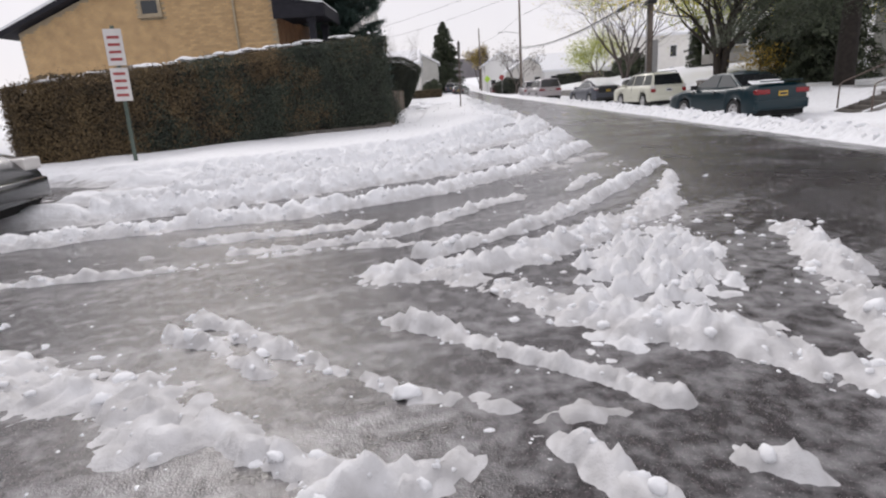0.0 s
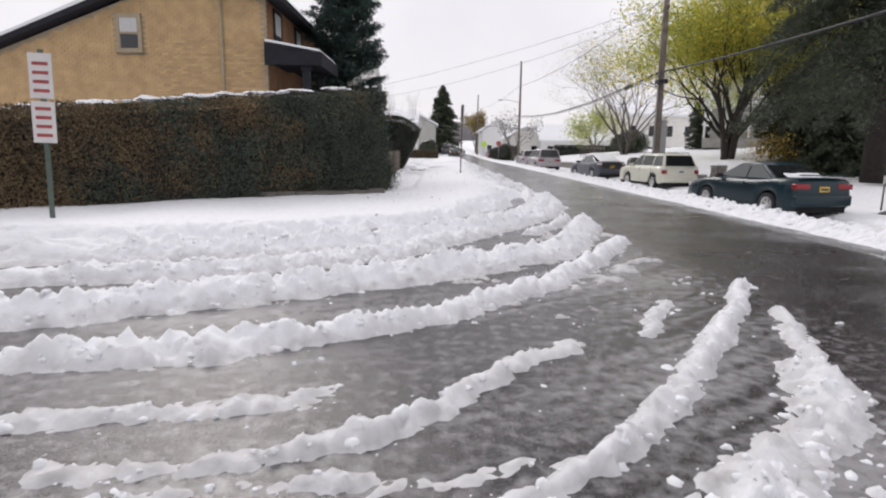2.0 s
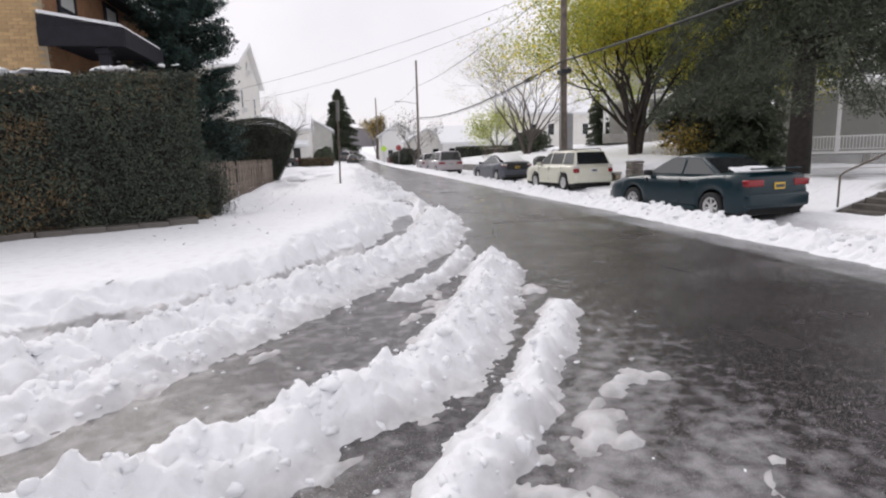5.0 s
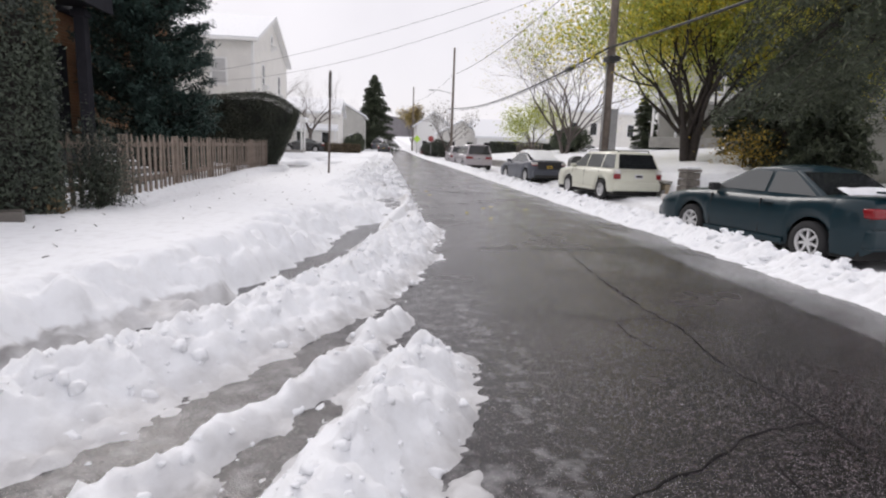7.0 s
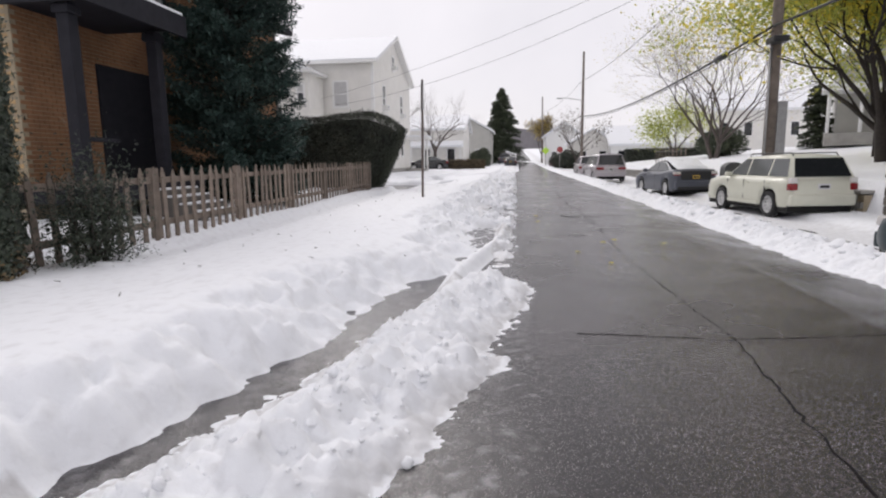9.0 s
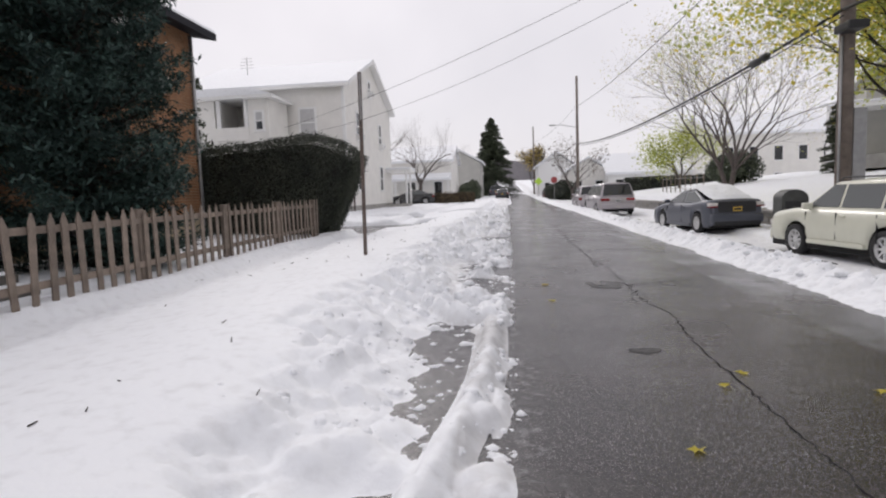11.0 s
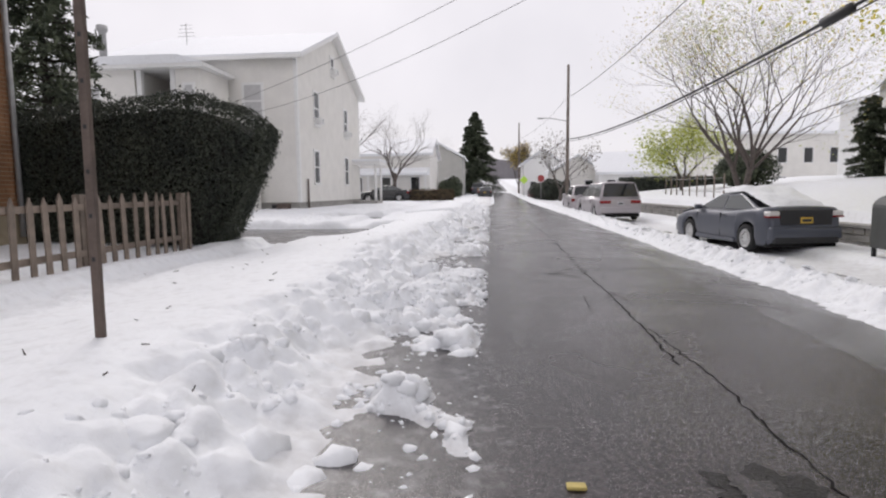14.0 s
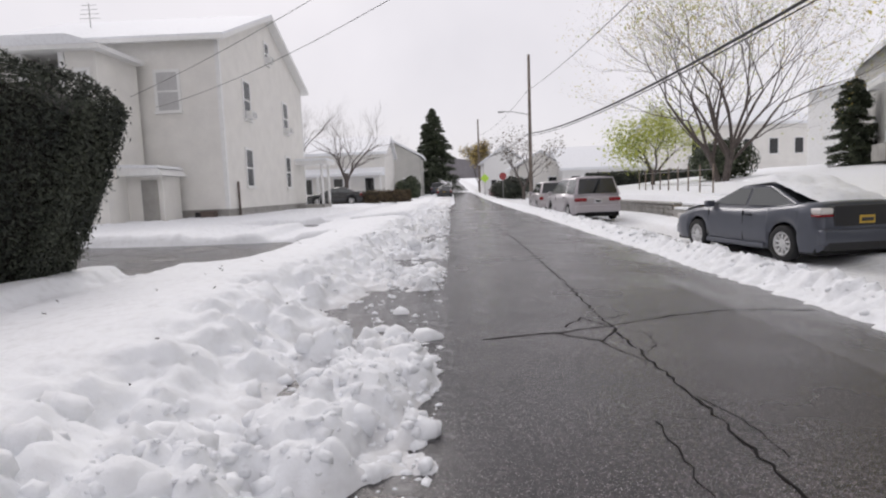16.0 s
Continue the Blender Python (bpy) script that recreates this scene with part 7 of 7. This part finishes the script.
clods("verge_blocks", c, s, 5, "larger broken blocks of ploughed white snow", 2, 0.15)
c, s = scatter(2200, 6.55, 7.6, 4.0, 50.0, lambda x, y: np.exp(-((x - 6.95) / 0.3) ** 2), 0.015, 0.085, 94)
clods("kerb_clods", c, s, 4, "lumps of ploughed snow along the far kerb")

# snow caught along the top of the clipped hedge
rng = np.random.default_rng(98)
along, across = rng.uniform(0.1, 8.5, 330), rng.uniform(-0.5, 0.45, 330)
kept_here = value_noise(along * 1.7, across * 2.0, 7) > 0.55
along, across = along[kept_here], across[kept_here]
ca, sa = math.cos(radians(40.9)), math.sin(radians(40.9))
c = np.stack([-8.45 + along * ca - across * sa, 10.66 + along * sa + across * ca, ground_z(-6, 14) + 0.06 + 1.65 + 1.10 * along / 8.6], 1)
clods("hedge_snow", c, rng.uniform(0.03, 0.09, len(c)), 6, "thin patches of white snow on the hedge top", 2, -0.2)


# twigs and leaf bits on the snow
rng = np.random.default_rng(71)
tv, tf = [], []
for k in range(150):
    x, y = rng.uniform(-2.0, 1.6), rng.uniform(9.0, 38.0)
    if math.hypot(x + 5.5, y - 15.5) > 6.4 and y < 16:
        continue
    z = snow_z(x, y) + 0.006
    a, ln = rng.uniform(0, 6.28), rng.uniform(0.015, 0.06)
    tube_data([(x, y, z), (x + ln * math.cos(a), y + ln * math.sin(a), z + rng.uniform(0, 0.025))], [0.0045, 0.003], 4, tv, tf)
tagged(mesh_part("twig_litter", tv, tf, BARK), "dark twigs and leaf bits lying on snow", "twigs", kind="stuff")


# ---- bricks of the gable wall facing the side street ----
def lay_bricks():
    x0, x1, y0, y1, zl, zr, xr, zp = BH
    bw, bh, gap = 0.215, 0.068, 0.011
    me = bpy.data.meshes.new("brick")
    bm = bmesh.new()
    add_box(bm, 0, bw, -0.012, 0.02, 0, bh)
    bm.to_mesh(me)
    bm.free()
    me.materials.append(BRICK)
    v, f = [], []
    count = 0
    row, z = 0, 1.0
    while z < zp:
        x = x0 + (bw / 2 if row % 2 else 0)
        while x < x1 - bw:
            top = zl + (zp - zl) * (x - x0) / (xr - x0) if x < xr else zr + (zp - zr) * (x1 - x) / (x1 - xr)
            hole = -10.58 < x + bw / 2 < -9.62 and 4.22 < z < 5.5
            if z + bh < top - 0.1 and not hole:
                near = x > -9.4 and 3.1 < z < 5.2 and count < 300
                if near:
                    b = new("brick", me)
                    b.parent = brick_wall
                    b.matrix_basis = pose(x, y0, z)
                    count += 1
                else:
                    n = len(v)
                    for dx, dy, dz in ((0, 0.02, 0), (bw, 0.02, 0), (bw, 0.02, bh), (0, 0.02, bh), (0, -0.012, 0), (bw, -0.012, 0), (bw, -0.012, bh), (0, -0.012, bh)):
                        v.append((x + dx, y0 + dy, z + dz))
                    f.extend([(n + 4, n + 5, n + 6, n + 7), (n, n + 1, n + 5, n + 4), (n + 3, n + 7, n + 6, n + 2), (n, n + 4, n + 7, n + 3), (n + 1, n + 2, n + 6, n + 5)])
            x += bw + gap
        z += bh + gap
        row += 1
    rest = mesh_part("brick_field", v, f, BRICK, brick_wall)
    tagged(rest, kind="stuff")
    # street front: joined courses of orange brick
    v, f, row, z = [], [], 0, 1.0
    while z < zr - 0.1:
        y = y0 + 0.02 + (bw / 2 if row % 2 else 0)
        while y < y1 - bw:
            n = len(v)
            for dx in (0.0, 0.014):
                v += [(x1 + dx, y, z), (x1 + dx, y + bw, z), (x1 + dx, y + bw, z + bh), (x1 + dx, y, z + bh)]
            f += [(n + 4, n + 5, n + 6, n + 7), (n, n + 1, n + 5, n + 4), (n + 3, n + 7, n + 6, n + 2), (n, n + 4, n + 7, n + 3), (n + 1, n + 2, n + 6, n + 5)]
            y += bw + gap
        z += bh + gap
        row += 1
    front = mesh_part("brick_front", v, f, RED_BRICK, brick_wall)
    tagged(front, "orange brick courses of the street front", kind="stuff")
    tube("downpipe", [(x1 + 0.08, y1 - 0.15, 0.6), (x1 + 0.08, y1 - 0.15, zr - 0.1)], 0.05, METAL, brick_root, "grey metal downpipe")


lay_bricks()
